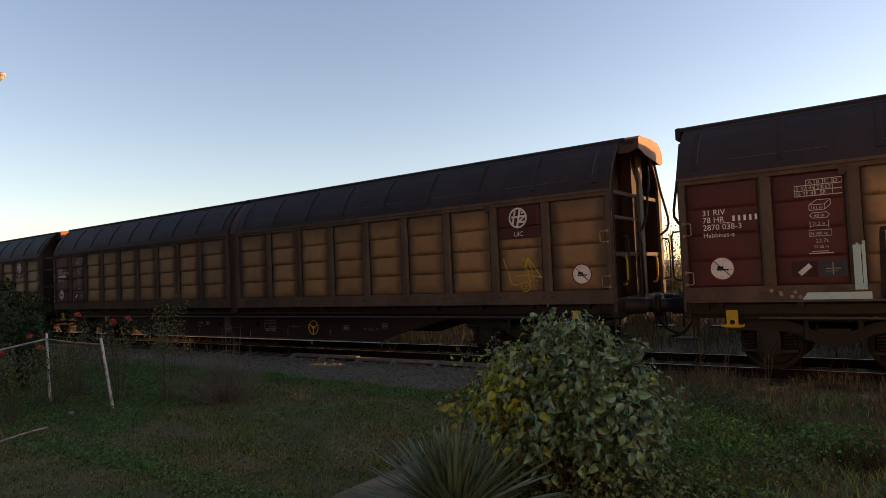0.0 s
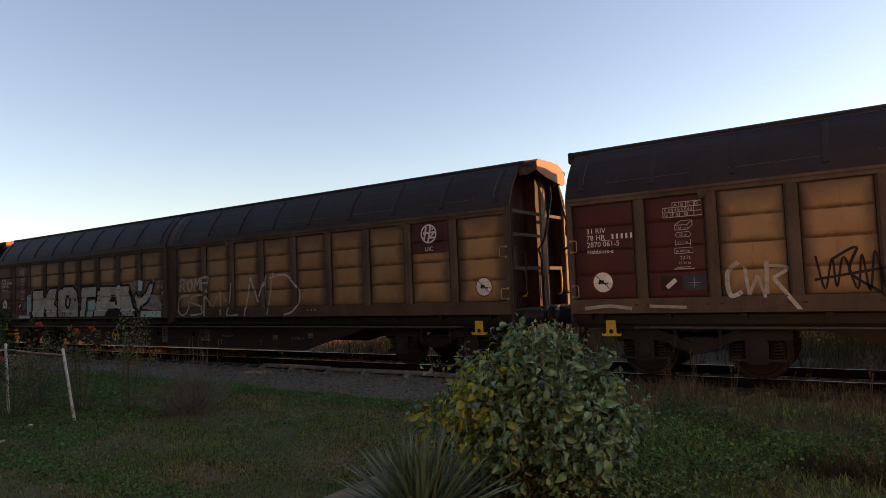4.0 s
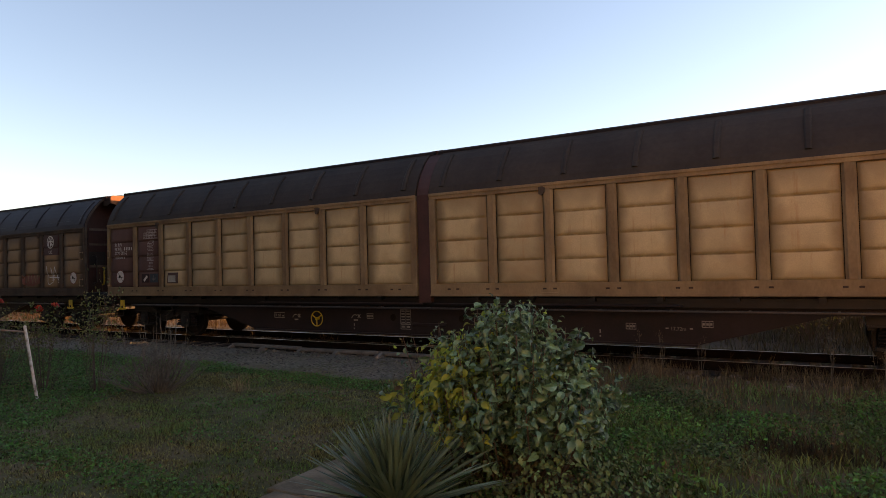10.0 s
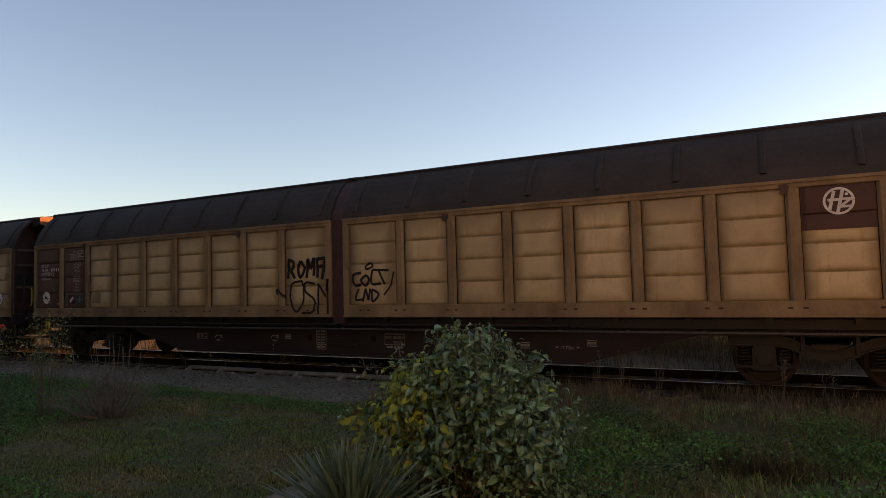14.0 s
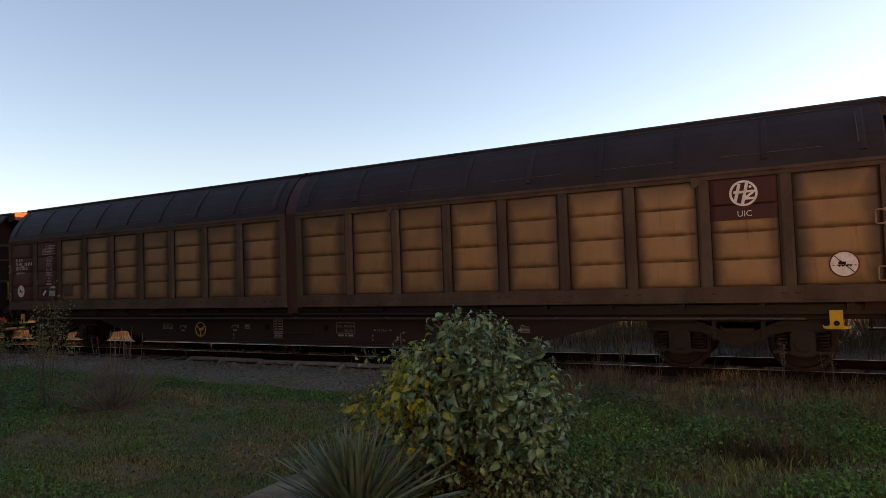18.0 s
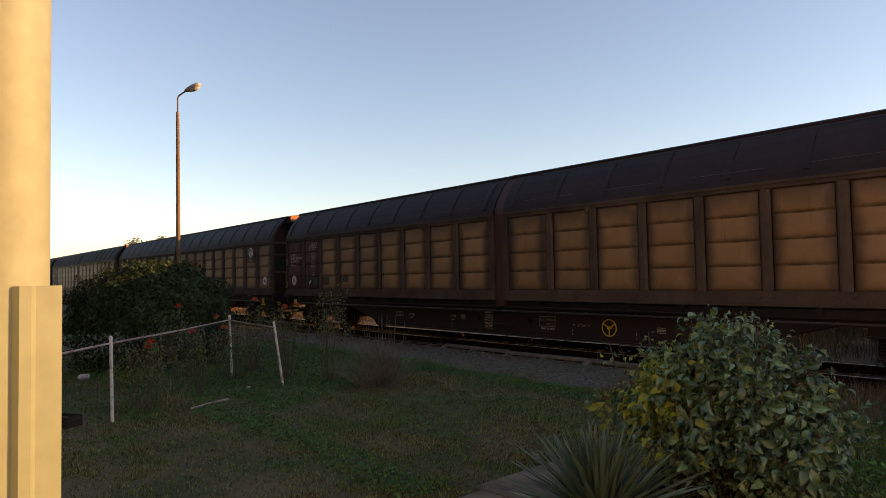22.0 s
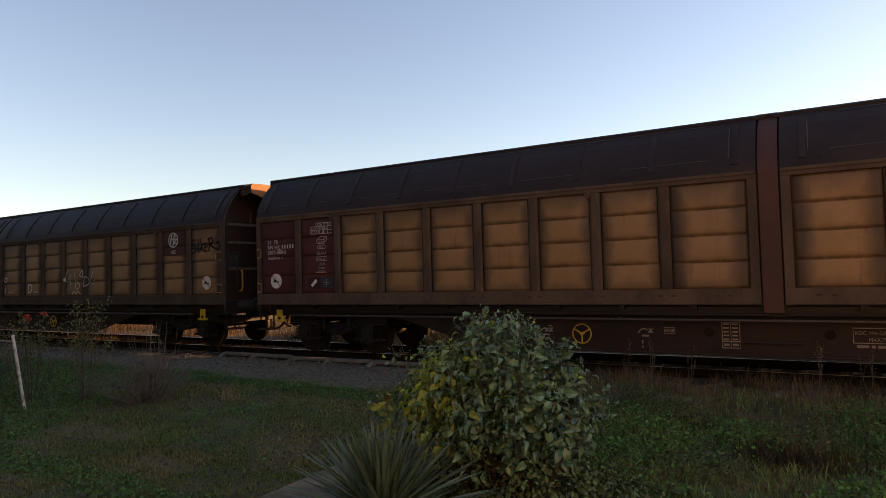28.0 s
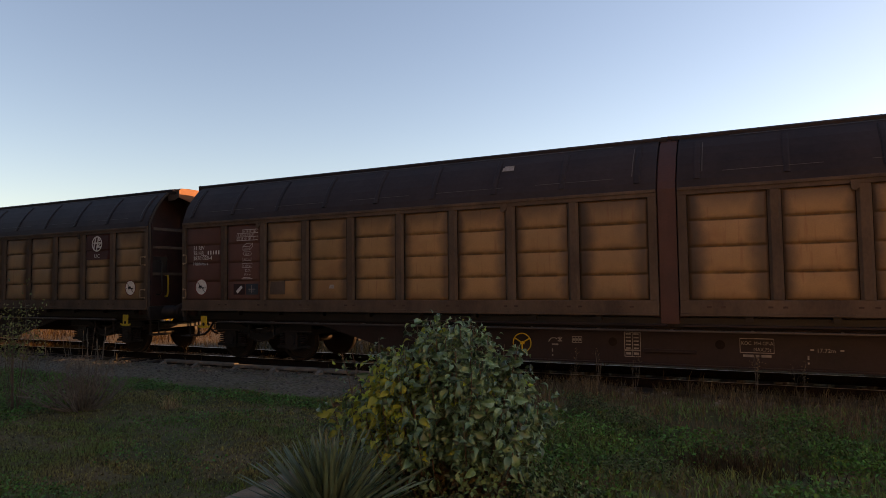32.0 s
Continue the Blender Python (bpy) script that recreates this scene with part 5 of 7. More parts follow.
        tag_stroke(w, "white", [(0.025, [(4.2, 2.2), (3.98, 1.85), (4.35, 1.82)]), (0.025, [(4.3, 2.05), (4.28, 1.6)]), (0.025, [(4.55, 2.1), (4.6, 1.6), (4.8, 1.7), (4.55, 1.85)]), (0.025, [(4.9, 2.15), (4.8, 2.0), (5.0, 1.95), (4.9, 2.15)]), (0.025, [(5.05, 1.65), (5.1, 1.95), (5.3, 1.8), (5.05, 1.65)]), (0.025, [(4.4, 1.45), (4.5, 1.52), (4.6, 1.45), (4.7, 1.52), (4.85, 1.45)]), (0.025, [(5.5, 2.1), (5.42, 1.95), (5.55, 1.85), (5.4, 1.7)])], "white chalk scribble")
        tag_stroke(w, "spray_black", [(0.045, [(10.03, 2.77), (9.92, 2.79), (9.87, 2.7), (9.98, 2.62), (10.02, 2.53), (9.94, 2.45), (9.85, 2.49)]), (0.04, [(10.08, 2.69), (10.06, 2.5)]), (0.045, [(10.09, 2.78), (10.1, 2.8)]), (0.04, [(10.15, 2.82), (10.13, 2.48), (10.22, 2.6), (10.24, 2.83)]), (0.04, [(10.24, 2.83), (10.23, 2.47)]), (0.04, [(10.34, 2.68), (10.24, 2.6), (10.36, 2.48)]),
                                      (0.04, [(10.36, 2.58), (10.46, 2.61), (10.42, 2.69), (10.36, 2.6), (10.4, 2.48), (10.48, 2.5)]), (0.045, [(10.55, 2.8), (10.53, 2.47)]), (0.045, [(10.49, 2.78), (10.64, 2.82), (10.69, 2.72), (10.56, 2.64)]), (0.045, [(10.57, 2.63), (10.75, 2.55), (10.9, 2.53), (10.97, 2.6), (10.9, 2.7), (10.82, 2.67)]), (0.035, [(9.86, 2.58), (10.1, 2.56), (10.3, 2.58)])], "black looped tag")


NAMES = {-1: "", 0: "", 1: "2870 038-3", 2: "2870 061-5", 3: "2770 001-2", 4: "2770 039-2", 5: "2870 053-2", 6: "2870 091-2", 7: "2870 070-6", 8: "2870 080-5", 9: "2870 028-4"}
WHEEL = {-1: 3.0, 0: 3.0, 1: -3.2, 2: -3.25, 3: -3.1, 4: 3.1, 5: -3.1, 6: 2.95, 7: 3.0, 8: -3.1, 9: -2.6}
WAGONS, WHEELSETS = {}, []
RAIL, TRACK = 0.15, 12.48
ODD = {0: "with a thin yellow tag", 1: "with white block-letter graffiti", 2: "with grey and pink tags", 4: "with black sprayed tags", 7: "with round graffiti and chalked capitals"}


PATCHES = {3: [(-8.28, -7.82, 1.47, 1.76, "panel_brown", "dark torn poster remains"), (-8.24, -7.92, 1.5, 1.68, "spray_white", "white scrap of a torn poster")],
           4: [(-8.3, -7.95, 1.5, 1.78, "frame_new", "faded square where a label was")],
           5: [(-8.32, -7.9, 1.5, 1.8, "frame_old", "dark square where a label was"), (-9.0, -8.72, 1.52, 1.8, "spray_grey", "grey torn label")],
           6: [(-8.35, -7.95, 1.52, 1.78, "frame_old", "dark square where a label was"), (-7.1, -6.75, 1.6, 1.82, "frame_old", "faint square where a label was")],
           7: [(-8.32, -8.0, 1.5, 1.74, "spray_green", "dull repainted square")],
           9: [(-8.34, -7.92, 1.5, 1.8, "frame_old", "dark square where a label was"), (-6.75, -6.62, 1.62, 1.7, "dim_white", "small white sticker"), (-2.95, -2.72, 3.78, 3.88, "dim_white", "pale repair patch on the roof")]}


def wagon(k):
    kind = "new" if k in (3, 4) else "old"
    look_ = "cream sliding-wall freight wagon" if kind == "new" else "sooty ochre sliding-wall freight wagon"
    w = thing("freight_wagon", pose(k * 23.26, TRACK, RAIL), look_ + " " + ODD.get(k, "rolling on rails"), "freight wagon", "wagons of the passing train")
    WAGONS[k] = w
    for side in (-1, 1):
        d = put("door", C[kind, "door", side], w, None, "closed sliding wall half, pressed panels in a frame")
        for a, b in PANELS:
            if (a < 0) == (side < 0):
                red = a < -8.6
                tone = "new" if k in (3, 4, 9) and red else kind
                put("panel", C[tone + ("_red" if red else ""), round(b - a, 3)], d, pose((a + b) / 2, -1.395, PZ0), "dark red lettered panel" if red else "")
        for r in RIBS:
            put("rib", C[kind, "rib"], d, pose(side * r, -1.41, PZ0))
            put("seal", C[kind, "seal"], d, pose(side * r, -1.4, PZ0))
        for x in RIBS + [0.7]:
            for dx in (-0.1, 0.1):
                put("slot", C["slot"], d, pose(side * x + dx, -1.4625, 1.27))
        for z in (2.34, 1.53):
            put("handle", C["handle"], d, pose(side * 10.9, -1.465, z) @ Matrix.Diagonal((side, 1, 1, 1)))
        for x in (RIBS[1], RIBS[6]):
            put("latch", C["latch"], d, pose(side * x - 0.1, -1.475, 3.07) @ Matrix.Diagonal((0.7, 1, 0.7, 1)))
        put("far_wall", C[kind, "far", side], w)
        roof = put("roof", C[kind, "roof", side], w)
        put("far_roof", C[kind, "roof", -side], w, pose(0, 0, 0, 0, 0, 180))
        put("roof_spine", C["spine_long" if side > 0 else "spine"], w, pose(0, 0, 0, 0, 0, 0 if side > 0 else 180))
        for i in range(9):
            put("strap", C["strap" if kind == "new" else "strap_old"], roof, pose(side * (10.75 - 1.285 * i), 0, 0))
        if kind == "old":
            put("seam", seams[side], roof, None, "thin pale sealing lines")
        turn = pose(0, 0, 0, 0, 0, 0 if side > 0 else 180)
        end = put("end_wall", C["end_wall"], w, turn)
        put("return_panel", C["return", -1], end)
        put("return_panel", C["return", 1], end)
        put("stiffener", C["stiffener"], end)
        put("end_arch", C["end_arch"], end)
        back_ = -0.1 if side > 0 else -0.24
        put("end_post", C["end_post"], end, pose(back_, 0.0, 0))
        put("end_post", C["end_post"], end, pose(back_, 1.15 * side, 0.2) @ Matrix.Diagonal((1, 0.8, 0.8, 1)))
        for z in (2.02, 3.15):
            put("end_rail", C["end_rail"], end, pose(back_, 0, z))
        put("end_rail", C["end_rail_short"], end, pose(back_, 0, 2.69))
        put("valve_box", C["end_board"], end, pose(0, -0.95, 2.25))
        if side > 0:
            put("hood", C["hood"], end, None, "hood at the roof's end, low sunlight put in its orange")
            put("hood_cheek", C["cheek"], end)
            put("release_rod", C["rod_near"], end)
            put("release_rod", C["rod_far"], end)
        else:
            put("release_rod", C["rod"], end)
        for y in (-1.2, 1.2):
            put("grab_rail", C["grab_dark"], end, pose(0, y, 0))
            put("grab_rail", C["grab_yellow"], end, pose(0, y * 0.72, 0), "yellow grab rail")
            put("buffer", C["buffer"], w, turn @ pose(0, y * 0.875 / 1.2, 1.06))
            put("step", C["step"], w, turn if y < 0 else turn @ pose(0, 2.28, 0))
        put("coupling", C["coupling"], w, turn)
        put("brake_hose", C["hose"], w, turn @ pose(0, 0.3, 0))
        hook = put("lifting_plate", C["hook"], w, pose(side * 10.29, -1.47, 0.87), "yellow plate with a hole")
        put("hole", C["hook_hole"], hook, pose(0, 0, -0.05))
        put("lifting_plate", C["hook"], w, pose(side * 10.29, 1.47, 0.87), "yellow plate with a hole")
        bogie = put("bogie", C["bogie"], w, pose(side * 8.95, 0, 0))
        for x in (-0.9, 0.9):
            WHEELSETS.append((put("wheelset", C["wheelset"], bogie, pose(x, 0, 0.46)), x))
            for y in (-1.0, 1.0):
                put("axle_box", C["axle_box"], bogie, pose(x, y, 0))
                for dx in (-0.28, 0.28):
                    put("spring", C["spring"], bogie, pose(x + dx, y, 0))
    put("centre_post", C["centre"], w, None, "red-brown middle post")
    put("chassis", C["chassis"], w)
    g = put("girder", C["girder"], w, None, "brown fish-bellied side girder")
    put("girder", C["girder_far"], w)
    put("step_rail", C["step_rail"], w)
    for x in (-2.45, 2.6):
        put("running_board", C["running_board"], w, pose(x, 0, 0))
    put("brake_wheel", C["brake_wheel"], w, pose(WHEEL[k], -1.26, 0.6), "yellow three-spoked brake wheel")
    for key, x, z in (("plate_tall", -0.65, 0.68), ("plate_long", -0.65, 0.47), ("plate_wide", 1.25, 0.66), ("line", 1.25, 0.5), ("radius", -4.35, 0.66), ("loop", -3.8, 0.64), ("loop", -2.0, 0.66), ("plate_small", -1.6, 0.68), ("dash", 2.2, 0.62), ("plate_small", 4.1, 0.6), ("dash", 4.9, 0.58), ("plate_small", 5.35, 0.66), ("tick", 1.95, 0.46), ("tick", 3.55, 0.46), ("tick", -2.05, 0.44)):
        put("marking", C[key], g, pose(x, -1.195, z))
    for x in (-0.98, 0.72):
        put("port", C["port"], g, pose(x, -1.193, 0.66), "dark round hole")
    put("bar", C["bar"], g, pose(-0.05, -1.19, 0.53))
    put("lettering", numbers(NAMES[k]), w, None, "white running number and type letters")
    put("data_table", C["data"], w, None, "white loading table and load symbols")
    board = put("label_board", C["board"], w, None, "slate-blue label board")
    put("label_board", C["board_red"], w)
    put("marking", C["board_lines"], board)
    put("sticker", C["sticker"], w, None, "small white sticker")
    for s in ("", "_l"):
        disc = put("sign", C["sign_disc" + s], w, None, "round white sign with red ring and struck-out wagon")
        put("ring", C["sign_ring" + s], disc)
        put("pictogram", C["sign_ring" + s + "_ink"], disc)
    put("emblem_field", C["emblem_field" + ("_new" if kind == "new" else "")], w, None, "dark red painted field")
    put("emblem", C["emblem"], w, None, "round white railway emblem")
    if kind == "old":
        put("lettering", C["uic"], w)
    graffiti(k, w)
    for i, (x0, x1, z0, z1, paint, label) in enumerate(PATCHES.get(k, ())):
        put("patch", Paint().fill([(x0, z0), (x1, z0 + 0.01), (x1 - 0.01, z1), (x0 + 0.01, z1 - 0.01)]).mesh(M[paint], 0.005 + 0.004 * i), w, None, label)
    return w


for k in range(-1, 10):
    wagon(k)

# ---- ground, track, distance ----
def gz(x, y):
    return 0.035 * noise.noise((x * 0.35, y * 0.35, 0)) + 0.012 * noise.noise((x * 1.3, y * 1.3, 5)) - (0.04 if 10.4 < y < 14.6 else 0)


def spread(lo, hi, near, fine, grow=1.25):
    """Grid lines: close together round the yard, wider and wider outside."""
    out = list(np.arange(near[0], near[1] + 1e-6, fine))
    step, v = fine, near[1]
    while v < hi:
        step *= grow
        v = min(v + step, hi)
        out.append(v)
    step, v = fine, near[0]
    while v > lo:
        step *= grow
        v = max(v - step, lo)
        out.insert(0, v)
    return out


xs, ys = spread(-2500, 2500, (-24, 9), 0.3), spread(-2500, 2500, (0, 16), 0.3)
verts = [(x, y, gz(x, y) if -40 < x < 30 and -10 < y < 40 else 0.0) for y in ys for x in xs]
nx = len(xs)
faces = [(j * nx + i, j * nx + i + 1, (j + 1) * nx + i + 1, (j + 1) * nx + i) for j in range(len(ys) - 1) for i in range(nx - 1)]
me = bpy.data.meshes.new("ground")
me.from_pydata(verts, [], faces)
me.materials.append(M["ground"])
tagged(new("ground", me), "worn lawn, soil and grey gravel yard beside the track", "ground", kind="structure")

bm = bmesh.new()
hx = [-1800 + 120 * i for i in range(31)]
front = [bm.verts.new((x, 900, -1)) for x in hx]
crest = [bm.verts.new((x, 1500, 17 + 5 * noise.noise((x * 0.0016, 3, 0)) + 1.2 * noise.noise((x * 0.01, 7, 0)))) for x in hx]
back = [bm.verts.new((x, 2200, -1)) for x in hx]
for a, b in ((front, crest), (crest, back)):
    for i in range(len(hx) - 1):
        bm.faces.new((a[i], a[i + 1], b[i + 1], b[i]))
tagged(new("backdrop_hill", data_of(bm, M["hill"], True)), "low ridge of distant fields, haze put in its pale colour", "hill", kind="structure")

track = thing("track", pose(0, TRACK, 0), "single railway track on weedy ballast", "railway track", kind="structure")
prof = [(-0.07, 0.0), (-0.07, 0.012), (-0.012, 0.035), (-0.012, 0.115), (-0.035, 0.13), (-0.035, 0.145), (-0.028, 0.15), (0.028, 0.15), (0.035, 0.145), (0.035, 0.13), (0.012, 0.115), (0.012, 0.035), (0.07, 0.012), (0.07, 0.0)]
for s in (-0.755, 0.755):
    bm = bmesh.new()
    prism(bm, [(y, z + 0.0) for y, z in prof], -190, 70, "x")
    rail = part("rail", bm, M["rail_side"], track, "worn steel rail with a bright head", pose(0, s, 0.0))
    bm = bmesh.new()
    box(bm, -190, 70, -0.017, 0.017, 0.149, 0.1525)
    part("rail_head", bm, M["rail"], rail)
bm = bmesh.new()
box(bm, -0.13, 0.13, -1.3, 1.3, -0.15, 0.003, 0.015)
sleeper = data_of(bm, M["wood"], False, "sleeper")
for i in range(130):
    put("sleeper", sleeper, track, pose(-62 + 0.62 * i, 0, 0, 0, 0, random.uniform(-0.6, 0.6)))
bm = bmesh.new()
for i in range(210):
    box(bm, -192.13 + 0.62 * i, -191.87 + 0.62 * i, -1.3, 1.3, -0.15, 0.003)
tagged(part("sleepers_far", bm, M["wood"], track), kind="stuff")


def scatter_solids(n, where, size, seed):
    """Small uneven stones as one mesh."""
    r = np.random.default_rng(seed)
    base = np.array([(-1, -1, -0.6), (1, -1, -0.6), (1, 1, -0.6), (-1, 1, -0.6), (-0.6, -0.6, 0.6), (0.6, -0.7, 0.7), (0.6, 0.6, 0.55), (-0.7, 0.6, 0.65)])
    fs = np.array([(0, 1, 5, 4), (1, 2, 6, 5), (2, 3, 7, 6), (3, 0, 4, 7), (4, 5, 6, 7)])
    v, f = [], []
    for i in range(n):
        x, y = where(r)
        a, s = r.uniform(0, 6.28), r.uniform(*size)
        p = (base + r.uniform(-0.25, 0.25, base.shape)) * s * r.uniform(0.7, 1.2, 3)
        c, q = math.cos(a), math.sin(a)
        p = np.stack([p[:, 0] * c - p[:, 1] * q + x, p[:, 0] * q + p[:, 1] * c + y, p[:, 2] + gz(x, y) + s * 0.35], 1)
        v.append(p)
        f.append(fs + 8 * i)
    me = bpy.data.meshes.new("stones")
    me.from_pydata(np.concatenate(v).tolist(), [], np.concatenate(f).tolist())
    me.materials.append(M["stone"])
    return me


tagged(new("ballast", scatter_solids(7000, lambda r: (r.uniform(-26, 9), TRACK + r.normal(0, 0.85)), (0.018, 0.04), 1)), "grey and rusty crushed stone round the rails", "ballast", kind="stuff")
tagged(new("gravel", scatter_solids(2600, lambda r: (r.uniform(-22, -5.5), r.uniform(8.9, 11.2)), (0.006, 0.02), 2)), "fine grey gravel strip along the track", "gravel", kind="stuff")
tagged(new("pebbles", scatter_solids(420, lambda r: (r.uniform(-15, 3), r.uniform(2, 9)), (0.006, 0.017), 3)), "scattered pale pebbles on the lawn", "pebbles", kind="stuff")

edge = thing("platform_edge", pose(0, 11.2, 0), "row of long worn concrete edging beams beside the rail", "kerb", kind="structure")
bm = bmesh.new()
box(bm, -1.15, 1.15, -0.06, 0.09, 0.0, 0.075, 0.012)
beam = data_of(bm, M["edge_concrete"], False, "beam")
bm = bmesh.new()
prism(bm, [(-0.22, -0.06), (-0.18, 0.0), (-0.06, 0.055), (0.06, 0.055), (0.06, -0.06)], -0.045, 0.045, "x")
block = data_of(bm, M["edge_concrete"], False, "block")
for i in range(4):
    x = -12.0 + 2.33 * i
    put("beam", beam, edge, pose(x, random.uniform(-0.02, 0.02), random.uniform(-0.015, 0.01), random.uniform(-2, 2), random.uniform(-0.5, 0.5), random.uniform(-0.6, 0.6)))
    for dx in (-1.1, 0.0):
        put("block", block, edge, pose(x + dx, 0, random.uniform(-0.015, 0.005), 0, 0, random.uniform(-4, 4)))

path_ = thing("garden_path", pose(0, 0, 0), "cracked pale concrete garden path", "path", kind="structure")
for i, (y0, y1) in enumerate(((-1.6, -0.2), (-0.18, 1.25), (1.27, 2.7), (2.72, 3.9), (3.92, 5.3))):
    bm = bmesh.new()
    box(bm, -0.42, 0.42, y0, y1, -0.08, 0.035, 0.012)
    part("slab", bm, M["concrete"], path_, "", pose(-3.75 + 0.02 * (i % 2), 0, 0.0, 0, 0, (0.6, -0.5, 0.3, -0.4, 1.0)[i]))

# ---- grass ----
def blades(name, pts, height, width, material, lean, label, seed, kind="stuff", bend=0.5):
    """One bent blade of two faces at each point; joined."""
    r = np.random.default_rng(seed)
    pts = np.array(pts)
    n = len(pts)
    h = r.uniform(height[0], height[1], n) * pts[:, 3] if pts.shape[1] > 3 else r.uniform(height[0], height[1], n)
    a, b = r.uniform(0, 2 * np.pi, n), r.uniform(0, 2 * np.pi, n)
    w = r.uniform(width[0], width[1], n)
    side = np.stack([np.cos(a), np.sin(a), 0 * a], 1) * w[:, None]
    tilt = np.abs(r.normal(0, lean, n))
    d = np.stack([np.cos(b) * np.sin(tilt), np.sin(b) * np.sin(tilt), np.cos(tilt)], 1)
    p = pts[:, :3]
    mid = p + d * (h * 0.55)[:, None]
    d2 = d + np.stack([np.cos(b), np.sin(b), -0.6 * np.ones(n)], 1) * (bend * r.uniform(0.2, 1, n))[:, None]
    tip = mid + d2 / np.linalg.norm(d2, axis=1)[:, None] * (h * 0.45)[:, None]
    v = np.stack([p - side, p + side, mid + side * 0.8, mid - side * 0.8, tip], 1).reshape(-1, 3)
    k = 5 * np.arange(n)
    me = bpy.data.meshes.new(name)
    quads = np.stack([k, k + 1, k + 2, k + 3], 1)
    tris = np.stack([k + 3, k + 2, k + 4], 1)
    me.vertices.add(len(v))
    me.vertices.foreach_set("co", v.ravel())
    loops = np.concatenate([quads.ravel(), tris.ravel()])
    me.loops.add(len(loops))
    me.loops.foreach_set("vertex_index", loops)
    me.polygons.add(2 * n)
    me.polygons.foreach_set("loop_start", np.concatenate([4 * np.arange(n), 4 * n + 3 * np.arange(n)]))
    me.update(calc_edges=True)
    me.materials.append(material)
    ob = tagged(new(name, me), label, "grass", kind=kind)
    return ob


def field(n, x0, x1, y0, y1, seed, keep, clump=0.0):
    """Points on the ground; keep(x, y) gives the share that stays and the growth there."""
    r = np.random.default_rng(seed)
    out = []
    while len(out) < n:
        x, y = r.uniform(x0, x1), r.uniform(y0, y1)
        s = keep(x, y)
        if s > 0 and r.uniform() < s:
            for _ in range(1 if not clump else r.integers(3, 9)):
                qx, qy = x + r.normal(0, clump), y + r.normal(0, clump)
                out.append((qx, qy, gz(qx, qy) - 0.005, 0.5 + 0.6 * min(1.2, s)))
    return out[:n]


def lump(x, y, s=0.5, o=0.0):
    return noise.noise((x * s, y * s, o))


def on_path(x, y):
    return -4.18 < x < -3.31 and y < 5.35


def lawn(x, y):
    edge_ = 8.7 + 0.5 * lump(x, 0, 0.5, 3)
    if on_path(x, y) or y > edge_ or x > -2.6 + 0.8 * lump(x, y, 0.7):
        return 0
    return min(1.0, max(0.42, 0.55 + 0.9 * lump(x, y * 1.6, 0.55, 2) + 0.8 * lump(x, y * 1.5, 2.1, 4)))


def meadow(x, y):
    if on_path(x, y) or y > 10.9 or x < -3.2 + 0.9 * lump(x, y, 0.7) + max(0, y - 8.6) * -1.5:
        return 0
    if math.hypot((x + 0.66) / 0.55, (y - 7.0) / 0.3) < 1:
        return 0.02
    return max(0.06, 0.5 + 0.8 * lump(x, y, 0.7, 7)) * (1.0 if y < 8.6 else 0.45)


def strip(x, y):
    mid = 8.25 + 0.35 * lump(x, 0, 0.4, 9)
    a = 2.2 * (1.0 - abs(y - mid) / (0.36 + 0.18 * lump(x, 1, 0.6, 2))) if x < -4.5 else 0
    b = 0.75 + 0.5 * lump(x, y, 0.6, 1) if x < -8.8 - 0.5 * (y - 4.4) and 4.2 < y < 8.9 else 0
    if x < -10.2 and y > 3.0:
        b = max(b, 0.65 + 0.5 * lump(x, y, 0.6, 1)) if y < 8.9 else 0
    c = 1.6 * (1 - abs(y - 3.6 - 0.25 * lump(x, 2, 0.5, 5)) / 0.35) if -9.5 < x < -4.4 else 0
    d = 1.1 * lump(x, y, 0.9, 21) - 0.12 if x < -4.5 and 2 < y < 8.4 else 0
    return max(a, b, c, d, 0)


blades("lawn", field(280000, -16, -2.2, 1.2, 9.4, 11, lawn, 0.03), (0.015, 0.055), (0.003, 0.007), M["grass_short"], 0.8, "short patchy autumn lawn worn to bare soil", 12)
blades("meadow_grass", field(70000, -4, 8.5, 2.3, 10.9, 13, meadow, 0.05), (0.05, 0.2), (0.004, 0.01), M["grass_long"], 0.75, "lush long green grass and weeds beside the track", 14)


def weeds(x, y):
    if y < 8.4 + 0.5 * lump(x, y, 0.6, 3) or x < -6.3:
        return 0
    return max(0, 0.45 + 0.9 * lump(x, y, 0.9, 5))


blades("dry_grass", field(15000, -6.3, 8.5, 8.2, 11.5, 15, weeds, 0.08), (0.06, 0.38), (0.002, 0.0045), M["grass_dry"], 0.3, "tall dry brown grass along the rails", 16, bend=0.35)
blades("dry_grass", field(2600, -4, 8, 5.5, 9, 17, lambda x, y: max(0, lump(x, y, 0.8, 8)), 0.06), (0.15, 0.4), (0.0015, 0.0035), M["grass_dry"], 0.4, "dry stalks among the green grass", 18)
blades("dry_grass", field(9000, -16, -3, 2, 9, 19, lambda x, y: max(0, lump(x, y, 1.1, 6) + 0.1), 0.04), (0.03, 0.08), (0.002, 0.004), M["grass_dry"], 0.9, "withered blades in the lawn", 20)
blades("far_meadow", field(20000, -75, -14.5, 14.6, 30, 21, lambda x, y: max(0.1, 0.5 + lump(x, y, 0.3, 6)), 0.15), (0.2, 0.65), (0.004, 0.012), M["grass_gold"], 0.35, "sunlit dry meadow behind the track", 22)
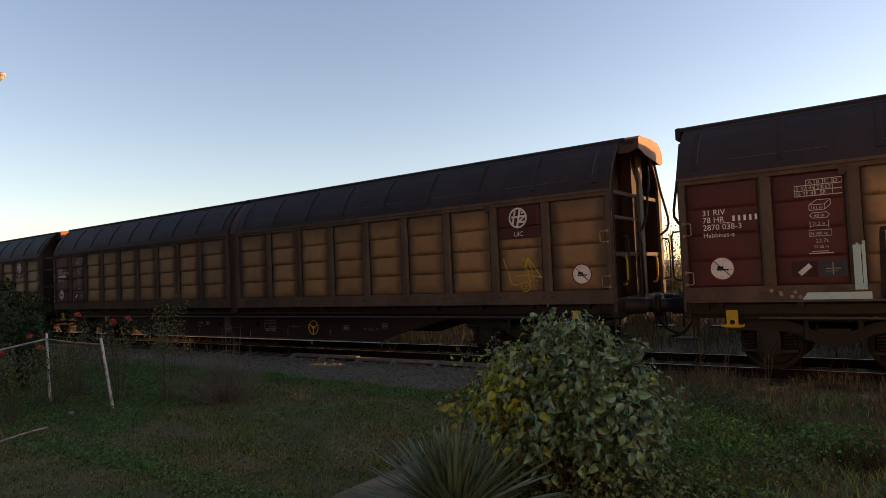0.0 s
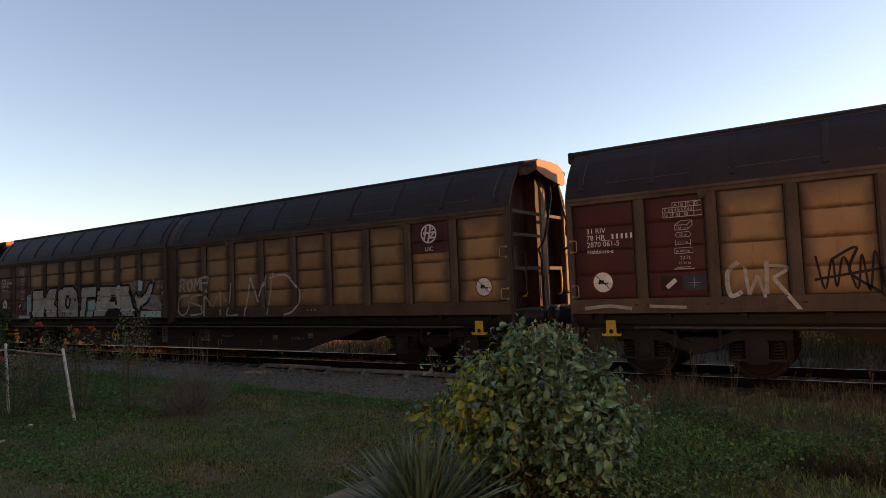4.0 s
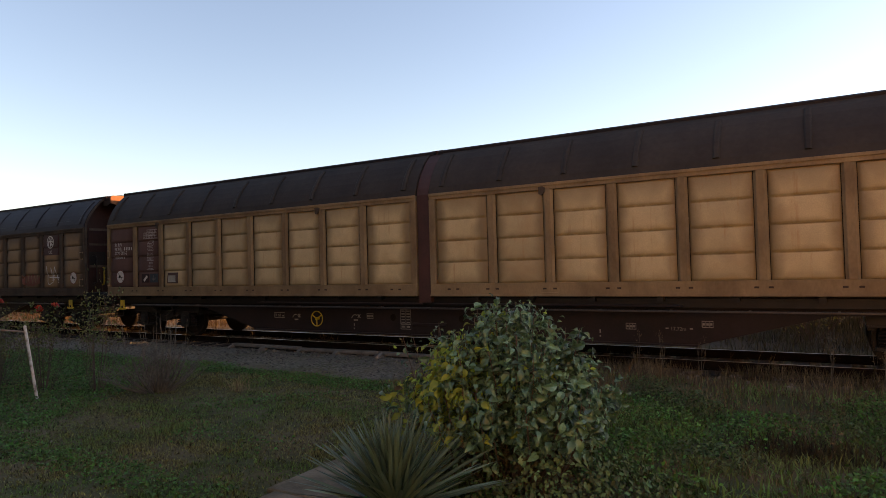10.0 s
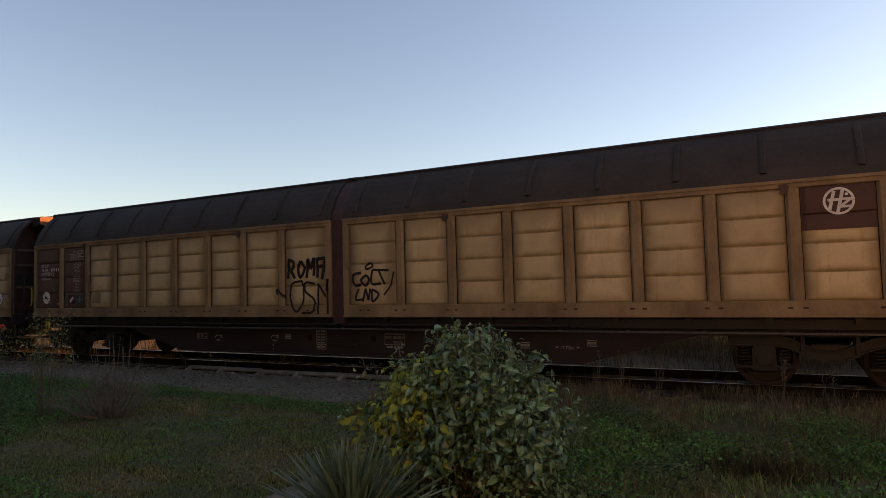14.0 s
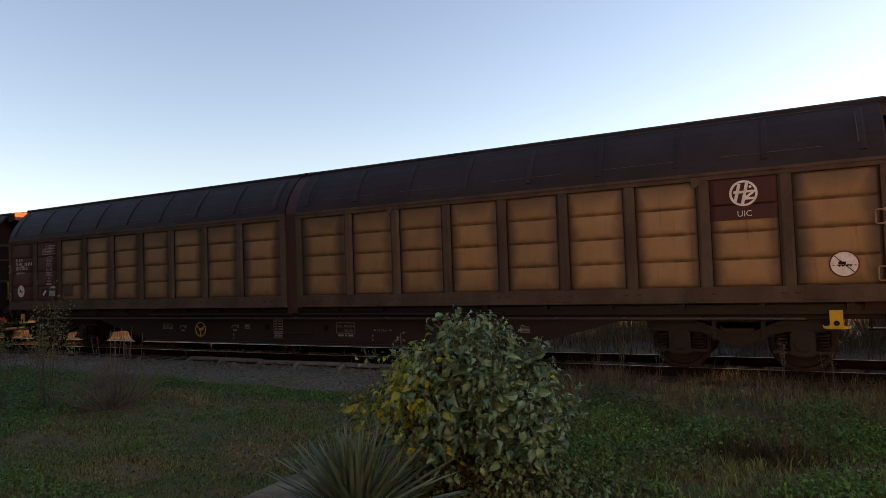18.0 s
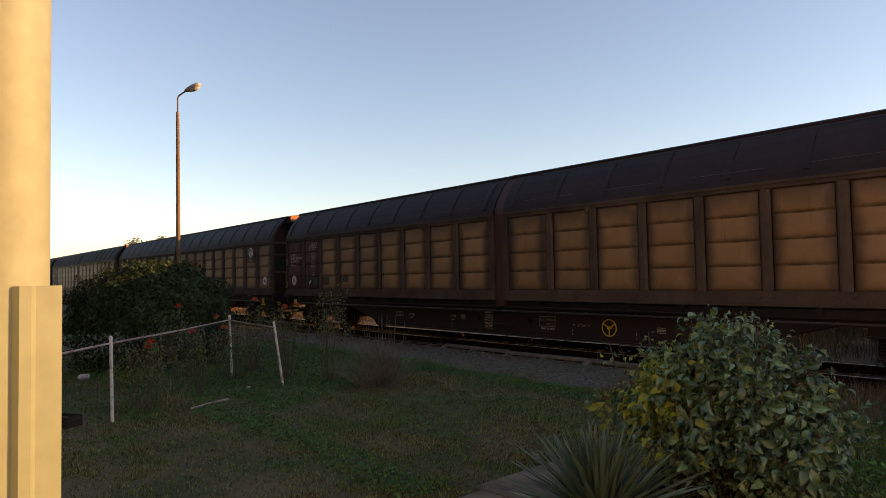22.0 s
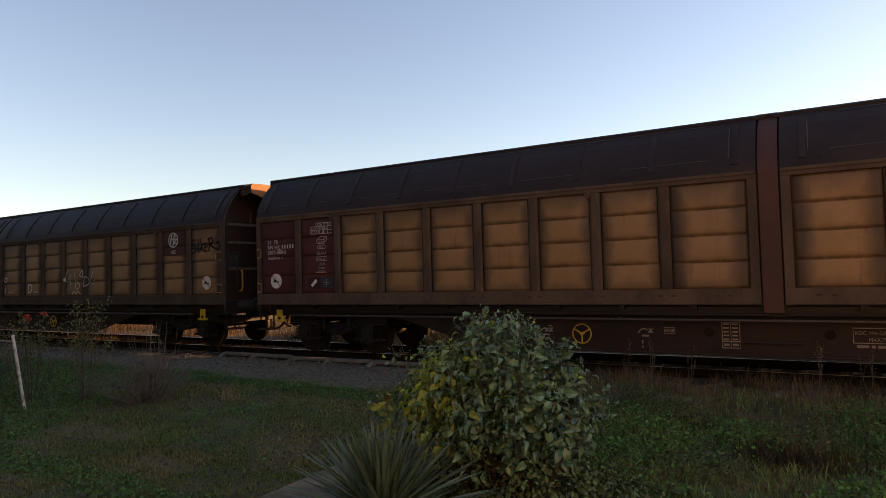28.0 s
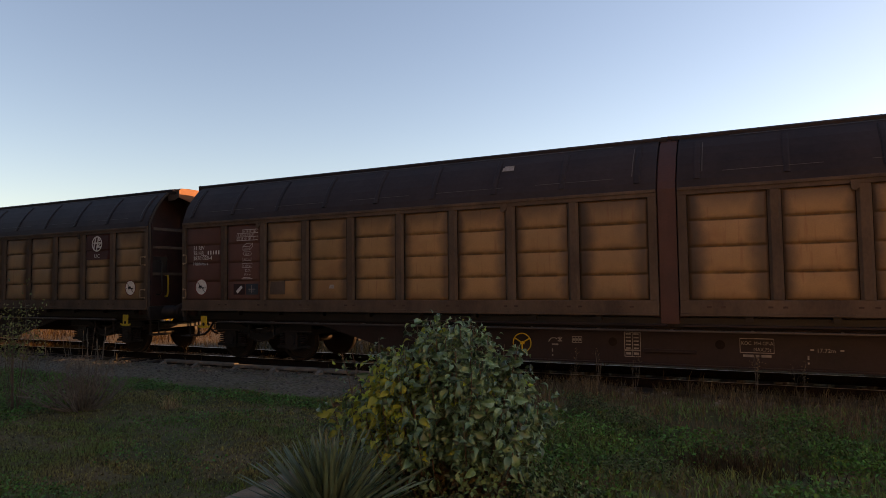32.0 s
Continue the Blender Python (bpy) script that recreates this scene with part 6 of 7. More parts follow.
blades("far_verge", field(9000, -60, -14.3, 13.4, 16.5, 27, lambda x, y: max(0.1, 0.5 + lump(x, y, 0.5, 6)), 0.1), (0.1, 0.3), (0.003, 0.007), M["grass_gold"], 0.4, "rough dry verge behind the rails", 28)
blades("far_weeds", field(36000, -14.5, 12, 13.9, 23, 127, lambda x, y: max(0.1, 0.5 + lump(x, y, 0.5, 6)), 0.1), (0.2, 0.75), (0.003, 0.008), M["grass_shade_toned"], 0.4, "tangled weeds behind the rails, shade put in their dark colour", 128)
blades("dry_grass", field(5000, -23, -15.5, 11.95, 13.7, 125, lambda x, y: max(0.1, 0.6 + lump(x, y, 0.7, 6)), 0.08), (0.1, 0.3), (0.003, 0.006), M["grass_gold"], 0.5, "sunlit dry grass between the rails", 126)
blades("rail_weeds", field(7000, -6.5, 8.5, 10.9, 11.66, 225, lambda x, y: max(0.1, 0.6 + lump(x, y, 0.7, 6)), 0.06), (0.08, 0.32), (0.002, 0.006), M["grass_shade_toned"], 0.4, "dark weeds against the near rail", 226)
blades("weeds", field(900, -24, 9, 10.9, 14, 23, lambda x, y: 0.6, 0.06), (0.1, 0.4), (0.003, 0.006), M["grass_dry"], 0.4, "sparse weeds between the rails", 24)


def leaf_stuff(name, centres, size, material, label, category, seed, droop=0.3, ratio=0.55, parent=None):
    """A small folded leaf of two faces at each centre (x, y, z, and the way it faces); joined."""
    r = np.random.default_rng(seed)
    c = np.array(centres, float)
    n = len(c)
    out = c[:, 3:6] + r.normal(0, 0.45, (n, 3))
    out /= np.linalg.norm(out, axis=1)[:, None] + 1e-9
    down = np.array([0, 0, -1.0]) * droop
    along = np.cross(out, r.normal(0, 1, (n, 3))) + down * 2
    along /= np.linalg.norm(along, axis=1)[:, None] + 1e-9
    across = np.cross(along, out)
    across /= np.linalg.norm(across, axis=1)[:, None] + 1e-9
    s = r.uniform(size[0], size[1], n)[:, None]
    p = c[:, :3]
    nrm = np.cross(across, along)
    v = np.stack([p - along * s * 0.5, p + across * s * ratio * 0.5 + nrm * s * 0.1, p + along * s * 0.5, p - across * s * ratio * 0.5 + nrm * s * 0.1], 1).reshape(-1, 3)
    k = 4 * np.arange(n)
    me = bpy.data.meshes.new(name)
    me.vertices.add(len(v))
    me.vertices.foreach_set("co", v.ravel())
    loops = np.stack([k, k + 1, k + 2, k, k + 2, k + 3], 1).ravel()
    me.loops.add(len(loops))
    me.loops.foreach_set("vertex_index", loops)
    me.polygons.add(2 * n)
    me.polygons.foreach_set("loop_start", 3 * np.arange(2 * n))
    me.update(calc_edges=True)
    me.materials.append(material)
    ob = new(name, me)
    ob.parent = parent
    return tagged(ob, label, category, kind="stuff")


r = np.random.default_rng(31)
pts = []
for x, y, z, s in field(66000, -18, -4, 1.6, 9.2, 31, strip):
    pts.append((x, y, z + r.uniform(0.01, 0.07), r.normal(0, 0.3), r.normal(0, 0.3), 1))
leaf_stuff("clover", pts, (0.015, 0.04), M["clover"], "low green clover and weeds", "ground cover", 32, 0.0, 0.9)
pts = []
for x, y, z, s in field(34000, -3, 8, 2.6, 9.0, 33, lambda x, y: max(0, 0.1 + lump(x, y, 0.8, 12)), 0.12):
    pts.append((x, y, z + r.uniform(0.02, 0.12 + 0.3 * max(0, lump(x, y, 0.8, 12))), r.normal(0, 0.4), r.normal(0, 0.4), 1))
leaf_stuff("weed_leaves", pts, (0.02, 0.055), M["clover"], "broad-leaved green weeds in the long grass", "ground cover", 34, 0.1, 0.7)
pts = []
for x, y, z, s in field(700, -15, 2, 2.2, 8.5, 35, lambda x, y: 0.5):
    pts.append((x, y, z + 0.012, r.normal(0, 0.2), r.normal(0, 0.2), 1))
leaf_stuff("fallen_leaves", pts, (0.02, 0.05), M["leaf_brown"], "withered fallen leaves on the lawn", "leaves", 36, 0.0, 0.7)


# ---- shrubs ----
def leaf_mesh(material, length=0.1, width=0.058, fold=0.65):
    """An ovate, pointed leaf folded along its midrib, hanging from its stalk at the origin towards -z, with a short stalk."""
    bm = bmesh.new()
    rows = [(0.0, 0.1, 0.0), (0.12, 0.55, 0.004), (0.34, 0.97, 0.012), (0.6, 0.9, 0.012), (0.82, 0.48, 0.0), (1.0, 0.0, -0.02)]
    mid, lft, rgt = [], [], []
    for t, k, b in rows:
        z, w = -0.02 - t * length, k * width / 2
        mid.append(bm.verts.new((0, -b, z)))
        if k:
            lft.append(bm.verts.new((-w, -b - w * fold, z)))
            rgt.append(bm.verts.new((w, -b - w * fold, z)))
    for i in range(4):
        bm.faces.new((mid[i], lft[i], lft[i + 1], mid[i + 1]))
        bm.faces.new((mid[i], mid[i + 1], rgt[i + 1], rgt[i]))
    bm.faces.new((mid[4], lft[4], mid[5]))
    bm.faces.new((mid[4], mid[5], rgt[4]))
    stalk = [bm.verts.new(p) for p in ((0.002, 0, -0.02), (-0.002, 0, -0.02), (-0.002, 0.01, 0.012), (0.002, 0.01, 0.012))]
    bm.faces.new(stalk)
    return data_of(bm, material, True, "leaf")


def joined(mesh, mats_):
    """Copies of a small mesh at many poses, as one mesh."""
    co = np.array([v.co[:] for v in mesh.vertices])
    fs = [tuple(p.vertices) for p in mesh.polygons]
    v, f = [], []
    for i, m in enumerate(mats_):
        a = np.array(m)
        v.append(co @ a[:3, :3].T + a[:3, 3])
        f += [tuple(q + i * len(co) for q in t) for t in fs]
    me = bpy.data.meshes.new("leaves")
    me.from_pydata(np.concatenate(v).tolist(), [], f)
    me.materials.append(mesh.materials[0])
    return me


BUSH = Vector((-2.44, 4.95, 0))
bush = thing("shrub", pose(*BUSH), "dense garden shrub with grey-green and yellowing leaves", "shrub")
r = random.Random(41)
leaves = {"leaf_green": [], "leaf_yellow": [], "leaf_brown": []}
stems = bmesh.new()
for i in range(135):
    a = r.uniform(0, 2 * math.pi)
    rad = math.sqrt(r.random())
    lean_ = rad * r.uniform(0.55, 0.95)
    tx, ty = lean_ * math.cos(a), lean_ * math.sin(a) * 0.85
    tx *= 1.24 if tx < 0 else 1.14
    h = (1.58 - 0.66 * rad ** 2) * r.uniform(0.74, 1.03)
    if i < 7:
        h = r.uniform(1.5, 1.66)
        tx, ty = tx * 0.45, ty * 0.45
    elif i < 12:
        tx, ty, h = r.uniform(-0.95, -0.7), r.uniform(-0.3, 0.3), r.uniform(1.15, 1.36)
    base = Vector((tx * 0.28 + r.uniform(-0.08, 0.08), ty * 0.28 + r.uniform(-0.08, 0.08), 0))
    tip = Vector((tx, ty, h))
    out = Vector((tx, ty, 0)) * 0.35
    line = [base.lerp(tip, t) + out * math.sin(math.pi * t) * 0.5 + Vector((r.uniform(-0.02, 0.02), r.uniform(-0.02, 0.02), 0)) for t in (0, 0.2, 0.4, 0.6, 0.8, 1.0)]
    tube(stems, line, 0.009, 5, 0.003)
    n = int((30 if 7 <= i < 12 else 72) * h / 1.2)
    for j in range(n):
        t = 0.30 + 0.7 * (j / n)
        k = min(4, int(t * 5))
        p = line[k].lerp(line[k + 1], t * 5 - k)
        az = 2.4 * j + r.uniform(-0.5, 0.5)
        q = p + Vector((math.cos(az), math.sin(az), 0)) * r.uniform(0.02, 0.11)
        s = r.uniform(0.45, 1.15) * (0.6 if t > 0.95 or 7 <= i < 12 else 1)
        open_ = math.hypot(q.x, q.y) > 0.25 + 0.25 * r.random()
        face = (math.degrees(math.atan2(q.y, q.x)) + r.gauss(0, 60) if open_ else math.degrees(az)) + 90
        m = pose(q.x, q.y, q.z + 0.02, r.gauss(-40, 38), r.gauss(0, 45), face) @ Matrix.Diagonal((s, s, s, 1))
        yel = 0.95 * math.exp(-((q.x + 0.52) / 0.34) ** 2 - ((q.z - 0.9) / 0.44) ** 2) * (1.0 if q.y < 0.15 else 0.4)
        if q.z < 0.25 + 0.3 * r.random():
            if r.random() < 0.75:
                continue
            key = "leaf_brown"
        elif r.random() < min(0.9, max(0.015, yel)):
            key = "leaf_yellow"
        else:
            key = "leaf_brown" if r.random() < 0.012 else "leaf_green"
        leaves[key].append(m)
part("stem", stems, M["twig"], bush)
for key, ms in leaves.items():
    me = leaf_mesh(M[key])
    ms.sort(key=lambda m: m.translation.y)
    count = {"leaf_green": 190, "leaf_yellow": 90, "leaf_brown": 15}[key]
    for m in ms[:count]:
        put("leaf", me, bush, m)
    tagged(put("foliage", joined(me, ms[count:]), bush), {"leaf_green": "grey-green leaves", "leaf_yellow": "yellow leaves on the weaker side", "leaf_brown": "withered leaves"}[key], kind="stuff")
pts = []
rr = np.random.default_rng(43)
for i in range(2600):
    a, q = rr.uniform(0, 6.28), rr.uniform(0.2, 1.15)
    x, y = BUSH.x + q * math.cos(a) + 0.25, BUSH.y + q * math.sin(a) * 0.9 - 0.1
    pts.append((x, y, gz(x, y) + rr.uniform(0.01, 0.42) * (1.15 - q), math.cos(a), math.sin(a), 0.8))
leaf_stuff("undergrowth", pts, (0.012, 0.035), M["leaf_brown"], "withered undergrowth and leaf litter at the shrub's foot", "undergrowth", 44, 0.2, 0.6)
pts = []
for i in range(5200):
    a, q = rr.uniform(0, 6.28), rr.uniform(0.35, 1.25)
    x, y = BUSH.x + q * math.cos(a) + 0.45, BUSH.y + q * math.sin(a) * 0.8 - 0.2
    pts.append((x, y, gz(x, y) + rr.uniform(0.02, 0.5) * (1.35 - q), math.cos(a), math.sin(a), 0.8))
leaf_stuff("weed_leaves", pts, (0.02, 0.06), M["weed_dark"], "dark green weeds round the shrub", "ground cover", 45, 0.2, 0.6)


def bare_twigs(name, base, n, spread_, height, material, label, seed, r0=0.005, fork=3, parts=False):
    """Many thin forked stalks from one root."""
    q = random.Random(seed)
    ob = thing(name, pose(*base), label, "shrub")
    bm = bmesh.new()
    ends = []
    for i in range(n):
        a, l = q.uniform(0, 6.28), q.uniform(0.1, 1)
        tip = Vector((math.cos(a) * spread_ * l, math.sin(a) * spread_ * l, height * q.uniform(0.55, 1.05) * (1.1 - 0.35 * l)))
        root = Vector((tip.x * 0.25, tip.y * 0.25, 0))
        mid = root.lerp(tip, 0.5) + Vector((tip.x * 0.12, tip.y * 0.12, 0))
        tube(bm, [root, mid, tip], r0, 4, r0 * 0.3)
        for _ in range(fork):
            t = q.uniform(0.35, 0.95)
            p = root.lerp(mid, t * 2) if t < 0.5 else mid.lerp(tip, t * 2 - 1)
            e = p + Vector((q.uniform(-1, 1) * spread_ * 0.3, q.uniform(-1, 1) * spread_ * 0.3, q.uniform(0.08, 0.35) * height))
            tube(bm, [p, e], r0 * 0.5, 3, r0 * 0.2)
            ends.append(e)
        ends.append(tip)
    tagged(part("branchwork", bm, material, ob), kind="stuff")
    return ob, ends


def leaves_on(ob, ends, per, rad, size, material, label, seed, droop=0.3):
    q = np.random.default_rng(seed)
    pts = []
    for e in ends:
        for _ in range(per):
            d = q.normal(0, rad, 3)
            pts.append((e.x + d[0], e.y + d[1], max(0.02, e.z + d[2]), d[0], d[1], d[2] + 0.02))
    return leaf_stuff("foliage", pts, size, material, label, "", seed, droop, 0.6, ob)


dead, ends = bare_twigs("dead_shrub", (-9.3, 6.4, 0), 80, 0.85, 0.68, M["twig_red"], "dry grey-brown leafless shrub on the lawn", 51, 0.011, 4)
bm = bmesh.new()
q = random.Random(52)
for i in range(22):
    x, y = q.uniform(-0.5, 0.5), q.uniform(-0.3, 0.3)
    tube(bm, [(x * 0.4, y * 0.4, 0), (x * 0.8, y, 0.5), (x + q.uniform(-0.1, 0.1), y, q.uniform(0.85, 1.3))], 0.006, 4, 0.003)
part("tall_stalk", bm, M["twig_red"], dead, "taller thin pale stalks")
blades("dry_tuft", [(-8.1 + rr.normal(0, 0.06), 7.0 + rr.normal(0, 0.06), 0.0, 1.0) for _ in range(90)], (0.15, 0.32), (0.003, 0.005), M["straw"], 0.75, "small dry grass tuft", 53)
blades("grass_tuft", [(-6.9 + rr.normal(0, 0.16), 4.9 + rr.normal(0, 0.14), 0.0, 1.0) for _ in range(500)], (0.05, 0.13), (0.0025, 0.005), M["grass_long"], 0.6, "dark green tuft in the worn lawn", 54)
small, ends = bare_twigs("small_shrub", (-3.3, 5.25, 0), 26, 0.55, 0.62, M["twig_red"], "thin reddish twigs with a few yellow leaves", 55, 0.004, 3)
leaves_on(small, ends[::3], 1, 0.02, (0.04, 0.075), M["leaf_yellow"], "sparse yellow leaves", 56)

# yucca: stiff blades from one crown
yucca = thing("yucca", pose(-2.88, 3.9, 0.0), "spiky grey-green yucca beside the path", "yucca")
def blade_mesh(length, width, sag):
    bm = bmesh.new()
    rows = []
    for t in (0, 0.2, 0.45, 0.7, 0.88, 1.0):
        w = width * (0.75 + 0.6 * t) * (1 - t) ** 0.55 if t < 1 else 0
        x, z = length * t, -sag * length * t * t
        rows.append([bm.verts.new((x, -w, z + w * 0.35)), bm.verts.new((x, 0, z)), bm.verts.new((x, w, z + w * 0.35))] if w else [bm.verts.new((x, 0, z))])
    for a, b in zip(rows, rows[1:]):
        if len(b) == 3:
            bm.faces.new((a[0], a[1], b[1], b[0]))
            bm.faces.new((a[1], a[2], b[2], b[1]))
        else:
            bm.faces.new((a[0], a[1], b[0]))
            bm.faces.new((a[1], a[2], b[0]))
    return data_of(bm, M["yucca"], True, "blade")


kinds = [blade_mesh(l, w, s) for l, w, s in ((0.62, 0.017, 0.04), (0.68, 0.018, 0.08), (0.58, 0.019, 0.02), (0.66, 0.016, 0.14), (0.5, 0.017, 0.04))]
q = random.Random(61)
rest = []
for i in range(300):
    up = 88 - 72 * (i / 300) ** 1.15
    m = pose(q.uniform(-0.05, 0.05), q.uniform(-0.05, 0.05), 0.05 + q.uniform(0, 0.05), 0, 0, 137.5 * i + q.uniform(-12, 12)) @ pose(0, 0, 0, q.uniform(-30, 30), -(up + q.uniform(-9, 9)), 0) @ Matrix.Scale(1.0 + 0.34 * (i / 300), 4)
    if i % 2:
        put("blade", kinds[q.randrange(5)], yucca, m)
    else:
        rest.append((q.randrange(5), m))
bm = bmesh.new()
for j, m in rest:
    n = len(bm.verts)
    bm.from_mesh(kinds[j])
    bm.verts.ensure_lookup_table()
    bmesh.ops.transform(bm, matrix=m, verts=bm.verts[n:])
tagged(part("foliage", bm, M["yucca"], yucca, "", None, True), kind="stuff")


def crown_points(n, centre, radii, seed, shell=0.55, lumps=0.25, scale=1.2):
    q = np.random.default_rng(seed)
    out = []
    for _ in range(n):
        d = q.normal(0, 1, 3)
        d /= np.linalg.norm(d)
        d[2] = abs(d[2]) if q.random() < 0.6 else d[2]
        k = (shell + (1 - shell) * q.random() ** 0.5) * (1 + lumps * noise.noise((d[0] * scale * 2, d[1] * scale * 2, d[2] * scale * 2 + seed)) + 0.12 * noise.noise((d[0] * 7, d[1] * 7, d[2] * 7)))
        out.append((centre[0] + d[0] * radii[0] * k, centre[1] + d[1] * radii[1] * k, max(0.03, centre[2] + d[2] * radii[2] * k), d[0], d[1], d[2]))
    return out


cedar = thing("evergreen_shrub", pose(-15.6, 4.5, 0), "broad dark clipped evergreen shrub behind the fence", "shrub")
bm = bmesh.new()
q = random.Random(63)
for i in range(14):
    a = q.uniform(0, 6.28)
    tube(bm, [(0.1 * math.cos(a), 0.1 * math.sin(a), 0), (0.6 * math.cos(a), 0.6 * math.sin(a), 0.9), (1.3 * math.cos(a), 1.2 * math.sin(a), 1.6)], 0.04, 6, 0.01)
part("trunk", bm, M["twig"], cedar)
leaf_stuff("foliage", crown_points(26000, (0, 0, 0.85), (1.85, 1.85, 1.5), 64, 0.6, 0.2), (0.05, 0.13), M["cedar"], "dark scaly sprays", "", 65, 0.1, 0.45, cedar)

# roses round the fence
bloom = None
def bloom_mesh():
    bm = bmesh.new()
    for ring, (n, rad, lift) in enumerate(((6, 0.05, 0.0), (5, 0.035, 0.015), (4, 0.02, 0.03))):
        for i in range(n):
            a = 2 * math.pi * (i + 0.5 * ring) / n
            c, s = math.cos(a), math.sin(a)
            p = [(0.3 * rad * c, 0.3 * rad * s, lift), (rad * c - 0.6 * rad * s, rad * s + 0.6 * rad * c, lift + 0.02), (1.15 * rad * c, 1.15 * rad * s, lift + 0.035), (rad * c + 0.6 * rad * s, rad * s - 0.6 * rad * c, lift + 0.02)]
            bm.faces.new([bm.verts.new(v) for v in p])
    return data_of(bm, M["rose"], True, "bloom")


bloom = bloom_mesh()
for i, (x, y, n, sp, h, flowers) in enumerate(((-11.3, 5.7, 26, 0.5, 1.35, 3), (-12.6, 5.6, 26, 0.55, 1.3, 1), (-11.9, 4.9, 22, 0.5, 1.0, 2), (-9.9, 2.75, 22, 0.5, 0.95, 2), (-10.9, 3.9, 16, 0.4, 0.8, 1), (-10.3, 6.0, 22, 0.45, 1.55, 0), (-12.9, 4.2, 20, 0.6, 1.2, 1))):
    rose, ends = bare_twigs("rose_bush", (x, y, 0), n, sp, h, M["twig"], "straggling rose bush with red blooms by the fence", 70 + i, 0.005, 3)
    leaves_on(rose, ends, 15 if y < 3 else 7, 0.07, (0.03, 0.06), M["rose_leaf"], "small rose leaves", 80 + i)
    q = random.Random(90 + i)
    ends.sort(key=lambda e: -e.z)
    for e in ends[0:flowers * 4:4]:
        put("bloom", bloom, rose, pose(e.x, e.y, e.z, q.uniform(-30, 30), q.uniform(-30, 30), q.uniform(0, 360)) @ Matrix.Diagonal((1.2, 1.2, 1.2, 1)), "red bloom")

# wire fence with a pipe rail
fence = thing("wire_fence", pose(0, 0, 0), "low garden fence of flaking white posts, pipe rail and wire", "fence")
POSTS = [((-10.67, 5.28, 0), (-10.74, 5.15, 1.1)), ((-12.36, 5.04, 0), (-12.37, 5.0, 1.17)), ((-9.66, 2.27, 0), (-9.67, 2.25, 1.12)), ((-7.6, 0.25, 0), (-7.6, 0.25, 1.1))]
for a, b in POSTS:
    bm = bmesh.new()
    tube(bm, [a, Vector(a).lerp(Vector(b), 0.5), b], 0.023, 8)
    lathe(bm, [(0, 0.027), (0.03, 0.022), (0.04, 0.005)], "z", 8, b)
    part("post", bm, M["post_white"], fence, "flaking white post")
for (a, b), (c, d_) in zip(POSTS, POSTS[1:]):
    low = Vector((0, 0, -0.06))
    bm = bmesh.new()
    p, e = Vector(b) + low, Vector(d_) + low
    tube(bm, [p, p.lerp(e, 0.5) + Vector((0, 0, -0.012)), e], 0.014, 6)
    part("rail", bm, M["rust_pipe"], fence, "rusty white pipe rail")
    bm = bmesh.new()
    for h in (0.2, 0.45, 0.7, 0.92):
        s, t = Vector(a).lerp(Vector(b), h), Vector(c).lerp(Vector(d_), h)
        tube(bm, [s, s.lerp(t, 0.5) + Vector((0, 0, -0.02)), t], 0.0022, 3)
    m_ = int((Vector(a) - Vector(c)).length / 0.16)
    for j in range(1, m_):
        s, t = Vector(a).lerp(Vector(c), j / m_), Vector(b).lerp(Vector(d_), j / m_)
        tube(bm, [s, s.lerp(t, 0.9)], 0.0016, 3)
    part("wire", bm, M["wire"], fence, "thin wire netting")

# mounds of broad-leaved weeds and single tall stalks in the meadow
q = random.Random(150)
MOUNDS = [(-1.72, 7.15, 0.55, 0.34), (-1.6, 8.1, 0.45, 0.34), (-0.02, 7.6, 0.6, 0.3), (0.62, 7.5, 0.5, 0.28), (-1.1, 6.3, 0.5, 0.22), (1.6, 8.3, 0.7, 0.35), (0.3, 8.7, 0.5, 0.3), (2.6, 7.2, 0.6, 0.3), (-2.2, 8.9, 0.4, 0.3), (1.3, 6.6, 0.5, 0.22)]
for i, (x, y, w_, h_) in enumerate(MOUNDS):
    pts = []
    for px_, py_, pz_, a, b, c in crown_points(1900, (0, 0, 0.02), (w_, w_ * 0.75, h_), 160 + i, 0.45, 0.45, 1.6):
        pts.append((x + px_, y + py_, max(0.02, pz_) + gz(x + px_, y + py_), a, b, abs(c) + 0.4))
    leaf_stuff("weed_clump", pts, (0.014, 0.045), M["weed_dark" if i % 3 else "clover"], "leafy mound of dark green weeds in the long grass", "weeds", 170 + i, 0.15, 0.6)
for i, (x, y, h_) in enumerate(((-1.99, 11.2, 0.62), (-0.15, 10.9, 0.75), (-3.0, 11.3, 0.6), (0.48, 10.95, 0.6), (-2.6, 11.25, 0.7), (1.7, 10.4, 0.5), (-0.3, 7.1, 0.34), (-0.1, 7.0, 0.3), (-0.55, 7.2, 0.3))):
    stalk, ends = bare_twigs("dry_weed", (x, y, 0), 3, 0.14, h_, M["twig_red"], "thin dry weed stalk with small seed heads", 190 + i, 0.006, 4)
    leaves_on(stalk, ends, 5, 0.03, (0.012, 0.03), M["grass_dry"], "small dry seed heads", 200 + i)
blades("brown_grass", [(-0.35 + q.gauss(0, 0.32), 6.95 + q.gauss(0, 0.16), 0.0, 1.0) for _ in range(900)], (0.08, 0.24), (0.003, 0.006), M["leaf_brown"], 0.6, "withered brown grass round a bare patch", 58)

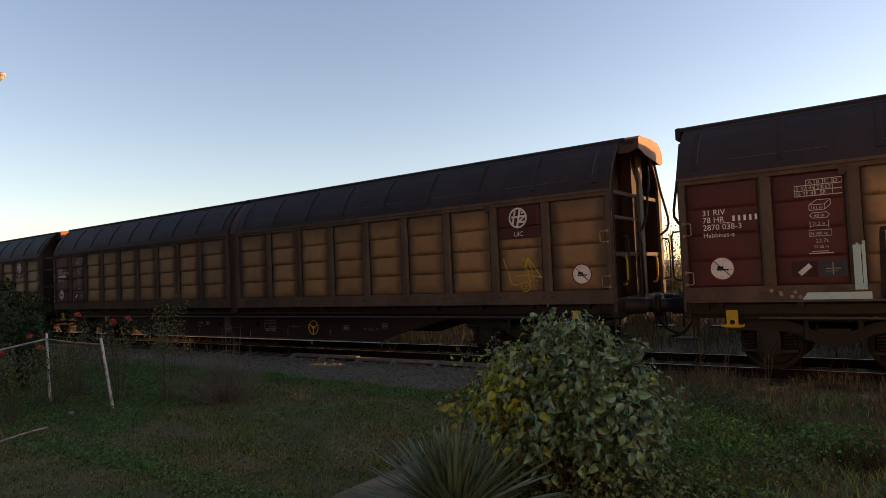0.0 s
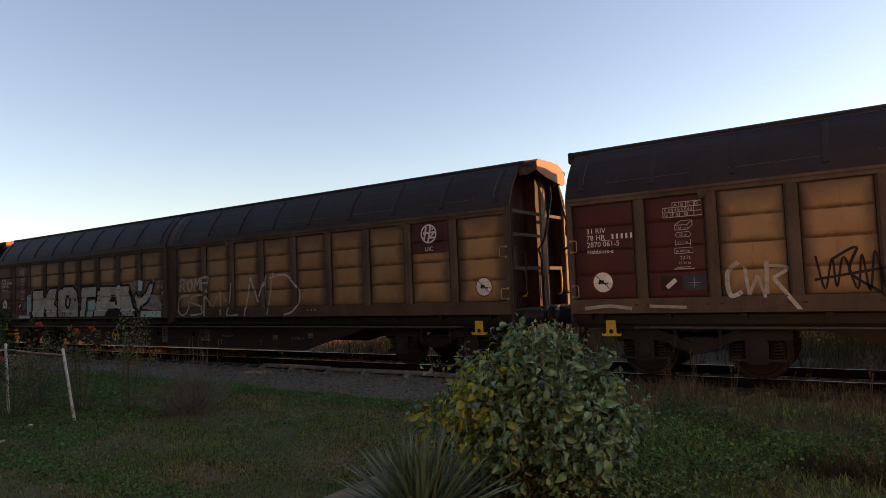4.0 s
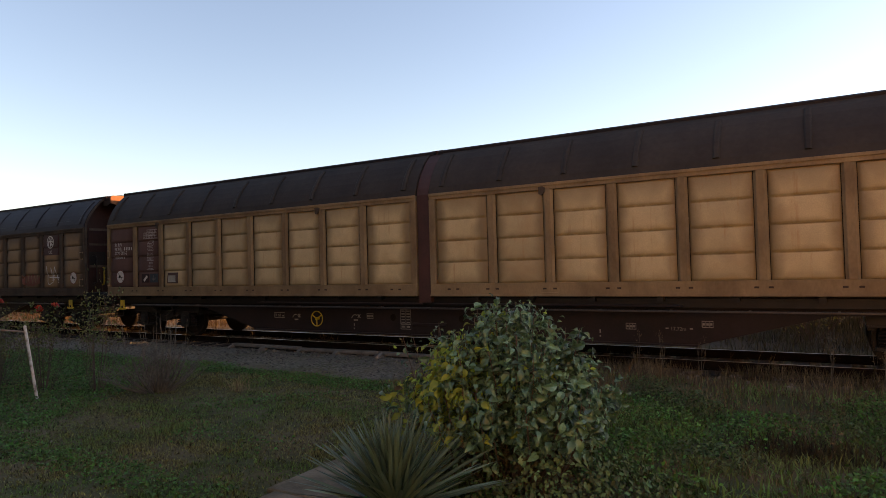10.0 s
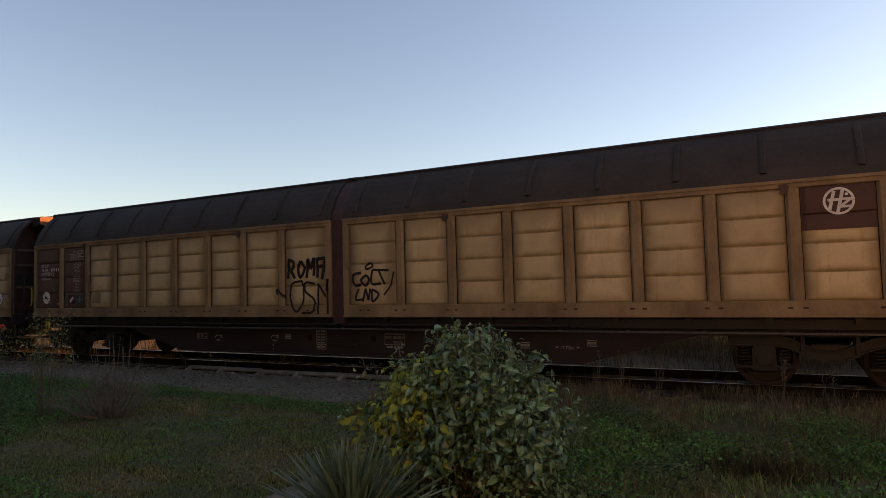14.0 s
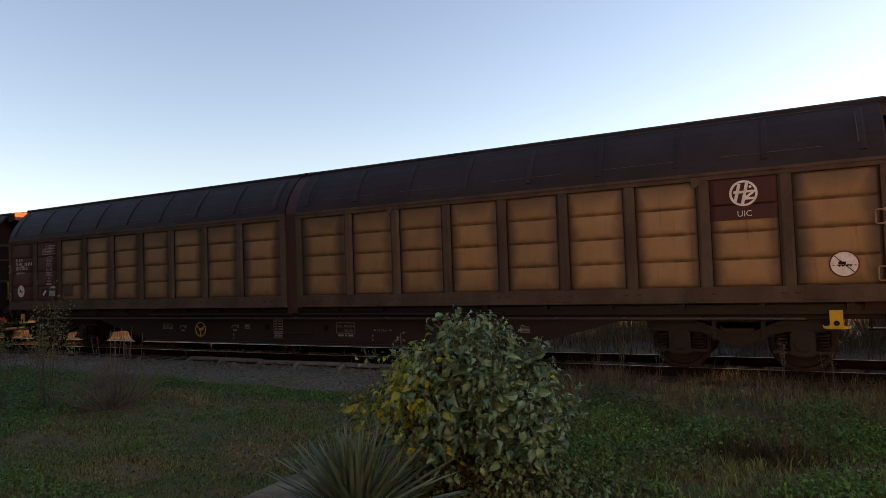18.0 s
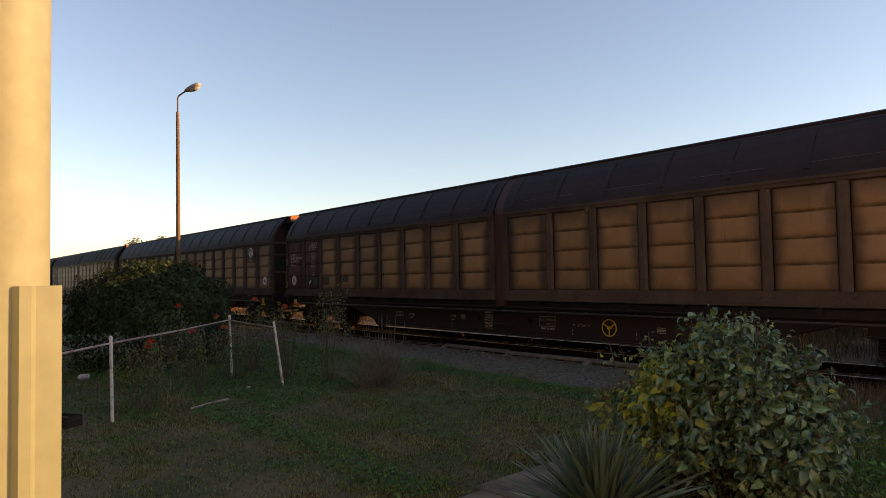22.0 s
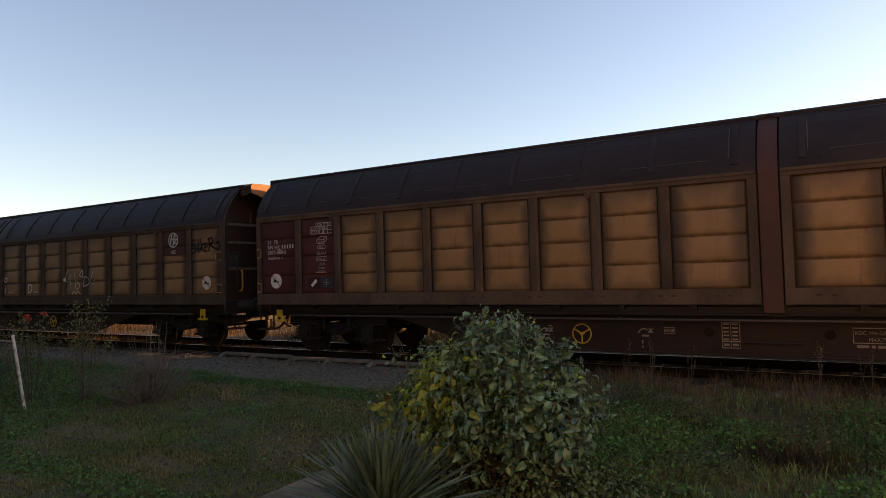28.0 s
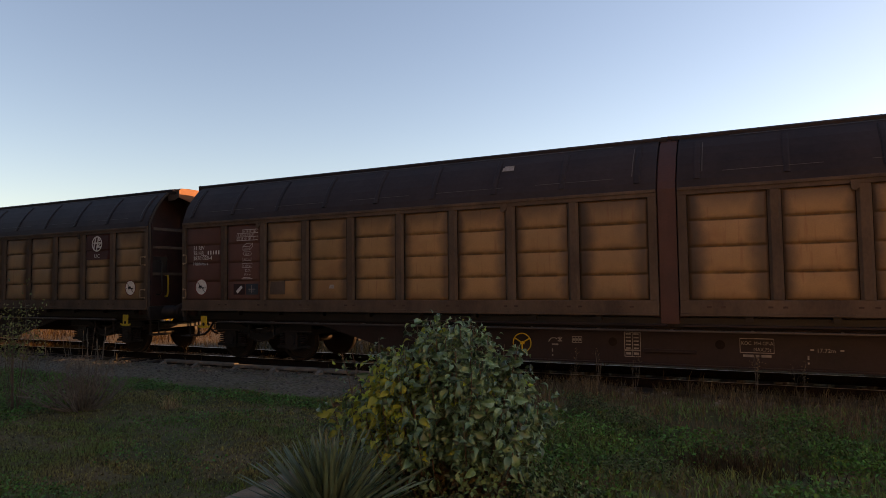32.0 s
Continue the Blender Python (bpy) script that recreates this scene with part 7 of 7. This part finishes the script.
# odds and ends by the fence
stick = thing("fallen_pole", pose(-9.79, 3.64, 0.03), "thin pale pole lying in the grass", "pole")
bm = bmesh.new()
tube(bm, [(-0.17, 0.36, 0.0), (0.0, 0.0, 0.01), (0.16, -0.34, 0.0)], 0.016, 7, 0.012)
part("shaft", bm, M["rust_pipe"], stick)
blades("dry_stalks", [(-10.1 + rr.normal(0, 0.14), 3.25 + rr.normal(0, 0.1), 0.0, 1.0) for _ in range(70)], (0.2, 0.55), (0.004, 0.007), M["straw"], 0.9, "withered yellow stalks bent over the grass", 57)
crate = thing("planter_box", pose(-9.9, 1.72, 0.0, 0, 0, 30), "low dark wooden planter box on the lawn", "planter")
for name, q_ in (("side", (-0.22, 0.22, -0.12, -0.1, 0, 0.14)), ("side", (-0.22, 0.22, 0.1, 0.12, 0, 0.14)), ("end", (-0.22, -0.2, -0.1, 0.1, 0, 0.14)), ("end", (0.2, 0.22, -0.1, 0.1, 0, 0.14)), ("soil", (-0.2, 0.2, -0.1, 0.1, 0.01, 0.1))):
    bm = bmesh.new()
    box(bm, *q_, 0.004)
    part(name, bm, M["wood"] if name != "soil" else M["ground"], crate)
for x, y, s_ in ((-14.3, 2.85, 0.11), (-10.78, 4.69, 0.05)):
    bm = bmesh.new()
    bmesh.ops.create_icosphere(bm, subdivisions=2, radius=s_)
    for v in bm.verts:
        v.co *= 1 + 0.25 * noise.noise(v.co * 9 + Vector((x, y, 0)))
        v.co.z *= 0.6
    tagged(new("stone", data_of(bm, M["post_white"])), "pale rounded stone lying in the grass", "stone").matrix_world = pose(x, y, gz(x, y) + 0.4 * s_)

# street lamp by the track
lamp = thing("street_lamp", pose(-29.78, 9.7, 0.3), "tall rusted street lamp with a grey lantern", "street lamp")
bm = bmesh.new()
tube(bm, [(0.0, 0, -0.4), (0.02, 0, 3), (0.0, 0, 6.5), (-0.02, 0, 9.25)], 0.11, 10, 0.07)
for i in range(11):
    lathe(bm, [(0, 0.10 - 0.003 * i), (0.05, 0.115 - 0.003 * i), (0.1, 0.10 - 0.003 * i)], "z", 10, (0, 0, 0.8 + 0.78 * i))
part("pole", bm, M["lamp_pole"], lamp, "ringed rusty pole")
bm = bmesh.new()
tube(bm, [(-0.02, 0, 9.2), (-0.03, 0, 9.85), (0.02, 0.02, 9.98), (0.2, 0.1, 10.06), (0.45, 0.24, 10.18)], 0.035, 8)
part("arm", bm, M["lamp_pole"], lamp)
bm = bmesh.new()
lathe(bm, [(-0.1, 0.03), (0.0, 0.09), (0.15, 0.15), (0.5, 0.19), (0.75, 0.15), (0.85, 0.05)], "x", 12)
for v in bm.verts:
    v.co.z *= 0.65
head = part("lantern", bm, M["lamp_head"], lamp, "", pose(0.42, 0.22, 10.17, 0, -14, 28), True)
bm = bmesh.new()
lathe(bm, [(0.18, 0.02), (0.25, 0.11), (0.5, 0.14), (0.7, 0.1), (0.75, 0.02)], "x", 12)
part("bowl", bm, M["lamp_glass"], head, "milky lamp bowl", pose(0, 0, -0.06), True)

# cream pipe and folded sheet by the standing point
cream = thing("gate_post", pose(-1.66, 0.172, 0), "cream painted round post in low sunlight", "post")
bm = bmesh.new()
lathe(bm, [(0.0, 0.086), (3.6, 0.086), (3.62, 0.07)], "z", 36)
part("pipe", bm, M["cream_pipe"], cream, "", None, True)
sheet = thing("sheet_fence", pose(-1.5, 0.195, 0), "folded beige sheet-metal fence panel with a rust spot", "fence panel")
bm = bmesh.new()
line, y = [], 0.0
for i in range(5):
    for dy, dx in ((0.0, 0.0), (0.045, 0.0), (0.055, 0.016), (0.075, 0.016), (0.085, 0.0)):
        line.append((dx, 0.06 - (y + dy)))
    y += 0.13
outer = [(p[0], p[1]) for p in line]
inner = [(p[0] - 0.004, p[1]) for p in line[::-1]]
prism(bm, outer + inner, 0.0, 1.885, "z")
part("sheet", bm, M["sheet"], sheet, "", pose(0, 0, 0, 0, 0, 0))
bm = bmesh.new()
lathe(bm, [(0.0, 0.012), (0.003, 0.008)], "x", 9)
part("rust_spot", bm, M["rust_spot"], sheet, "", pose(0.001, 0.04, 1.33))

# unseen plain wall added behind to cut sky light on the left wagons
blocker = thing("sky_blocker", pose(0, 0, 0), "unseen plain dark block added to dim the left wagons", "house", kind="structure")
bm = bmesh.new()
box(bm, -90, -8.0, -14, -3.6, -0.1, 16.5)
part("wall", bm, M["blocker_plaster"], blocker)
bm = bmesh.new()
prism(bm, [(-14.5, 16.5), (-3.1, 16.5), (-3.1, 16.6), (-8.8, 19.0), (-14.5, 16.6)], -90.5, -7.5, "x")
part("roof", bm, M["tile"], blocker)

# the house behind: unseen, enlarged and toned to bounce warm sun on the train
house = thing("house", pose(0, 0, 0), "plain pale ochre plastered house wall, unseen, facing the track", "house", kind="structure")
bm = bmesh.new()
box(bm, -1.8, 24, -12.0, -3.2, -0.1, 7.8)
part("wall", bm, M["plaster"], house)
bm = bmesh.new()
prism(bm, [(-12.5, 7.8), (-2.7, 7.8), (-2.7, 7.9), (-7.6, 10.4), (-12.5, 7.9)], -2.2, 24.4, "x")
part("roof", bm, M["tile"], house)

# ---- behind the track ----
def autumn_bush(x, y, h, spread_, n, per, material, label, seed, size=(0.05, 0.11)):
    ob, ends = bare_twigs("bush", (x, y, 0), n, spread_, h, M["twig"], label, seed, 0.012, 4)
    if per:
        leaves_on(ob, ends, per, 0.13, size, material, "autumn leaves", seed + 1, 0.3)
    return ob


autumn_bush(-2.0, 18.2, 2.3, 0.8, 22, 6, M["autumn"], "golden-leaved bush in sunlight behind the track", 101)
autumn_bush(-3.4, 19.4, 2.1, 0.9, 20, 5, M["autumn"], "golden-leaved bush in sunlight behind the track", 103)
autumn_bush(-4.6, 18.6, 2.9, 1.1, 24, 5, M["autumn_dull"], "thin olive autumn bush behind the track", 105)
autumn_bush(0.9, 18.0, 3.3, 1.3, 34, 1, M["autumn_dull"], "almost bare bush behind the track", 107)
autumn_bush(2.8, 18.6, 3.0, 1.2, 28, 2, M["autumn_dull"], "almost bare bush behind the track", 109)
autumn_bush(-6.2, 20.0, 3.0, 1.2, 26, 2, M["autumn_dull"], "almost bare bush behind the track", 111)
autumn_bush(1.9, 16.9, 2.6, 1.2, 40, 2, M["autumn_dull"], "tangled half-bare thicket behind the track", 117)
autumn_bush(-0.6, 16.6, 1.1, 0.9, 22, 5, M["autumn_dull"], "low autumn bush behind the track", 113)
autumn_bush(4.8, 17.2, 1.6, 1.1, 22, 4, M["autumn_dull"], "low autumn bush behind the track", 115)
# row added to shade the verge; x > 0 is out of view and densest
q = random.Random(140)
for i in range(30):
    x, y = -12.0 + 1.15 * i + q.uniform(-0.5, 0.5), q.uniform(18.5, 22.5)
    autumn_bush(x, y, q.uniform(1.5, 2.1) if -9 < x < 0 else q.uniform(2.6, 3.6), 1.3, 34, 6 if x < 0 else 13, M["autumn" if i % 7 == 3 else "autumn_dull"], "dense autumn thicket set along the far track side for shade", 400 + 2 * i, (0.09, 0.17))
for i in range(14):
    x = -22 - 4.6 * i + random.uniform(-1.5, 1.5)
    autumn_bush(x, random.uniform(16, 23), random.uniform(0.7, 1.4), 0.9, 14, 6, M["autumn" if i % 3 == 0 else "autumn_dull"], "low dry bush in the sunlit meadow", 120 + 2 * i, (0.06, 0.13))


def far_tree(x, y, h, w, seed):
    t = thing("tree", pose(x, y, 0), "distant autumn tree rising behind the train", "tree")
    q = random.Random(seed)
    bm = bmesh.new()
    tube(bm, [(0, 0, 0), (0.1, 0, h * 0.4), (0.2, 0, h * 0.8)], 0.22, 7, 0.05)
    for i in range(9):
        a = q.uniform(0, 6.28)
        z = h * q.uniform(0.35, 0.7)
        tube(bm, [(0.1, 0, z), (w * 0.45 * math.cos(a), w * 0.45 * math.sin(a), z + h * 0.18)], 0.07, 5, 0.02)
    part("trunk", bm, M["twig"], t)
    pts = []
    for i in range(9):
        a, k = q.uniform(0, 6.28), q.uniform(0.1, 0.6)
        pts += crown_points(260, (w * k * math.cos(a), w * k * math.sin(a), h * q.uniform(0.55, 0.85)), (w * 0.3, w * 0.3, h * 0.16), seed + i, 0.3, 0.4)
    leaf_stuff("crown", pts, (0.16, 0.34), M["far_tree"], "thinning autumn crown", "", seed, 0.3, 0.7, t)


for x, y, h, w, s in ((-98, 27, 8.6, 3.2, 201), (-92, 27, 8.3, 2.6, 202), (-102, 29, 8.3, 3.0, 203)):
    far_tree(x, y, h, w, s)
for i in range(26):
    pts_h = random.uniform(2.5, 5)
    x, y = -160 + 12 * i + random.uniform(-4, 4), random.uniform(150, 210)
    leaf = thing("hedge_bush", pose(x, y, -0.1), "far autumn hedge bush in the fields", "bush", "far hedge")
    leaf_stuff("crown", crown_points(420, (0, 0, pts_h * 0.45), (random.uniform(2, 4.5), 2, pts_h * 0.55), 300 + i, 0.3, 0.4), (0.3, 0.6), M["far_tree"], "brown-green crown", "", 300 + i, 0.3, 0.7, leaf)
wires = thing("power_line", pose(0, 300, 0), "two thin overhead wires far behind the track", "power line")
for z in (7.4, 13.2):
    bm = bmesh.new()
    tube(bm, [(-400, 0, z), (0, 0, z - 0.5), (400, 0, z)], 0.04, 4)
    part("wire", bm, M["wire"], wires)
for x in (-120, 0, 120):
    bm = bmesh.new()
    tube(bm, [(x, 0, 0), (x, 0, 13.4)], 0.14, 6, 0.09)
    part("pole", bm, M["wood"], wires)


# a small bird crossing the sky
bird = thing("bird", pose(0, 26, 9), "small dark bird gliding over the train", "bird")
bm = bmesh.new()
lathe(bm, [(-0.11, 0.002), (-0.08, 0.016), (-0.02, 0.026), (0.04, 0.022), (0.07, 0.018), (0.1, 0.004)], "x", 8)
bmesh.ops.scale(bm, vec=(0.36, 0.36, 0.36), verts=bm.verts[:])
part("body", bm, M["feather"], bird)
for s_ in (-1, 1):
    bm = bmesh.new()
    prism(bm, [(-0.04, 0.0), (0.05, 0.0), (0.03, 0.12), (-0.06, 0.2), (-0.05, 0.1)], -0.003, 0.003, "z")
    bmesh.ops.scale(bm, vec=(0.36, 0.36, 0.36), verts=bm.verts[:])
    part("wing", bm, M["feather"], bird, "", pose(0, 0.015 * s_, 0.005, 14 * s_, 0, 0) @ Matrix.Diagonal((-1, s_, 1, 1)))
bm = bmesh.new()
prism(bm, [(0.09, -0.012), (0.17, -0.03), (0.16, 0.0), (0.17, 0.03), (0.09, 0.012)], -0.002, 0.002, "z")
bmesh.ops.scale(bm, vec=(0.36, 0.36, 0.36), verts=bm.verts[:])
part("tail", bm, M["feather"], bird)


# ---- what moves ----
LAG = {0: -0.02, 2: 0.0, 3: 0.11, 4: -0.12, 5: -0.05, 7: 0.02, 9: -0.03, 11: -0.06, 13: -0.08, 14: 0.06, 15: -0.05, 18: 0.06, 19: -0.02, 20: -0.14, 21: -0.1, 22: 0.0, 23: 0.03, 26: 0.03, 29: 0.0, 32: 0.06}    # the train runs a little unevenly


def travel(t):
    """The middle of the first whole wagon along x at t seconds."""
    even = 9.167e-05 * t ** 3 - 1.4688e-03 * t ** 2 - 6.15334 * t - 15.36
    return even + float(np.interp(t, list(LAG), list(LAG.values())))


def motions():
    for k, w in WAGONS.items():
        walk(w, [(t, pose(travel(t) + 23.26 * k, TRACK, RAIL)) for t in range(0, 33)])
    turn = [(i / 10, math.degrees((travel(i / 10) - travel(0)) / 0.46) % 360) for i in range(321)]
    for ob, x in WHEELSETS:
        walk(ob, [(t, pose(x, 0, 0.46, 0, a, 0)) for t, a in turn])
    flight = ((0, 12, 5.2, 4), (1, 1.5, 5.5, 4), (2, -8.8, 6.0, 8), (2.5, -14.1, 7.4, 10), (3, -20.4, 8.5, 12), (3.5, -28.6, 10.9, 14), (32, -380, 90, 14))
    walk(bird, [(t, pose(x, 13, z, 0, tilt, 0)) for t, x, z, tilt in flight])


motions()
